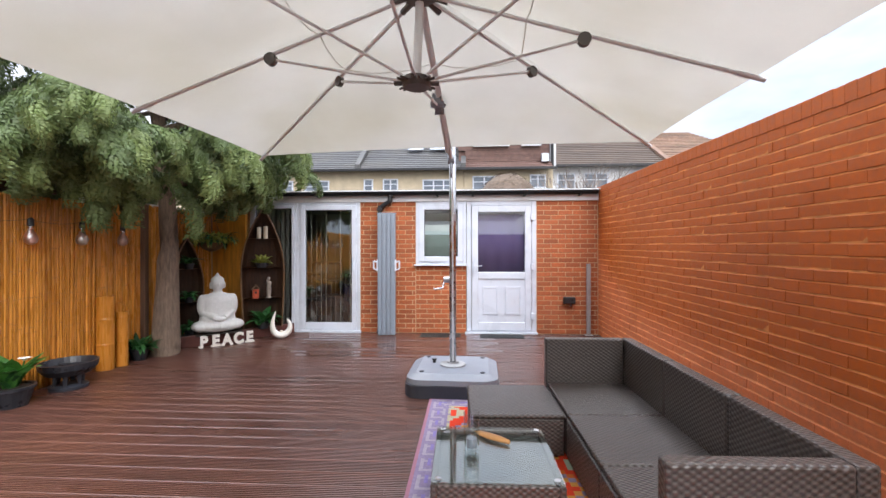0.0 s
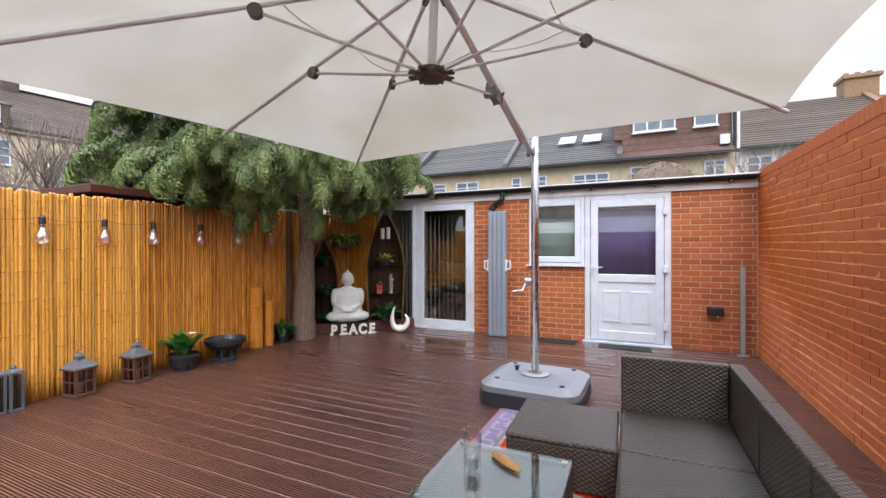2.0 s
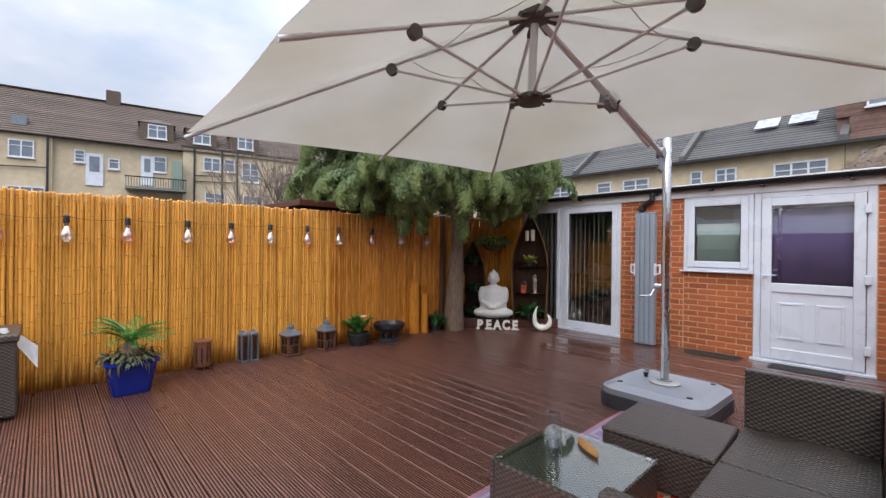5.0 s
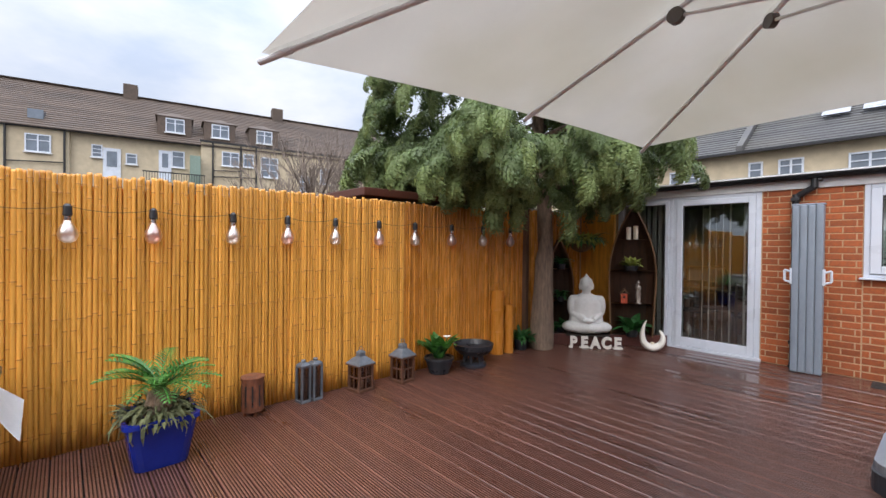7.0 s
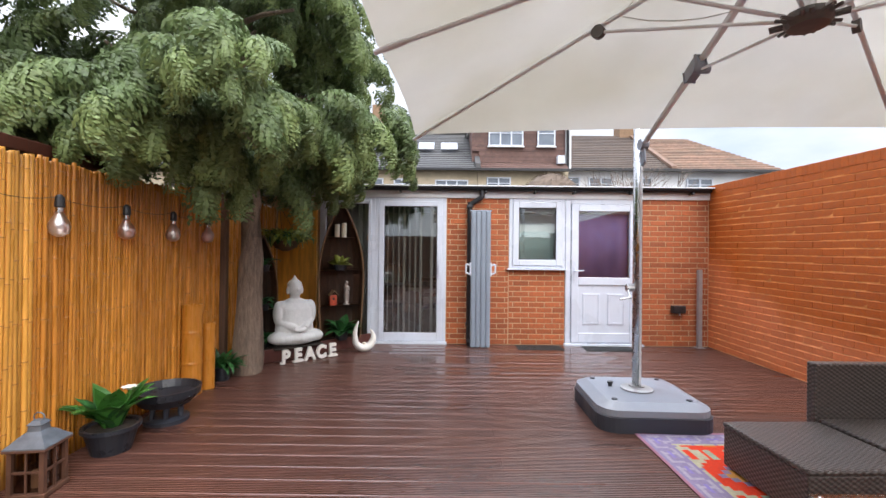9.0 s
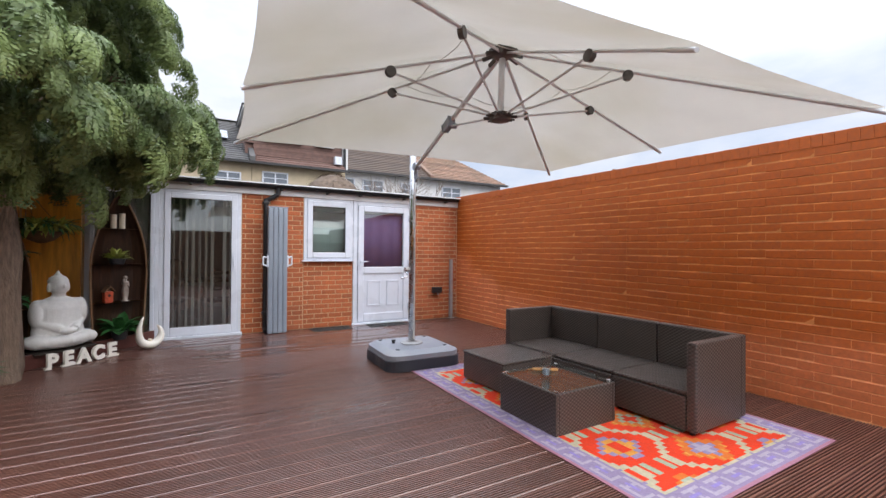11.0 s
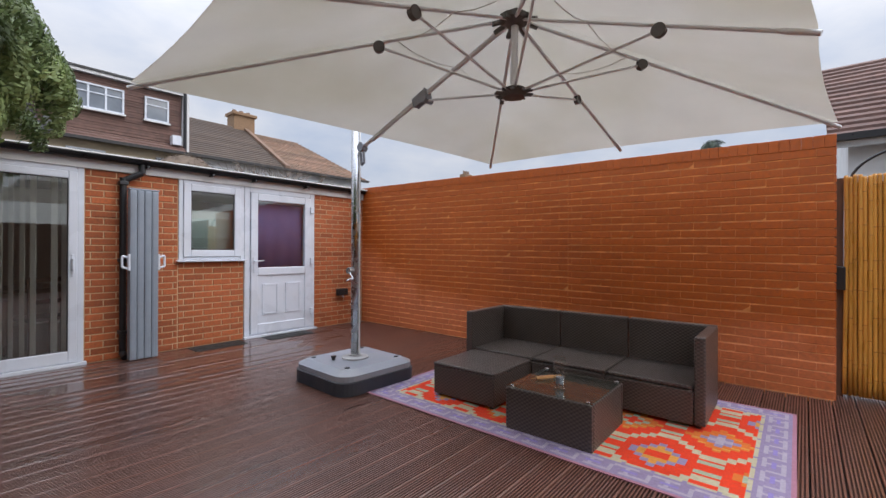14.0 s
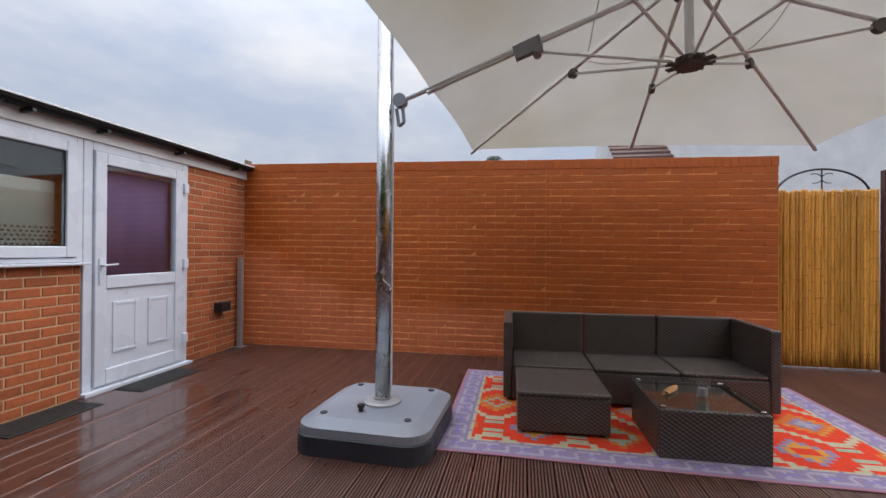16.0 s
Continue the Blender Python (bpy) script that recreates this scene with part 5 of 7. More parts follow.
def roof_lantern(y, x, s, roof_mat, label):
    t = thing("wooden_lantern", pose(x, y, 0, 0, 0, 8) @ Matrix.Scale(s, 4), label, "lantern", "lanterns along the fence")
    part("floor_plate", box(B(), -0.1, 0.1, -0.1, 0.1, 0, 0.03, 0.005), "lantern_wood", t)
    for sx in (-1, 1):
        for sy in (-1, 1):
            part("upright", box(B(), sx * 0.08 - 0.012, sx * 0.08 + 0.012, sy * 0.08 - 0.012, sy * 0.08 + 0.012, 0.03, 0.26), "lantern_wood", t)
    part("glass_sides", box(B(), -0.074, 0.074, -0.074, 0.074, 0.032, 0.258), "lantern_glass", t)
    for rz in (0, 90, 180, 270):
        part("glazing_bar", box(B(), -0.004, 0.004, -0.09, -0.08, 0.03, 0.26, 0, 1, pose(0, 0, 0, 0, 0, rz)), "lantern_wood", t)
        part("cross_bar", box(B(), -0.07, 0.07, -0.09, -0.08, 0.14, 0.152, 0, 1, pose(0, 0, 0, 0, 0, rz)), "lantern_wood", t)
    part("eaves", box(B(), -0.108, 0.108, -0.108, 0.108, 0.26, 0.275, 0.004), "lantern_wood", t)
    part("lantern_roof", lathe(B(), [(0.15, 0.276), (0.15, 0.282), (0.115, 0.305), (0.085, 0.33), (0.05, 0.35), (0.045, 0.38), (0.055, 0.385), (0.03, 0.405)], 4, pose(0, 0, 0, 0, 0, 45)), roof_mat, t)
    rb = B()
    pts = [(0.028 * math.cos(a), 0, 0.42 + 0.026 * math.sin(a)) for a in np.linspace(0, 2 * math.pi, 11)]
    sweep(rb, pts, 0.004, seg=5)
    part("ring", rb, "zinc", t)
    part("candle", lathe(B(), [(0.03, 0.03), (0.03, 0.12), (0.02, 0.122)], 14), "candle_wax", t)


roof_lantern(2.66, -3.77, 0.93, "zinc", "weathered red-brown wooden lantern with a zinc roof")
roof_lantern(3.13, -3.74, 0.95, "zinc", "brown wooden lantern with a grey pyramid roof")

c = thing("potted_plant", pose(-3.72, 3.61, 0), "broad-leaved tropical plant with a pale flower in a black pot", "plant", "plants along the fence")
pot(c, 0.11, 0.155, 0.17, "pot_black")
part("soil", lathe(B(), [(0.145, 0.14), (0.13, 0.155), (0.02, 0.165)], 20), "soil", c)
leafy(c, 15, 0.05, 0.16, 0.33, 0.16, "leaf_bright", 41, 0.8, "foliage", (0.85, 1.45))
leafy(c, 9, 0.06, 0.16, 0.26, 0.1, "leaf", 42, 0.6, "dark_foliage", (0.75, 1.2))
fl = B()
for i in range(8):
    leaf_blade(fl, (0.09, 0.03, 0.38), i * 0.785, 0.75, 0.06, 0.045, 0.9, 3)
part("flower", fl, "ivory", c, "pale cream flower")
part("flower_stem", tube(B(), (0.04, 0.01, 0.15), (0.09, 0.03, 0.385), 0.005, seg=6), "leaf_bright", c)
c = thing("fire_bowl", pose(-3.68, 4.10, 0), "dark grey cast iron fire bowl on a pierced foot", "fire bowl")
part("bowl", lathe(B(), [(0.08, 0.12), (0.17, 0.14), (0.225, 0.2), (0.235, 0.255), (0.22, 0.258), (0.2, 0.2), (0.1, 0.16), (0.01, 0.155)], 30), "pot_black", c)
part("foot_ring", lathe(B(), [(0.15, 0.0), (0.155, 0.03), (0.1, 0.045), (0.01, 0.046)], 26), "base_dark", c)
for i in range(6):
    a = i * math.pi / 3
    part("foot_post", tube(B(), (0.11 * math.cos(a), 0.11 * math.sin(a), 0.04), (0.1 * math.cos(a), 0.1 * math.sin(a), 0.14), 0.016, 0.022, 8), "base_dark", c)
M["cane_thick"] = mat("thick varnished bamboo", (0.52, 0.2, 0.025), 0.3, var=0.15, stretch=(3, 3, 0.35))
for x, y, r, h in ((-3.86, 4.72, 0.085, 0.81), (-3.80, 4.88, 0.06, 0.62), (-3.87, 4.90, 0.05, 0.72)):
    c = thing("bamboo_pole", pose(x, y, 0), "thick varnished orange bamboo section standing on end", "bamboo", "cut bamboo sections")
    prof = [(r, 0.0)]
    for z in (0.28, 0.56):
        if z < h - 0.05:
            prof += [(r, z - 0.02), (r * 1.05, z), (r, z + 0.02)]
    prof += [(r, h), (r * 0.82, h), (r * 0.8, h - 0.05), (0.005, h - 0.06)]
    part("cane_wall", lathe(B(), prof, 24), "cane_thick", c)
c = thing("potted_plant", pose(-3.80, 5.14, 0), "dark leafy plant in a small black pot by the tree", "plant", "plants along the fence")
pot(c, 0.07, 0.1, 0.14, "pot_black")
leafy(c, 60, 0.08, 0.13, 0.24, 0.055, "leaf", 44, 1.2)

# rattan storage box with a white cloth, close to the fence
c = thing("rattan_storage_box", pose(-3.48, -0.1, 0), "dark rattan storage box standing by the fence", "storage box")
part("box_body", box(B(), -0.3, 0.27, -0.5, 0.36, 0.03, 0.6, 0.012), "rattan", c)
part("box_lid", box(B(), -0.32, 0.285, -0.52, 0.375, 0.602, 0.66, 0.014), "rattan", c)
for lx in (-0.25, 0.22):
    for ly in (-0.45, 0.31):
        part("foot", tube(B(), (lx, ly, 0), (lx, ly, 0.04), 0.02), "black", c)
M["towel"] = mat("white wet cloth", (0.72, 0.72, 0.72), 0.8, var=0.06, bump=0.3)
bm = B()
gw = []
for i in range(13):
    row = []
    for j in range(9):
        u, v = i / 12, j / 8
        y = -0.12 + 0.62 * u
        over = max(0.0, y - 0.285)
        x = -0.1 + 0.34 * v
        z = 0.664 + 0.012 * math.sin(7 * u + 5 * v) + 0.01 * math.sin(13 * v) - over * (0.9 + 0.5 * v)
        row.append(bm.verts.new((x, y - 0.2 * max(0, over - 0.1), z + 0.012)))
    gw.append(row)
for i in range(12):
    for j in range(8):
        bm.faces.new((gw[i][j], gw[i + 1][j], gw[i + 1][j + 1], gw[i][j + 1]))
bmesh.ops.solidify(bm, geom=bm.faces[:], thickness=0.006)
cl = part("white_cloth", bm, "towel", smooth=True)
cl.matrix_basis = pose(-3.48, -0.1, 0)
tagged(cl, "crumpled white cloth draped over the rattan box", "cloth")

# festoon bulbs on the fence
M["bulb_glass"] = glass_mat("bulb glass", (0.93, 0.89, 0.86), 0.3, 0.36)
M["bulb_amber"] = glass_mat("amber bulb glass", (0.90, 0.70, 0.64), 0.3, 0.32)
string = thing("festoon_cable", Matrix(), "thin brown festoon cable along the bamboo fence", "cable")
BULBS = [0.1, 0.56, 1.02, 1.55, 1.99, 2.44, 2.92, 3.38, 3.92, 4.45, 4.98]
bm = B()
pts = []
for a, b2 in zip(BULBS, BULBS[1:]):
    for s in range(5):
        f = s / 5
        pts.append((FENCE_X + 0.055, a + (b2 - a) * f, 1.615 - 0.03 * 4 * f * (1 - f)))
sweep(bm, pts, 0.0025, seg=5)
part("cable_run", bm, "wicker", string)
for i, y in enumerate(BULBS):
    c = thing("festoon_bulb", pose(FENCE_X + 0.075, y, 1.63) @ Matrix.Scale(1.32, 4), "clear glass festoon bulb in a black holder" if i % 2 else "amber-tinted glass festoon bulb in a black holder", "light bulb", "festoon bulbs on the fence")
    part("holder", lathe(B(), [(0.008, 0.0), (0.018, -0.012), (0.02, -0.055), (0.017, -0.06)], 14), "black", c)
    part("collar", lathe(B(), [(0.015, -0.06), (0.015, -0.08)], 14), "steel", c)
    part("bulb", lathe(B(), [(0.014, -0.078), (0.02, -0.095), (0.037, -0.125), (0.042, -0.15), (0.034, -0.178), (0.012, -0.192)], 18), "bulb_glass" if i % 2 else "bulb_amber", c, smooth=True)

# ---- tree in the corner ----
M["needle"] = mat("conifer foliage", (0.115, 0.165, 0.06), 0.5, var=0.4, scale=4.0, island=0.2, bump=0.0, stain=(0.19, 0.24, 0.085), stain_amt=0.6, stain_scale=3.0, spec=0.4)
M["needle_tip"] = mat("young conifer foliage", (0.22, 0.285, 0.10), 0.5, var=0.3, scale=6.0, island=0.18, bump=0.0, stain=(0.14, 0.195, 0.07), stain_amt=0.6, stain_scale=3.0, spec=0.4)
M["needle_far"] = mat("dark conifer foliage", (0.07, 0.10, 0.07), 0.6, var=0.4, scale=3.0, island=0.4, bump=0.0)
M["twig"] = mat("bare twig", (0.21, 0.165, 0.135), 0.85, var=0.3)


def let_through(m, amount):
    """Thin leaves pass on part of the light that falls on their other side."""
    n, l = m.node_tree.nodes, m.node_tree.links
    b = n["Principled BSDF"]
    t, mx = n.new("ShaderNodeBsdfTranslucent"), n.new("ShaderNodeMixShader")
    l.new(b.inputs["Base Color"].links[0].from_socket, t.inputs[0])
    mx.inputs[0].default_value = amount
    l.new(b.outputs[0], mx.inputs[1])
    l.new(t.outputs[0], mx.inputs[2])
    l.new(mx.outputs[0], n["Material Output"].inputs["Surface"])


for key in ("needle", "needle_tip", "leaf", "leaf_bright", "leaf_yellow"):
    let_through(M[key], 0.26)


def spray(seed):
    """A flat fan of conifer foliage: a bending stem with forked side twigs of small scale-leaf blades."""
    r = random.Random(seed)
    vs, fs = [], []
    pos, pitch = Vector((0, 0, 0)), 0.2
    for s in range(8):
        f = s / 7
        d = Vector((math.cos(pitch), 0, math.sin(pitch)))
        for sg in (-1, 1):
            ln = (0.15 * math.sin(math.pi * (0.25 + 0.65 * f)) + 0.03) * r.uniform(0.75, 1.2)
            a = sg * r.uniform(0.5, 0.95)
            q = pos.copy()
            tp = pitch - 0.05
            for t in range(5):
                b2 = a + (0.7 * sg if t % 2 else -0.45 * sg)
                dd = Vector((math.cos(b2) * math.cos(tp), math.sin(b2), math.sin(tp) - 0.12 * t)).normalized()
                sd = dd.cross(Vector((r.uniform(-0.5, 0.5), r.uniform(-0.5, 0.5), 1))).normalized()
                l3, w3 = ln / 2.5, 0.0155 * r.uniform(0.8, 1.3)
                n = len(vs)
                vs += [q, q + dd * l3 * 0.5 + sd * w3, q + dd * l3, q + dd * l3 * 0.5 - sd * w3]
                fs.append((n, n + 1, n + 2, n + 3))
                q = q + Vector((math.cos(a) * math.cos(tp), math.sin(a), math.sin(tp))) * (ln / 3.8)
                tp -= 0.2
        pos = pos + d * 0.042
        pitch -= 0.13
    return np.array([tuple(v) for v in vs]), np.array(fs)


def foliage_mesh(name, places, sprays, material, parent, label=""):
    vv, ff, base_n = [], [], 0
    for k, (p, m3, sc) in enumerate(places):
        sv, sf = sprays[k % len(sprays)]
        vv.append((sv * sc) @ np.array(m3).T + np.array(p))
        ff.append(sf + base_n)
        base_n += len(sv)
    V, F = np.concatenate(vv), np.concatenate(ff)
    me = bpy.data.meshes.new(name)
    me.vertices.add(len(V))
    me.vertices.foreach_set("co", V.astype(np.float32).ravel())
    me.loops.add(F.size)
    me.loops.foreach_set("vertex_index", F.ravel().astype(np.int32))
    me.polygons.add(len(F))
    me.polygons.foreach_set("loop_start", np.arange(0, F.size, 4, dtype=np.int32))
    me.update(calc_edges=True)
    me.materials.append(M[material])
    ob = new(name, me)
    ob.parent = parent
    if label:
        ob["label"] = label
    return ob


def bent_limb(bm, pts, r0, r1, seg=9):
    rings = []
    n = len(pts)
    for i, p in enumerate(pts):
        p = Vector(p)
        d = (Vector(pts[min(i + 1, n - 1)]) - Vector(pts[max(i - 1, 0)])).normalized()
        q = d.to_track_quat("Z", "Y")
        rad = r0 + (r1 - r0) * i / (n - 1)
        rings.append([bm.verts.new(p + q @ Vector((math.cos(a), math.sin(a), 0)) * rad * (1 + 0.12 * math.sin(3 * a + i))) for a in np.linspace(0, 2 * math.pi, seg, endpoint=False)])
    for a, c in zip(rings, rings[1:]):
        for i in range(seg):
            bm.faces.new((a[i], a[(i + 1) % seg], c[(i + 1) % seg], c[i]))
    bm.faces.new(rings[-1])


tree = thing("conifer_tree", pose(-3.70, 5.44, 0), "tall drooping green conifer growing in the deck corner", "tree")
bm = B()
bent_limb(bm, [(0, 0, -0.05), (0.0, 0.0, 0.12), (0.01, 0.01, 0.6), (0.02, 0.03, 1.2), (0.02, 0.05, 1.8), (-0.02, 0.04, 2.3), (-0.08, 0.0, 3.0), (-0.1, -0.05, 3.9), (-0.1, -0.05, 4.8)], 0.165, 0.05, 12)
for v in bm.verts:
    if v.co.z < 0.15:
        v.co.x *= 1.12
        v.co.y *= 1.12
part("trunk", bm, "bark", tree, "fissured grey-brown trunk", smooth=True)
tr = random.Random(5)
for i in range(16):
    a = i * 2.399 + 0.4
    z = 2.15 + 2.3 * (i / 16)
    ln = 1.7 * (1 - 0.4 * i / 16)
    pts = [(0.02 * math.cos(a), 0.02 * math.sin(a), z)]
    for s in range(1, 6):
        f = s / 5
        pts.append((ln * f * math.cos(a + 0.15 * s), ln * f * math.sin(a + 0.15 * s), z + 0.55 * f - 0.45 * f * f + tr.uniform(-0.04, 0.04)))
    b2 = B()
    bent_limb(b2, pts, 0.06 - 0.002 * i, 0.012, 7)
    part("limb", b2, "bark", tree, smooth=True)
SPRAYS = [spray(s) for s in range(6)]
places = []
cr = random.Random(12)
CX, CY, CZ = -0.15, -0.18, 2.75
tip_places = []
plumes = 0
while plumes < 500:
    a, b2 = cr.uniform(0, 2 * math.pi), cr.uniform(-1, 1)
    dv = Vector((math.cos(a) * math.sqrt(1 - b2 * b2), math.sin(a) * math.sqrt(1 - b2 * b2), b2))
    lump = 1 + 0.26 * noise.noise(dv * 2.3 + Vector((3, 1, 7))) + 0.10 * noise.noise(dv * 6.0)
    rad = cr.random() ** 0.35 * lump
    p = Vector((CX + dv.x * (1.48 if dv.x > 0 else 2.05) * rad, CY + dv.y * 2.05 * rad, CZ + dv.z * (2.4 if b2 > 0 else 0.9) * rad))
    hem = (2.15 if p.xy.length < 1.1 and p.y < 0.2 else 2.30) + 0.3 * noise.noise(Vector((p.x * 1.3, p.y * 1.3, 2.0))) + (0.06 if p.y > -0.3 and p.x > 0.2 else 0.0)
    if p.z < hem or (p.xy.length < 0.3 and p.z < 2.3) or noise.noise(p * 1.15 + Vector((4, 9, 1))) < -0.1:
        continue
    plumes += 1
    # a plume: flat fans laid along a branch end that arches outwards and hangs down
    out = math.atan2(p.y - CY, p.x - CX) + cr.uniform(-0.45, 0.45)
    pitch, lean = cr.uniform(-0.45, 0.2), cr.uniform(-0.35, 0.35)
    q, size = p.copy(), cr.uniform(0.8, 1.3)
    for s in range(16):
        ahead = Vector((math.cos(out) * math.cos(pitch), math.sin(out) * math.cos(pitch), math.sin(pitch)))
        q = q + ahead * 0.036 * size
        pitch = max(-1.35, pitch - 0.085)
        if q.z < hem - 0.42:
            break
        turn = (-1 if s % 2 else 1) * (0.75 - 0.035 * s) + cr.uniform(-0.2, 0.2)
        beside = Vector((-math.sin(out), math.cos(out), 0)) * turn * 0.05 * size
        m3 = Euler((lean + cr.uniform(-0.25, 0.25), -(pitch + cr.uniform(-0.35, 0.05)), out + turn)).to_matrix()
        (tip_places if s > 8 and plumes % 3 else places).append((tuple(q + beside), m3, cr.uniform(0.5, 0.78) * size * (1.1 - 0.025 * s)))
foliage_mesh("crown", places, SPRAYS, "needle", tree, "drooping feathery green foliage")
foliage_mesh("tip_foliage", tip_places, SPRAYS, "needle_tip", tree, "paler yellow-green hanging branch tips")


def bare_tree(m, h, seed, label, spread=0.5):
    t = thing("bare_tree", m, label, "tree", "leafless trees beyond the fence")
    r = random.Random(seed)
    tb, bb = B(), B()
    def grow(p, d, ln, rad, lev):
        q = p + d * ln
        tube(tb if lev == 0 else bb, p, q, rad, rad * 0.65, seg=6 if lev < 2 else 3)
        if lev > 3:
            return
        for i in range(4 if lev else 6):
            nd = (d + Vector((r.uniform(-1, 1), r.uniform(-1, 1), r.uniform(-0.1, 0.7))) * spread).normalized()
            st = p.lerp(q, r.uniform(0.55, 1.0))
            grow(st, nd, ln * r.uniform(0.55, 0.8), rad * 0.55, lev + 1)
    grow(Vector((0, 0, 0)), Vector((0, 0, 1)), h * 0.36, h * 0.013, 0)
    part("trunk", tb, "twig", t)
    part("branch_crown", bb, "twig", t)
    return t


for x, y, h, s in ((-12.8, 5.0, 5.0, 1), (-12.3, 6.2, 5.3, 2), (-11.8, 7.3, 5.2, 3), (-11.2, 8.4, 4.9, 4), (-13.8, 6.9, 6.0, 7), (-10.6, 9.5, 4.6, 8)):
    bare_tree(pose(x, y, -0.16), h, s, "leafless grey-brown tree standing beyond the bamboo fence", 0.6)
for x, y, h, s in ((3.0, 11.6, 4.2, 5), (3.9, 11.3, 4.0, 6)):
    bare_tree(pose(x, y, -0.16), h, s, "small leafless tree behind the flat roof", 0.7)

con = thing("far_conifer", pose(30, 5.7, -0.16), "dark pointed conifer beyond the garden wall", "tree")
part("trunk", lathe(B(), [(0.25, 0), (0.18, 3), (0.03, 8.6)], 10), "bark", con)
places = []
for i in range(420):
    z = 1.5 + 7.1 * cr.random() ** 0.8
    rad = (1.75 * (8.8 - z) / 7.0 + 0.1) * (0.75 + 0.35 * noise.noise(Vector((z * 1.5, i % 7, 0))))
    a = cr.uniform(0, 2 * math.pi)
    q = rad * cr.random() ** 0.5
    places.append(((q * math.cos(a), q * math.sin(a), z), Euler((cr.uniform(-0.4, 0.4), cr.uniform(-0.1, 0.6), a)).to_matrix(), cr.uniform(1.2, 1.9)))
foliage_mesh("crown", places, SPRAYS, "needle_far", con)

# ---- houses beyond ----
M["render_cream"] = mat("cream pebbledash", (0.56, 0.47, 0.33), 0.9, var=0.12, scale=3.0, bump=0.4, fine=40, stain=(0.36, 0.28, 0.18), stain_amt=0.4, stain_scale=0.5)
M["render_white"] = mat("white render", (0.76, 0.77, 0.78), 0.9, var=0.1, scale=2.0, bump=0.3, fine=40, stain=(0.45, 0.44, 0.4), stain_amt=0.4, stain_scale=0.5)
M["tile_brown"] = mat("brown roof tile", (0.095, 0.068, 0.052), 0.8, var=0.3, scale=6.0, stain=(0.05, 0.04, 0.035), stain_amt=0.5, stain_scale=0.6, island=0.2)
M["tile_grey"] = mat("grey roof tile", (0.085, 0.085, 0.088), 0.75, var=0.3, scale=6.0, stain=(0.13, 0.12, 0.1), stain_amt=0.4, stain_scale=0.6, island=0.2)
M["tile_red"] = mat("red brown tile", (0.15, 0.088, 0.072), 0.8, var=0.3, scale=6.0, stain=(0.1, 0.05, 0.04), stain_amt=0.5, stain_scale=0.6, island=0.2)
M["tile_orange"] = mat("weathered clay tile", (0.225, 0.135, 0.092), 0.85, var=0.35, scale=5.0, stain=(0.12, 0.09, 0.06), stain_amt=0.6, stain_scale=0.8, island=0.25)
M["stock_brick"] = mat("brown stock brick", (0.27, 0.17, 0.10), 0.9, var=0.35, scale=14.0)
M["thatch"] = mat("grey thatch", (0.15, 0.11, 0.08), 0.95, var=0.4, bump=0.8, fine=40, island=0.4)
M["far_glass"] = mat("far window glass", (0.16, 0.19, 0.23), 0.08, var=0.2, scale=2.0, bump=0.0, spec=0.8)
M["green_wood"] = mat("faded green timber", (0.22, 0.29, 0.24), 0.8, var=0.2)


def tiled_slope(bm, x0, x1, y0, z0, y1, z1, rows=16, x0b=None, x1b=None):
    """Overlapping courses from the eaves (y0, z0) up to the ridge (y1, z1)."""
    x0b, x1b = x0 if x0b is None else x0b, x1 if x1b is None else x1b
    for i in range(rows):
        f, g = i / rows, (i + 1.12) / rows
        ya, za, yb, zb = y0 + (y1 - y0) * f, z0 + (z1 - z0) * f, y0 + (y1 - y0) * g, z0 + (z1 - z0) * g
        a0, a1 = x0 + (x0b - x0) * f, x1 + (x1b - x1) * f
        c0, c1 = x0 + (x0b - x0) * min(1, g), x1 + (x1b - x1) * min(1, g)
        v = [bm.verts.new(c) for c in ((a0, ya, za + 0.06), (a1, ya, za + 0.06), (c1, yb, zb), (c0, yb, zb), (a0, ya, za), (a1, ya, za))]
        bm.faces.new((v[0], v[1], v[2], v[3]))
        bm.faces.new((v[4], v[5], v[1], v[0]))


def far_window(parent, x0, x1, z0, z1, y, bars=2, cross=1):
    t = 0.045
    w = part("window", box(B(), x0, x1, y - 0.03, y + 0.02, z0, z1), "far_glass", parent, "white-framed window")
    f = B()
    for a in ((x0 - t, x0 + 0.02, z0 - t, z1 + t), (x1 - 0.02, x1 + t, z0 - t, z1 + t), (x0, x1, z1 - 0.02, z1 + t), (x0, x1, z0 - t, z0 + 0.02)):
        box(f, a[0], a[1], y - 0.08, y, a[2], a[3])
    for i in range(1, bars):
        x = x0 + (x1 - x0) * i / bars
        box(f, x - 0.035, x + 0.035, y - 0.075, y - 0.032, z0, z1)
    for i in range(1, cross + 1):
        z = z0 + (z1 - z0) * (0.68 if cross == 1 else i / (cross + 1))
        box(f, x0, x1, y - 0.065, y - 0.034, z - 0.02, z + 0.02)
    part("frame", f, "upvc", w)
    part("sill", box(B(), x0 - 0.1, x1 + 0.1, y - 0.14, y, z0 - t - 0.06, z0 - t), "fascia", w)
    return w


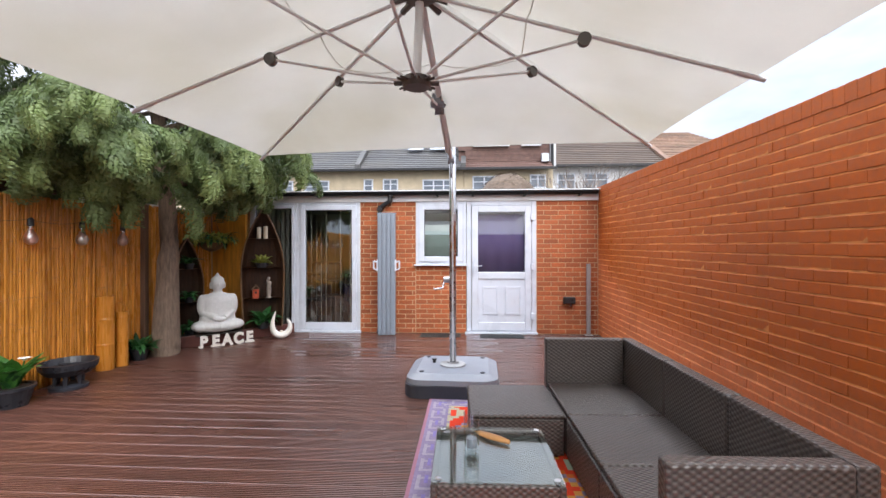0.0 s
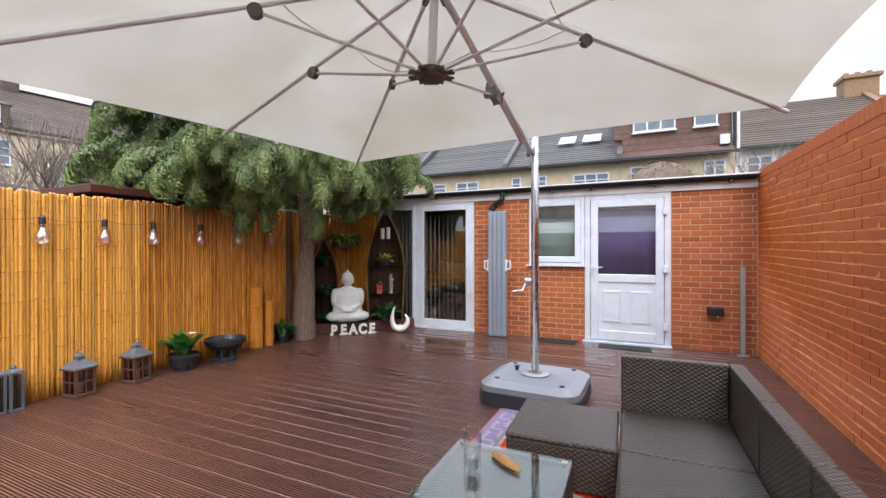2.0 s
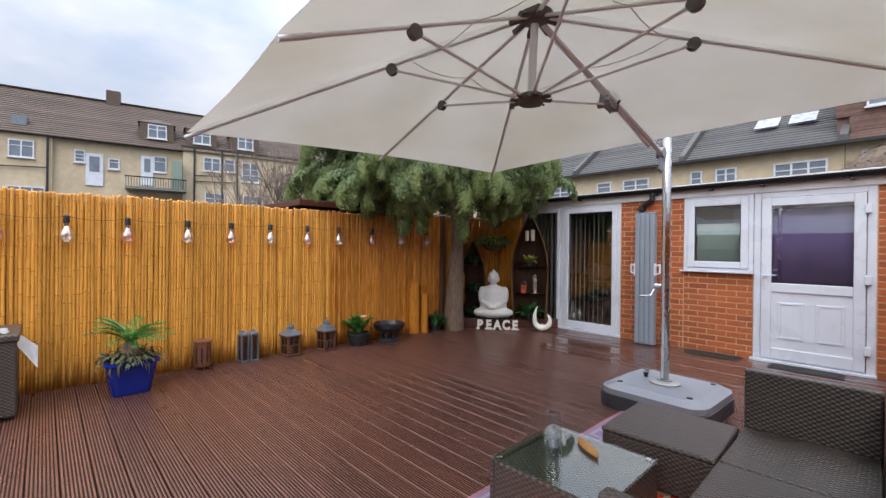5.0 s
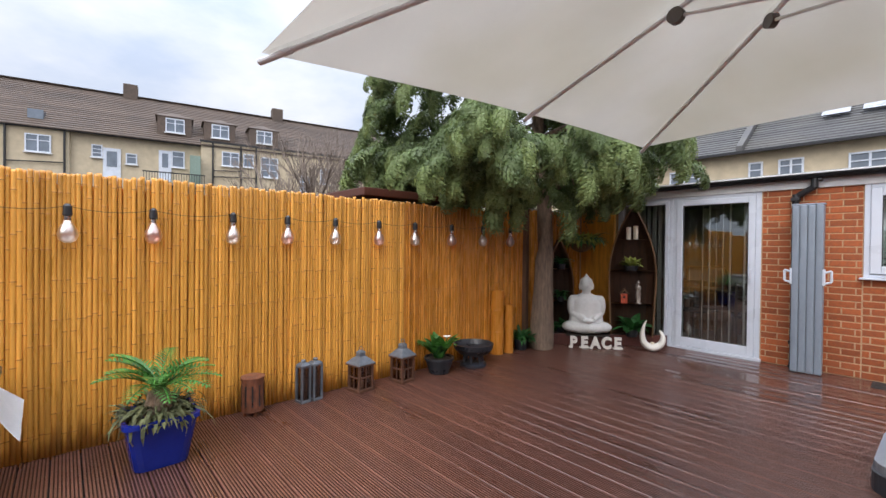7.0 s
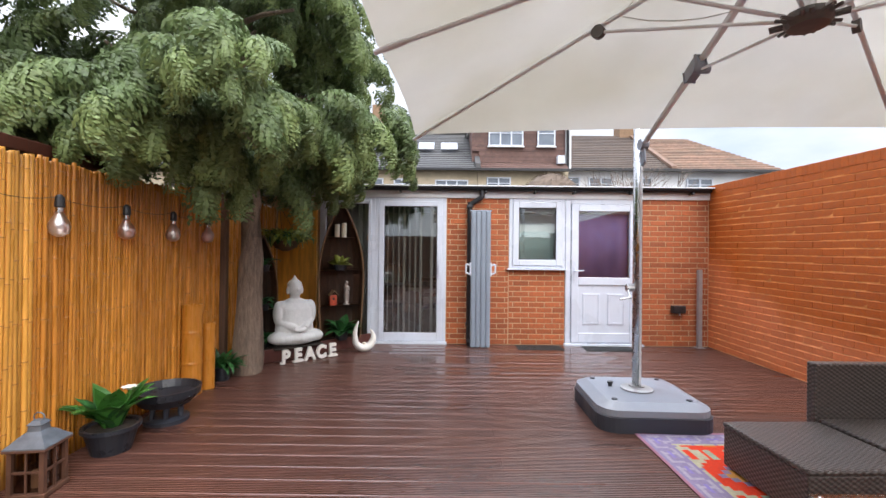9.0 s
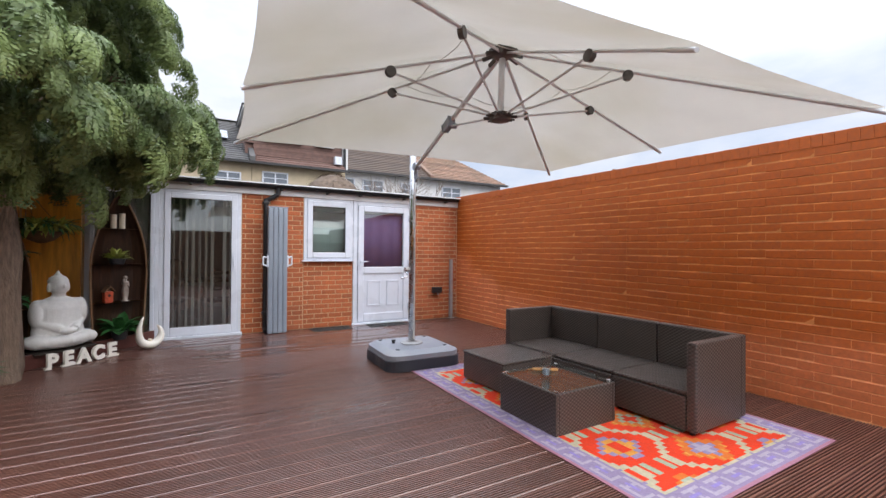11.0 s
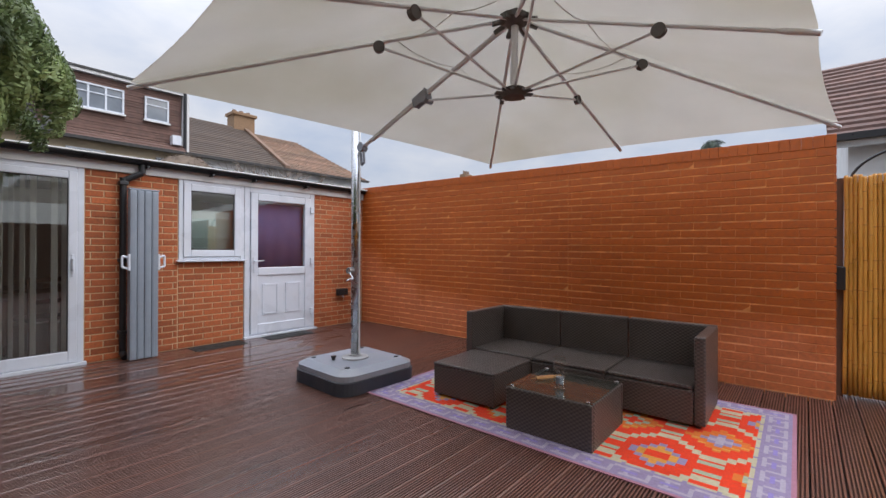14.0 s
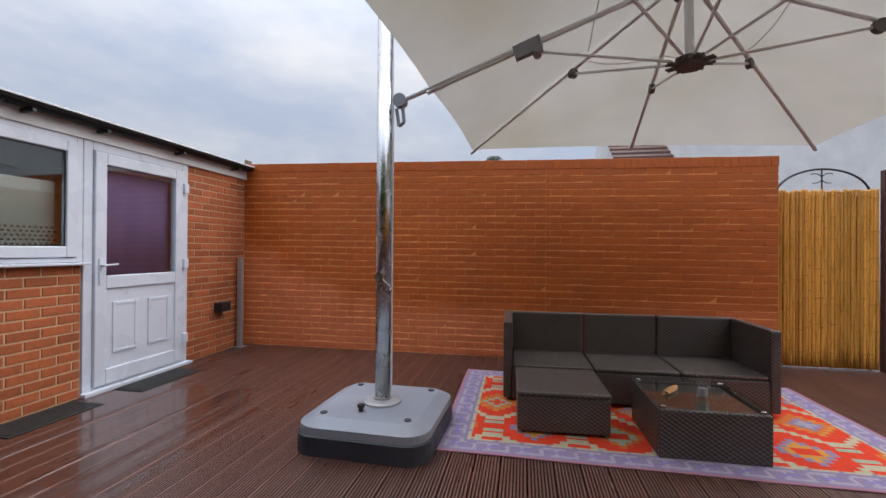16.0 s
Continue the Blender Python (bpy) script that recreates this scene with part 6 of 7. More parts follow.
flats_m = Matrix(((0.17, -0.985, 0, -34.66), (0.985, 0.17, 0, -2.34), (0, 0, 1, 0), (0, 0, 0, 1)))
flats = thing("apartment_building", flats_m, "long cream rendered terrace of flats with a brown tiled roof", "building")
part("wall", box(B(), -30, 45, 0.3, 8, -0.16, 7.95), "render_cream", flats)
part("bay_wall", box(B(), 10.0, 45, -0.1, 0.298, -0.16, 8.25), "render_cream", flats)
part("bay_wall", box(B(), -30, 3.15, 0.05, 0.298, -0.16, 8.0), "render_cream", flats)
bm = B()
tiled_slope(bm, -30, 45, -0.2, 7.95, 5.2, 11.9, 22)
tiled_slope(bm, -30, 45, 10.6, 7.95, 5.2, 11.9, 4)
part("roof", bm, "tile_brown", flats, "weathered brown tiled roof")["kind"] = "stuff"
part("gutter", box(B(), 9.9, 45, -0.35, -0.2, 8.18, 8.3), "black", flats)
part("gutter", box(B(), -30, 9.9, -0.1, 0.05, 7.9, 8.0), "black", flats)
for u0, u1, z0, z1, b, c in ((1.25, 2.3, 6.55, 7.5, 2, 1), (4.2, 4.65, 6.6, 7.3, 1, 2), (5.9, 6.4, 6.35, 6.95, 1, 1), (8.35, 9.0, 6.4, 7.4, 1, 1), (-2.6, -1.5, 6.55, 7.5, 2, 1), (-6.5, -5.2, 6.55, 7.5, 2, 1),
                           (1.2, 2.8, 3.9, 4.75, 3, 1), (-2.6, -1.0, 3.9, 4.75, 3, 1)):
    far_window(flats, u0, u1, z0, z1, 0.05 if u1 < 3 else 0.3, b, c)
for u0, u1, z0, z1, b, c in ((11.3, 12.3, 6.75, 7.65, 2, 1), (12.65, 13.25, 6.8, 7.65, 1, 1), (13.8, 14.9, 6.2, 7.55, 2, 2), (16.6, 17.4, 5.2, 6.45, 2, 2), (18.1, 18.75, 6.05, 7.2, 2, 1), (19.6, 20.6, 6.2, 7.2, 2, 1),
                           (11.4, 12.6, 4.0, 5.1, 2, 1), (13.9, 15.2, 4.0, 5.1, 3, 2), (23, 24.2, 6.2, 7.3, 2, 1), (27, 28.2, 6.2, 7.3, 2, 1), (31, 32.2, 6.2, 7.3, 2, 1)):
    far_window(flats, u0, u1, z0, z1, -0.1, b, c)
for u0, u1, z0, z1 in ((4.72, 5.6, 5.15, 7.2), (7.6, 8.3, 5.4, 7.4)):
    d = part("glazed_door", box(B(), u0, u1, 0.22, 0.29, z0, z1), "upvc", flats, "white glazed door")
    part("door_glass", box(B(), u0 + 0.18, u1 - 0.18, 0.2, 0.218, z0 + 0.9, z1 - 0.2), "far_glass", d)
for u in (7.5, 10.2, 13.1):
    d = part("dormer", box(B(), u, u + 1.95, 0.55, 4.2, 8.35, 9.75), "tile_brown", flats, "tile-hung dormer")
    f = B()
    lathe(f, [(1.55, 9.76), (1.5, 9.8), (0.1, 10.25)], 4, Matrix.Translation((u + 0.97, 1.6, 0)) @ pose(0, 0, 0, 0, 0, 45))
    part("dormer_roof", f, "tile_brown", d)
    w = far_window(flats, u + 0.5, u + 1.5, 8.75, 9.6, 0.55, 2, 1)
for u in (5.3, 15.4):
    part("chimney", box(B(), u, u + 0.85, 4.8, 5.6, 11.3, 12.75, 0.03), "tile_brown", flats, "dark brown brick chimney stack")
part("roof_light", box(B(), 1.2, 1.9, 0.55, 1.15, 8.55, 9.1), "far_glass", flats)
for u, z1, y in ((2.95, 7.9, -0.05), (10.7, 8.2, -0.2), (12.45, 8.2, -0.2), (13.45, 8.2, -0.2), (0.4, 7.9, -0.05)):
    part("soil_pipe", tube(B(), (u, y, 0), (u, y, z1), 0.06, seg=8), "black", flats)
for u0, u1, z in ((0.4, 2.95, 5.9), (10.7, 13.45, 5.9), (10.7, 12.45, 6.3)):
    part("waste_pipe", tube(B(), (u0, -0.2 if u0 > 5 else -0.05, z), (u1, -0.2 if u0 > 5 else -0.05, z + 0.12), 0.035, seg=6), "black", flats)
balc = part("balcony", box(B(), 6.8, 10.2, -1.1, 0.28, 5.0, 5.15), "lead", flats, "small grey balcony")
part("rail", box(B(), 6.8, 10.2, -1.12, -1.06, 5.75, 5.82), "black", balc)
for i in range(24):
    u = 6.85 + i * 0.143
    part("baluster", box(B(), u, u + 0.03, -1.1, -1.07, 5.15, 5.75), "black", balc)
part("timber_store", box(B(), 9.35, 9.95, -0.8, 0.25, 5.16, 7.1), "green_wood", flats, "faded green timber screen")

terr = thing("terraced_house", pose(0, 22, 0), "cream rear wall of terraced houses with grey slate roof", "house")
part("wall", box(B(), -20, 0.0, 0, 7.5, -0.16, 5.4), "render_cream", terr)
bm = B()
tiled_slope(bm, -20, 0.0, -0.35, 5.38, 4.2, 8.3, 20)
tiled_slope(bm, -20, 0.0, 8.6, 5.38, 4.2, 8.3, 4)
part("roof", bm, "tile_grey", terr, "grey tiled roof")["kind"] = "stuff"
part("gutter", box(B(), -20, 0.0, -0.5, -0.36, 5.3, 5.42), "black", terr)
for x in (-5.4, 0.0, -10.8):
    pw = B()
    v = [pw.verts.new(c) for c in ((x - 0.12, -0.4, 5.4), (x + 0.12, -0.4, 5.4), (x + 0.12, 4.2, 8.5), (x - 0.12, 4.2, 8.5), (x - 0.12, -0.4, 5.65), (x + 0.12, -0.4, 5.65), (x + 0.12, 4.2, 8.75), (x - 0.12, 4.2, 8.75))]
    for q in ((4, 5, 6, 7), (0, 1, 5, 4), (0, 4, 7, 3), (1, 2, 6, 5)):
        pw.faces.new([v[i] for i in q])
    part("parapet", pw, "tile_grey", terr, "grey party wall capping")
for x in (-5.9, -11.2):
    part("chimney", box(B(), x, x + 0.9, 3.7, 4.6, 8.0, 9.9, 0.02), "stock_brick", terr)
for x0, x1 in ((-3.05, -2.2), (-1.85, -0.95)):
    rl = B()
    v = [rl.verts.new(c) for c in ((x0, 1.35, 6.75), (x1, 1.35, 6.75), (x1, 2.25, 7.33), (x0, 2.25, 7.33))]
    rl.faces.new(v)
    bmesh.ops.solidify(rl, geom=rl.faces[:], thickness=-0.1)
    part("roof_window", rl, "upvc", terr, "white roof window")
for x0, x1, z0, z1, b in ((-4.1, -3.4, 4.2, 4.9, 2), (-2.05, -0.5, 4.0, 4.85, 3), (-8.2, -7.0, 4.0, 4.85, 2), (-9.6, -8.9, 4.2, 4.85, 1), (-5.1, -4.7, 4.0, 4.9, 1), (-12.5, -11.2, 4.0, 4.85, 2)):
    far_window(terr, x0, x1, z0, z1, -0.002, b, 1)
loft = thing("terraced_house", pose(0, 22, 0), "terraced house with a brown tile-hung loft dormer", "house")
part("wall", box(B(), 0.02, 4.5, 0, 7.5, -0.16, 5.4), "render_cream", loft)
bm = B()
tiled_slope(bm, 0.1, 4.45, -0.35, 5.38, 0.35, 5.85, 3)
part("eaves_tiles", bm, "tile_red", loft)["kind"] = "stuff"
bm = B()
for i in range(19):
    z = 5.85 + i * 0.113
    box(bm, -0.28 if i > 4 else 0.1, 4.4, 0.28 - 0.01 * (i % 2), 0.4, z, z + 0.105)
part("tile_hanging", bm, "tile_red", loft, "red-brown hanging tiles")["kind"] = "stuff"
part("dormer_box", box(B(), -0.25, 4.38, 0.41, 5, 5.6, 7.98), "tile_red", loft)
part("dormer_fascia", box(B(), -0.4, 4.5, 0.1, 5.2, 8.0, 8.12), "fascia", loft, "white fascia")
part("dormer_roof", box(B(), -0.45, 4.55, 0.05, 5.3, 8.124, 8.2), "black", loft)
far_window(loft, 0.6, 2.25, 6.7, 7.6, 0.26, 3, 1)
far_window(loft, 3.05, 3.85, 6.7, 7.6, 0.26, 1, 1)
part("gutter", box(B(), 0.0, 4.6, -0.5, -0.36, 5.3, 5.42), "black", loft)
part("vent_pipe", tube(B(), (4.5, 0.1, 5.5), (4.5, 0.1, 8.5), 0.07, seg=8), "black", loft)
part("flank_wall", box(B(), 4.42, 4.7, 0.2, 4, 5.5, 8.1), "fascia", loft)
part("flue", box(B(), 3.95, 4.3, -0.1, 0.24, 5.75, 6.15), "upvc", loft)
for x0, x1, z0, z1, b in ((3.4, 4.1, 4.45, 5.05, 2), (0.5, 1.6, 4.2, 5.0, 2)):
    far_window(loft, x0, x1, z0, z1, -0.002, b, 1)
HIP = Matrix.Translation((-2.54, 1.4, 1.24)) @ Matrix.Scale(1.4, 4) @ Matrix.Translation((2.54, -1.4, -1.24)) @ pose(0, 22, 0)
hip = thing("terraced_house", HIP, "end terraced house with brown hipped tile roof and brick chimney", "house")
part("wall", box(B(), 3.5, 14.2, 0, 7.5, 0.24, 5.4), "render_white", hip)
part("gutter", box(B(), 3.5, 14.4, -0.5, -0.36, 5.3, 5.42), "black", hip)
bm = B()
tiled_slope(bm, 3.5, 9.2, -0.35, 5.38, 4.2, 8.25, 20, 3.5, 9.0)
part("roof", bm, "tile_brown", hip)["kind"] = "stuff"
bm = B()
tiled_slope(bm, 9.2, 14.6, -0.35, 5.38, 4.2, 8.1, 20, 9.0, 12.2)
part("hip_roof", bm, "tile_orange", hip, "weathered clay tiled hip")["kind"] = "stuff"
part("chimney", box(B(), 8.25, 9.45, 3.9, 4.8, 7.4, 8.9, 0.02), "stock_brick", hip, "brown brick chimney stack")
part("chimney_cap", box(B(), 8.15, 9.55, 3.8, 4.9, 8.9, 9.08, 0.03), "stock_brick", hip)
for i in range(3):
    part("chimney_pot", tube(B(), (8.45 + i * 0.4, 4.35, 9.08), (8.45 + i * 0.4, 4.35, 9.28), 0.13, 0.11, 10), "tile_orange", hip)
vb = B()
v = [vb.verts.new((x + dx, y, z + dz)) for dz in (0, 0.16) for x, y, z in ((9.15, -0.4, 5.4), (8.95, 4.2, 8.25)) for dx in (-0.12, 0.12)]
for q in ((4, 5, 7, 6), (0, 1, 5, 4), (0, 4, 6, 2), (1, 3, 7, 5)):
    vb.faces.new([v[i] for i in q])
part("verge", vb, "tile_orange", hip)
for x0, x1 in ((3.9, 4.7), (5.2, 6.3), (7.4, 8.2), (10, 11.2)):
    far_window(hip, x0, x1, 4.1, 5.0, -0.002, 2, 1)

hut = thing("thatched_gazebo", pose(1.35, 12.7, 0.5) @ Matrix.Scale(0.82, 4), "small round thatched gazebo roof behind the extension", "gazebo")
part("thatch_roof", lathe(B(), [(1.05, 2.75), (0.98, 3.05), (0.75, 3.35), (0.45, 3.58), (0.05, 3.68)], 28), "thatch", hut, "shaggy grey thatch")
bm = B()
hr = random.Random(3)
for i in range(900):
    a, f = hr.uniform(0, 2 * math.pi), hr.random()
    r0, z0 = 0.08 + 0.92 * f, 3.7 - 0.65 * f ** 1.6
    leaf_blade(bm, (r0 * math.cos(a), r0 * math.sin(a), z0), a + hr.uniform(-0.6, 0.6), hr.uniform(-0.6, 0.35), hr.uniform(0.15, 0.3), 0.015, 0.8, 2)
part("loose_straw", bm, "thatch", hut)
for i in range(6):
    a = i * math.pi / 3
    part("post", tube(B(), (0.85 * math.cos(a), 0.85 * math.sin(a), -0.8), (0.85 * math.cos(a), 0.85 * math.sin(a), 2.8), 0.06), "mid_wood", hut)

nb = thing("neighbour_house", pose(11.6, 0.3, 0) @ Matrix.Scale(1.3, 4), "low white rendered neighbouring house with red tiled roof", "house")
part("wall", box(B(), 0, 6, -9, 0, -0.16, 3.0), "render_white", nb)
part("side_wall", box(B(), -0.6, 3, -9, -1.05, -0.16, 4.6), "render_white", nb)
nroof = B()
tiled_slope(nroof, 0, 9.3, -0.35, 3.0, 3.2, 5.4, 16)
bmesh.ops.transform(nroof, matrix=Matrix(((0, 1, 0, 0), (-1, 0, 0, 0.3), (0, 0, 1, 0), (0, 0, 0, 1))), verts=nroof.verts[:])
part("roof", nroof, "tile_red", nb, "red tiled roof")["kind"] = "stuff"
gb = B()
v = [gb.verts.new((x, y, z)) for y in (-0.02, -0.22) for x, z in ((0, 3.0), (6.2, 3.0), (3.2, 5.3))]
for q in ((0, 1, 2), (5, 4, 3), (0, 3, 4, 1), (1, 4, 5, 2), (2, 5, 3, 0)):
    gb.faces.new([v[i] for i in q])
bmesh.ops.recalc_face_normals(gb, faces=gb.faces[:])
part("gable", gb, "render_white", nb)
part("fascia_board", box(B(), -0.34, -0.28, -9, 0.25, 2.82, 2.98), "fascia", nb)
part("gutter", box(B(), -0.46, -0.35, -9, 0.28, 2.93, 3.05), "black", nb)

far_house = thing("distant_house", pose(43.4, 36.0, -0.16), "distant house whose brick chimney shows above the garden wall", "house")
part("wall", box(B(), -5, 5, -3.5, 3.5, 0, 6.0), "stock_brick", far_house)
bm = B()
tiled_slope(bm, -5.2, 5.2, -3.9, 5.9, 0, 9.2, 14)
tiled_slope(bm, -5.2, 5.2, 3.9, 5.9, 0, 9.2, 14)
part("roof", bm, "tile_red", far_house)["kind"] = "stuff"
stack = part("chimney", box(B(), -0.75, 0.75, -0.5, 0.5, 8.4, 11.55, 0.03), "stock_brick", far_house, "brown brick chimney stack")
for i in range(3):
    part("chimney_pot", tube(B(), (-0.45 + i * 0.45, 0, 11.55), (-0.45 + i * 0.45, 0, 12.0), 0.15, 0.12, 10), "tile_orange", stack)

shed = thing("neighbour_shed", pose(-4.3, 3.0, 0), "dark brown shed roof just beyond the bamboo fence", "shed")
part("shed_wall", box(B(), -1.9, -0.1, 0.1, 1.5, -0.16, 1.9), "brown_panel", shed)
sr = B()
box(sr, -2.0, 0.0, 0.0, 1.6, 1.93, 2.02, 0.01)
part("shed_roof", sr, "brown_panel", shed)
structure(part("fence_rail", box(B(), FENCE_X - 0.11, FENCE_X - 0.065, 4.6, 6.9, 1.88, 1.93, 0.005), "fascia"), "pale weathered rail along the top of the fence", "rail")

# arch over the gate
arch = thing("metal_arch", Matrix(), "thin black wrought iron arch above the bamboo gate", "arch")
bm = B()
pts = [(2.46, 0.36 + 0.44 * math.cos(a), 1.80 + 0.29 * math.sin(a)) for a in np.linspace(0, math.pi, 21)]
sweep(bm, pts, 0.011)
part("hoop", bm, "black", arch)
for sg in (-1, 1):
    bm = B()
    pts = [(2.46, 0.36 + sg * (0.05 + 0.05 * math.cos(a)), 2.03 - 0.012 * a + 0.03 * math.sin(a)) for a in np.linspace(0, 5.5, 14)]
    sweep(bm, pts, 0.005, seg=5)
    part("scroll", bm, "black", arch)
part("stem", tube(B(), (2.46, 0.36, 1.8), (2.46, 0.36, 2.09), 0.008, seg=6), "black", arch)
for y in (-0.08, 0.80):
    part("upright", tube(B(), (2.46, y, 0.0), (2.46, y, 1.81), 0.011, seg=8), "black", arch)

# ---- pieces: decking boards ----
def board_mesh(length):
    """A grooved board along x, its top at z = 0."""
    w, g = 0.137, 7
    prof = [(-w / 2, -0.03), (-w / 2, -0.003), (-w / 2 + 0.003, 0.0)]
    pitch = (w - 0.014) / g
    for i in range(g):
        y = -w / 2 + 0.007 + pitch * i
        prof += [(y + 0.0042, 0.0), (y + 0.0054, -0.009), (y + pitch - 0.0054, -0.009), (y + pitch - 0.0042, 0.0)]
    prof += [(w / 2 - 0.003, 0.0), (w / 2, -0.003), (w / 2, -0.03)]
    n = len(prof)
    vs = [(0, y, z) for y, z in prof] + [(length, y, z) for y, z in prof]
    fs = [(i, i + n, i + 1 + n, i + 1) for i in range(n - 1)] + [tuple(range(n)), tuple(range(2 * n - 1, n - 1, -1))]
    me = bpy.data.meshes.new("deck_board")
    me.from_pydata(vs, [], fs)
    me.materials.append(M["deck"])
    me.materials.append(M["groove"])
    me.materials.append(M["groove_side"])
    # painted shade: floor and house-side slope of each groove get the darkened colours
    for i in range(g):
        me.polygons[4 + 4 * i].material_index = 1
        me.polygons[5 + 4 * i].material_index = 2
    return me


boards = {}
br = random.Random(9)
X0, X1 = FENCE_X - 0.02, 2.55
for k in range(67):
    y = WALL_Y - 0.075 - k * 0.147
    if y < -2.95:
        break
    split = (-0.3, 0.9, -1.2)[k % 3]
    for a, c in ((X0, split - 0.0008), (split + 0.0008, X1)):
        ln = round(c - a, 3)
        if ln not in boards:
            boards[ln] = board_mesh(ln)
        piece("deck_board", boards[ln], deck, pose(a, y, br.uniform(-0.0012, 0.0), br.uniform(-0.12, 0.12)))


# rain standing between the boards in front of the house, ragged along its edges
M["water"] = glass_mat("rain water", (0.82, 0.76, 0.73), 0.13, 0.02)
wv_, wf_ = [], []
for k in range(118):
    yy = 6.88 - k * 0.0176
    far = k / 117
    for x0, x1, seed in ((-2.35, -0.95, 1.0), (-0.95, 0.75, 5.0)):
        reach = 0.75 + 0.3 * noise.noise(Vector((x0 * 2, yy * 1.1, seed)))
        if far > reach or noise.noise(Vector((yy * 9.0, x0, 2.0))) < -0.28 + 0.35 * far:
            continue
        a = x0 + (0.55 * far * noise.noise(Vector((yy * 3.1, seed, 0))) if x0 < -1 else 0.0) + (0.5 * far if x0 < -1 else 0.0)
        c = x1 + (0.6 * noise.noise(Vector((yy * 2.7, seed, 4))) - 0.7 * far if x1 > 0 else 0.0)
        n = len(wv_)
        wv_ += [(a, yy - 0.0088, 0.0016), (c, yy - 0.0088, 0.0016), (c, yy + 0.0088, 0.0016), (a, yy + 0.0088, 0.0016)]
        wf_.append((n, n + 1, n + 2, n + 3))
me = bpy.data.meshes.new("puddle")
me.from_pydata(wv_, [], wf_)
me.materials.append(M["water"])
structure(new("puddle", me), "thin film of rain water lying on the decking", "puddle").visible_shadow = False


# ---- pieces: bricks ----
def brick_mesh(w, h, d, material, cx=0.004):
    """Front face in the plane y = 0 looking to -y, with softened arrises."""
    c = 0.004
    x, z = w / 2, h / 2
    vs = [(-x + cx, 0, -z + c), (x - cx, 0, -z + c), (x - cx, 0, z - c), (-x + cx, 0, z - c), (-x, c, -z), (x, c, -z), (x, c, z), (-x, c, z), (-x, d, -z), (x, d, -z), (x, d, z), (-x, d, z)]
    fs = [(0, 1, 2, 3)] + [(i + 4, (i + 1) % 4 + 4, (i + 1) % 4, i) for i in range(4)] + [(i + 8, (i + 1) % 4 + 8, (i + 1) % 4 + 4, i + 4) for i in range(4)]
    me = bpy.data.meshes.new("brick")
    me.from_pydata(vs, [], fs)
    me.materials.append(M[material])
    return me


def courses(u0, u1, z0, z1, shift=0.0, gap=0.012):
    """Bricks in stretcher bond over a stretch of wall: middle, height and width of each."""
    out = []
    rows = round((z1 - z0) / 0.075)
    for r in range(rows):
        z = z0 + (r + 0.5) * (z1 - z0) / rows
        u = u0 - (0.1125 if r % 2 else 0.0) - shift
        while u < u1:
            a, c = max(u, u0), min(u + 0.225, u1)
            if c - a > 0.03:
                out.append(((a + c) / 2, z, round(c - a - gap, 3)))
            u += 0.225
    return out


cache = {}
pr = random.Random(17)


def lay(parent, place, list_, material):
    for u, z, w in list_:
        key = (w, material)
        if key not in cache:
            cache[key] = brick_mesh(w, 0.063 if material == "brick" else 0.0685, 0.03, material, 0.004 if material == "brick" else 0.001)
        piece("brick", cache[key], parent, place(u, z, pr.uniform(-0.0015, 0.0015)))


def lay_joined(parent, place, list_, material):
    vs, fs = [], []
    for u, z, w in list_:
        m = place(u, z, pr.uniform(-0.0015, 0.0015))
        n = len(vs)
        key = (w, "shape")
        if key not in cache:
            cache[key] = brick_mesh(w, 0.063 if material == "brick" else 0.0685, 0.03, material, 0.004 if material == "brick" else 0.001)
        me = cache[key]
        vs += [tuple(m @ v.co) for v in me.vertices]
        fs += [tuple(i + n for i in p.vertices) for p in me.polygons]
    me = bpy.data.meshes.new("further_bricks")
    me.from_pydata(vs, [], fs)
    me.materials.append(M[material])
    ob = new("further_bricks", me)
    ob.parent = parent
    ob["kind"] = "stuff"


def back_place(u, z, e):
    return pose(u, WALL_Y + e, z)


def right_place(u, z, e):
    return pose(WALL_X + 1.6 * e, u, z * rise(u) + 0.8 * e, 350 * e, 0, -90 + 260 * e)


lay(wall_back, back_place, courses(-1.545, -0.655, 0.0, 2.085, 0.06) + courses(1.25, 2.195, 0.0, 2.085) + courses(-0.655, 0.15, 0.0, 1.065, 0.045), "brick")
lay(wall_right, right_place, courses(0.905, 3.2, 0.0, 2.13, 0.0, 0.0025), "brick_red")
lay_joined(wall_right, right_place, courses(3.2, WALL_Y + 0.02, 0.0, 2.13, 0.0, 0.0025), "brick_red_far")
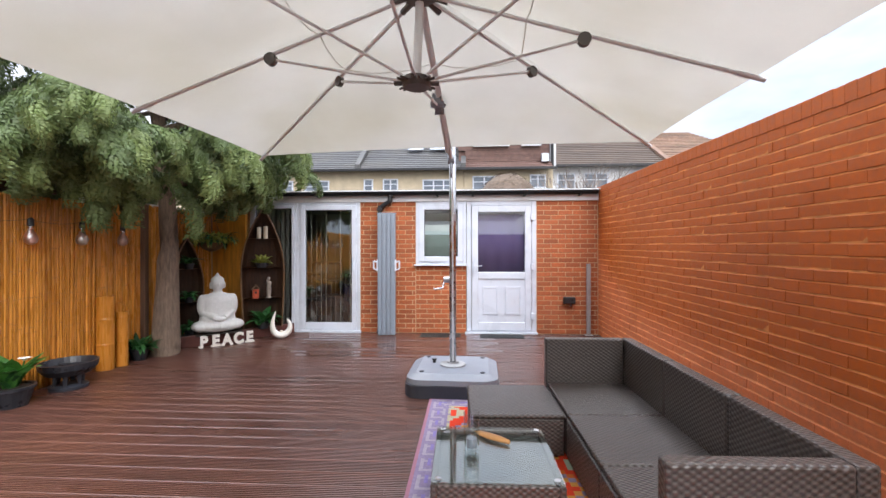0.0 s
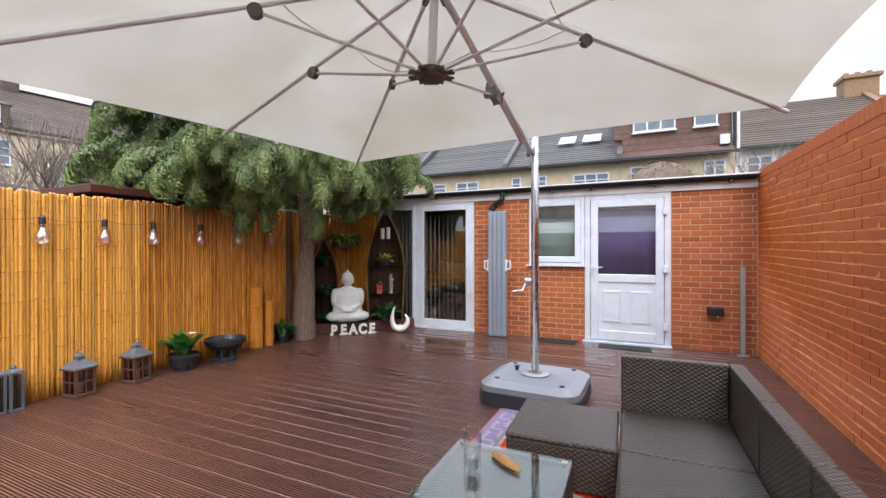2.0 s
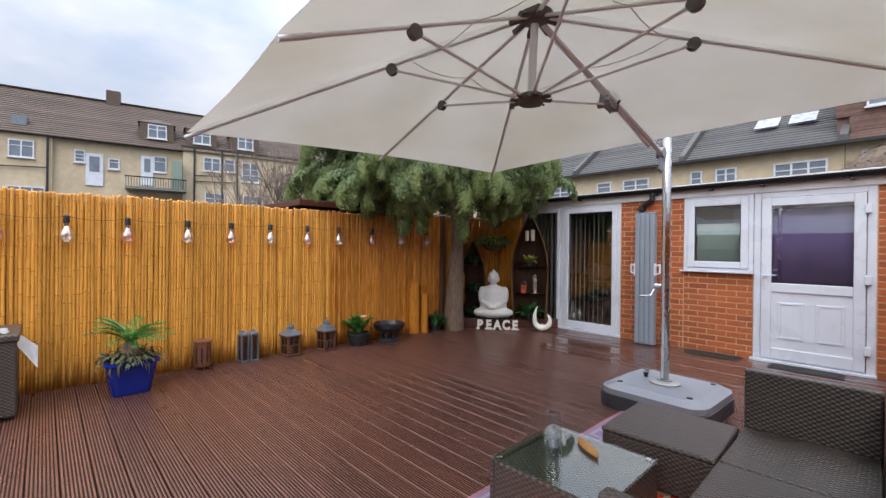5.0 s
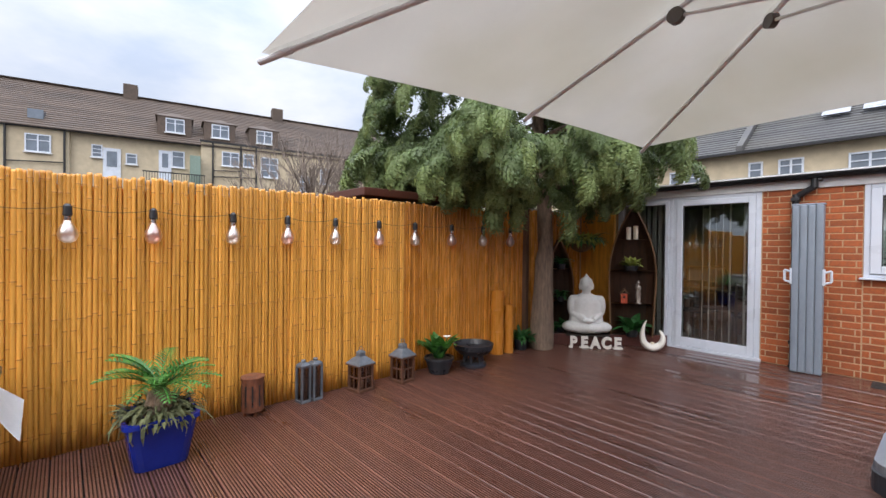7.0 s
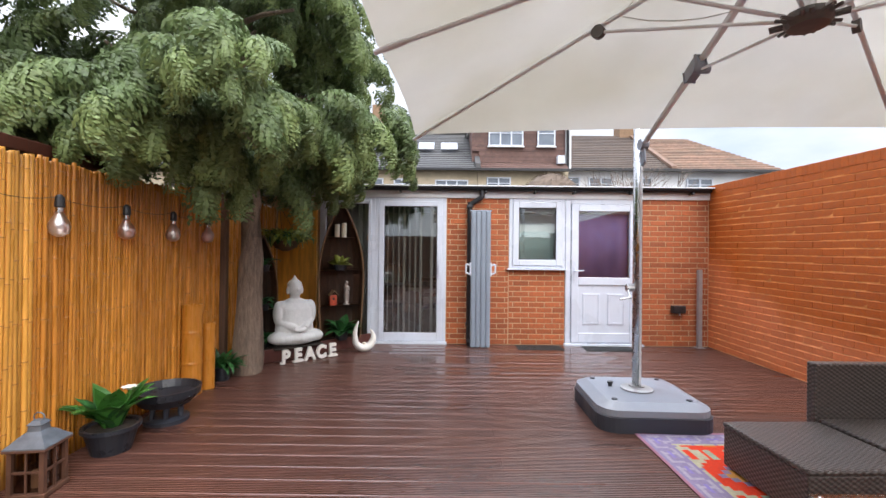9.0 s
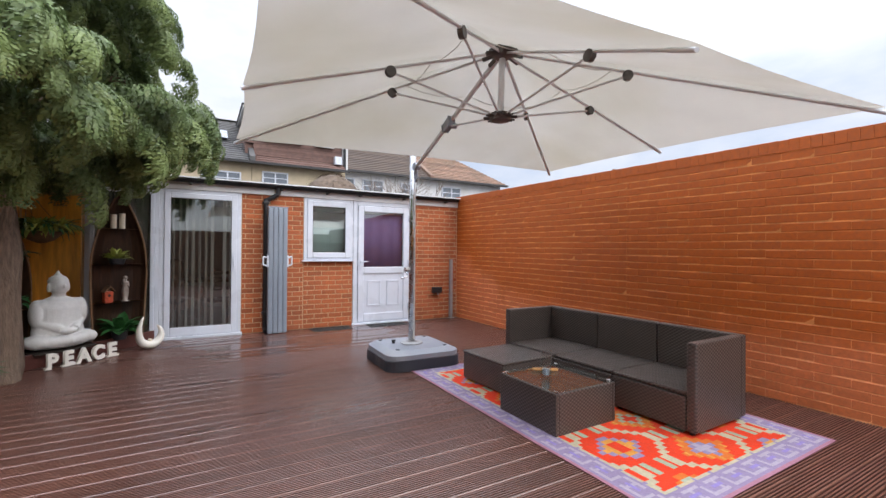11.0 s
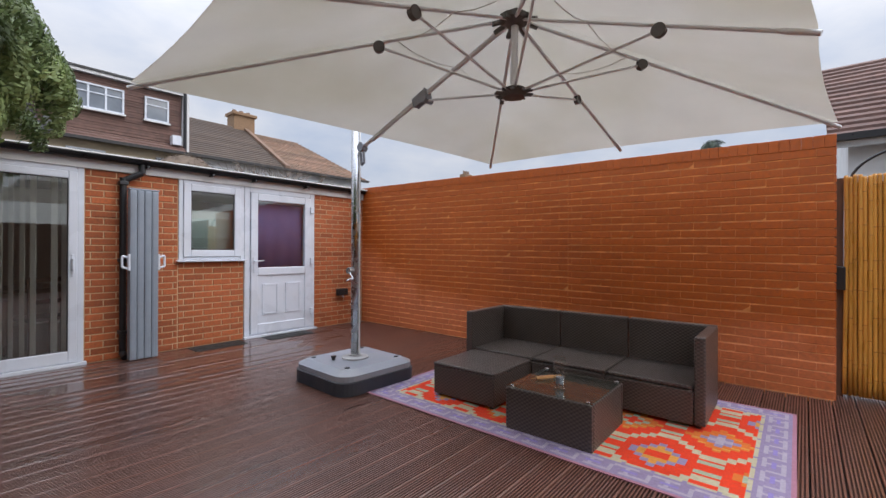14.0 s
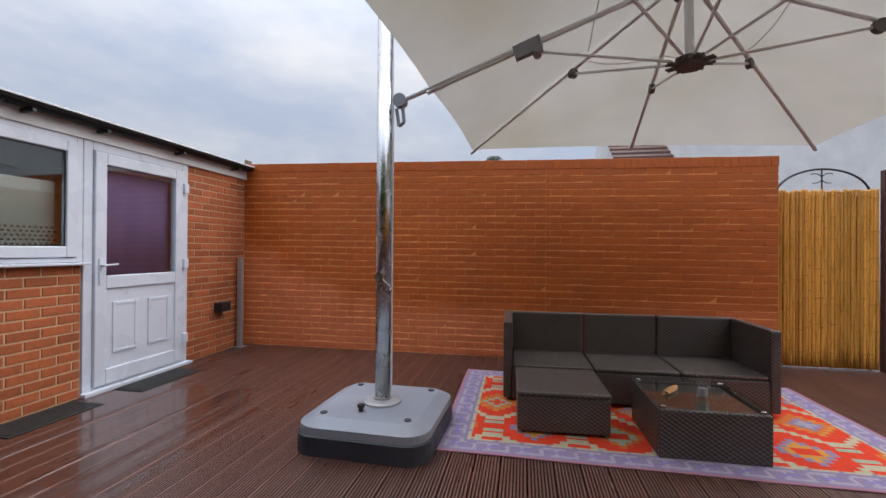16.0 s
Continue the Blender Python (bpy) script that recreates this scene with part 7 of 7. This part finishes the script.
# end of the wall and the coping of bricks on edge
endm = brick_mesh(0.1, 0.0645, 0.02, "brick_red")
for r in range(28):
    piece("brick", endm, wall_right, pose(WALL_X + 0.056, 0.893, (0.0375 + r * 0.0761) * 0.98))
copm = bpy.data.meshes.new("brick")
bm = box(B(), -0.003, 0.118, -0.0366, 0.0366, -0.006, 0.098, 0.002, 1)
bm.to_mesh(copm)
bm.free()
copm.materials.append(M["brick_red"])
k = 0
while 0.93 + k * 0.0745 < WALL_Y + 0.28:
    piece("coping_brick", copm, wall_right, pose(WALL_X, 0.93 + k * 0.0745, 2.134 * rise(0.93 + k * 0.0745) + pr.uniform(-0.002, 0.002)))
    k += 1

# ---- pieces: bamboo canes ----
def cane_mesh(h, seed):
    r = random.Random(seed)
    prof, z, knots = [(0.0145, 0.0)], r.uniform(0.1, 0.3), []
    while z < h - 0.04:
        prof += [(0.0145, z - 0.024), (0.0146, z - 0.008), (0.0172, z), (0.0146, z + 0.007), (0.0145, z + 0.022)]
        knots.append(z)
        z += r.uniform(0.22, 0.36)
    prof += [(0.0145, h - 0.02), (0.0138, h)]
    bm = lathe(B(), prof, 7)
    sway = r.uniform(-0.006, 0.006)
    for v in bm.verts:
        v.co.y += sway * math.sin(v.co.z * 2.2 + seed)
    me = bpy.data.meshes.new("bamboo_cane")
    bm.to_mesh(me)
    bm.free()
    me.polygons.foreach_set("use_smooth", [True] * len(me.polygons))
    me.materials.append(M["cane"])
    me.materials.append(M["cane_knot"])
    for f in me.polygons:
        f.material_index = int(any(0.0 < f.center.z - k < 0.007 for k in knots))
    return me


CANES = [cane_mesh(1.826 + 0.004 * s, s) for s in range(8)]
WET = [c.copy() for c in CANES]
for c in WET:
    c.materials[0] = M["cane_wet"]
y = -1.2
while y < WALL_Y - 0.14:
    if not 5.32 < y < 5.41:
        top = 1.0 + (0.03 if y > 4.6 else 0.0)
        piece("bamboo_cane", pr.choice(WET if y > 3.3 else CANES), fence, pose(FENCE_X + pr.uniform(-0.006, 0.008), y, 0.0, 0, pr.uniform(-0.3, 0.3), pr.uniform(0, 360)) @ Matrix.Diagonal((pr.uniform(0.94, 1.14),) * 2 + (top,)).to_4x4())
    y += pr.uniform(0.0252, 0.0278)
y = -0.1
while y < 0.835:
    piece("bamboo_cane", pr.choice(CANES), gate, pose(2.40 + pr.uniform(-0.005, 0.006), y, 0.02, 0, 0, pr.uniform(0, 360)) @ Matrix.Diagonal((1.05, 1.05, 1.0)).to_4x4())
    y += pr.uniform(0.027, 0.031)
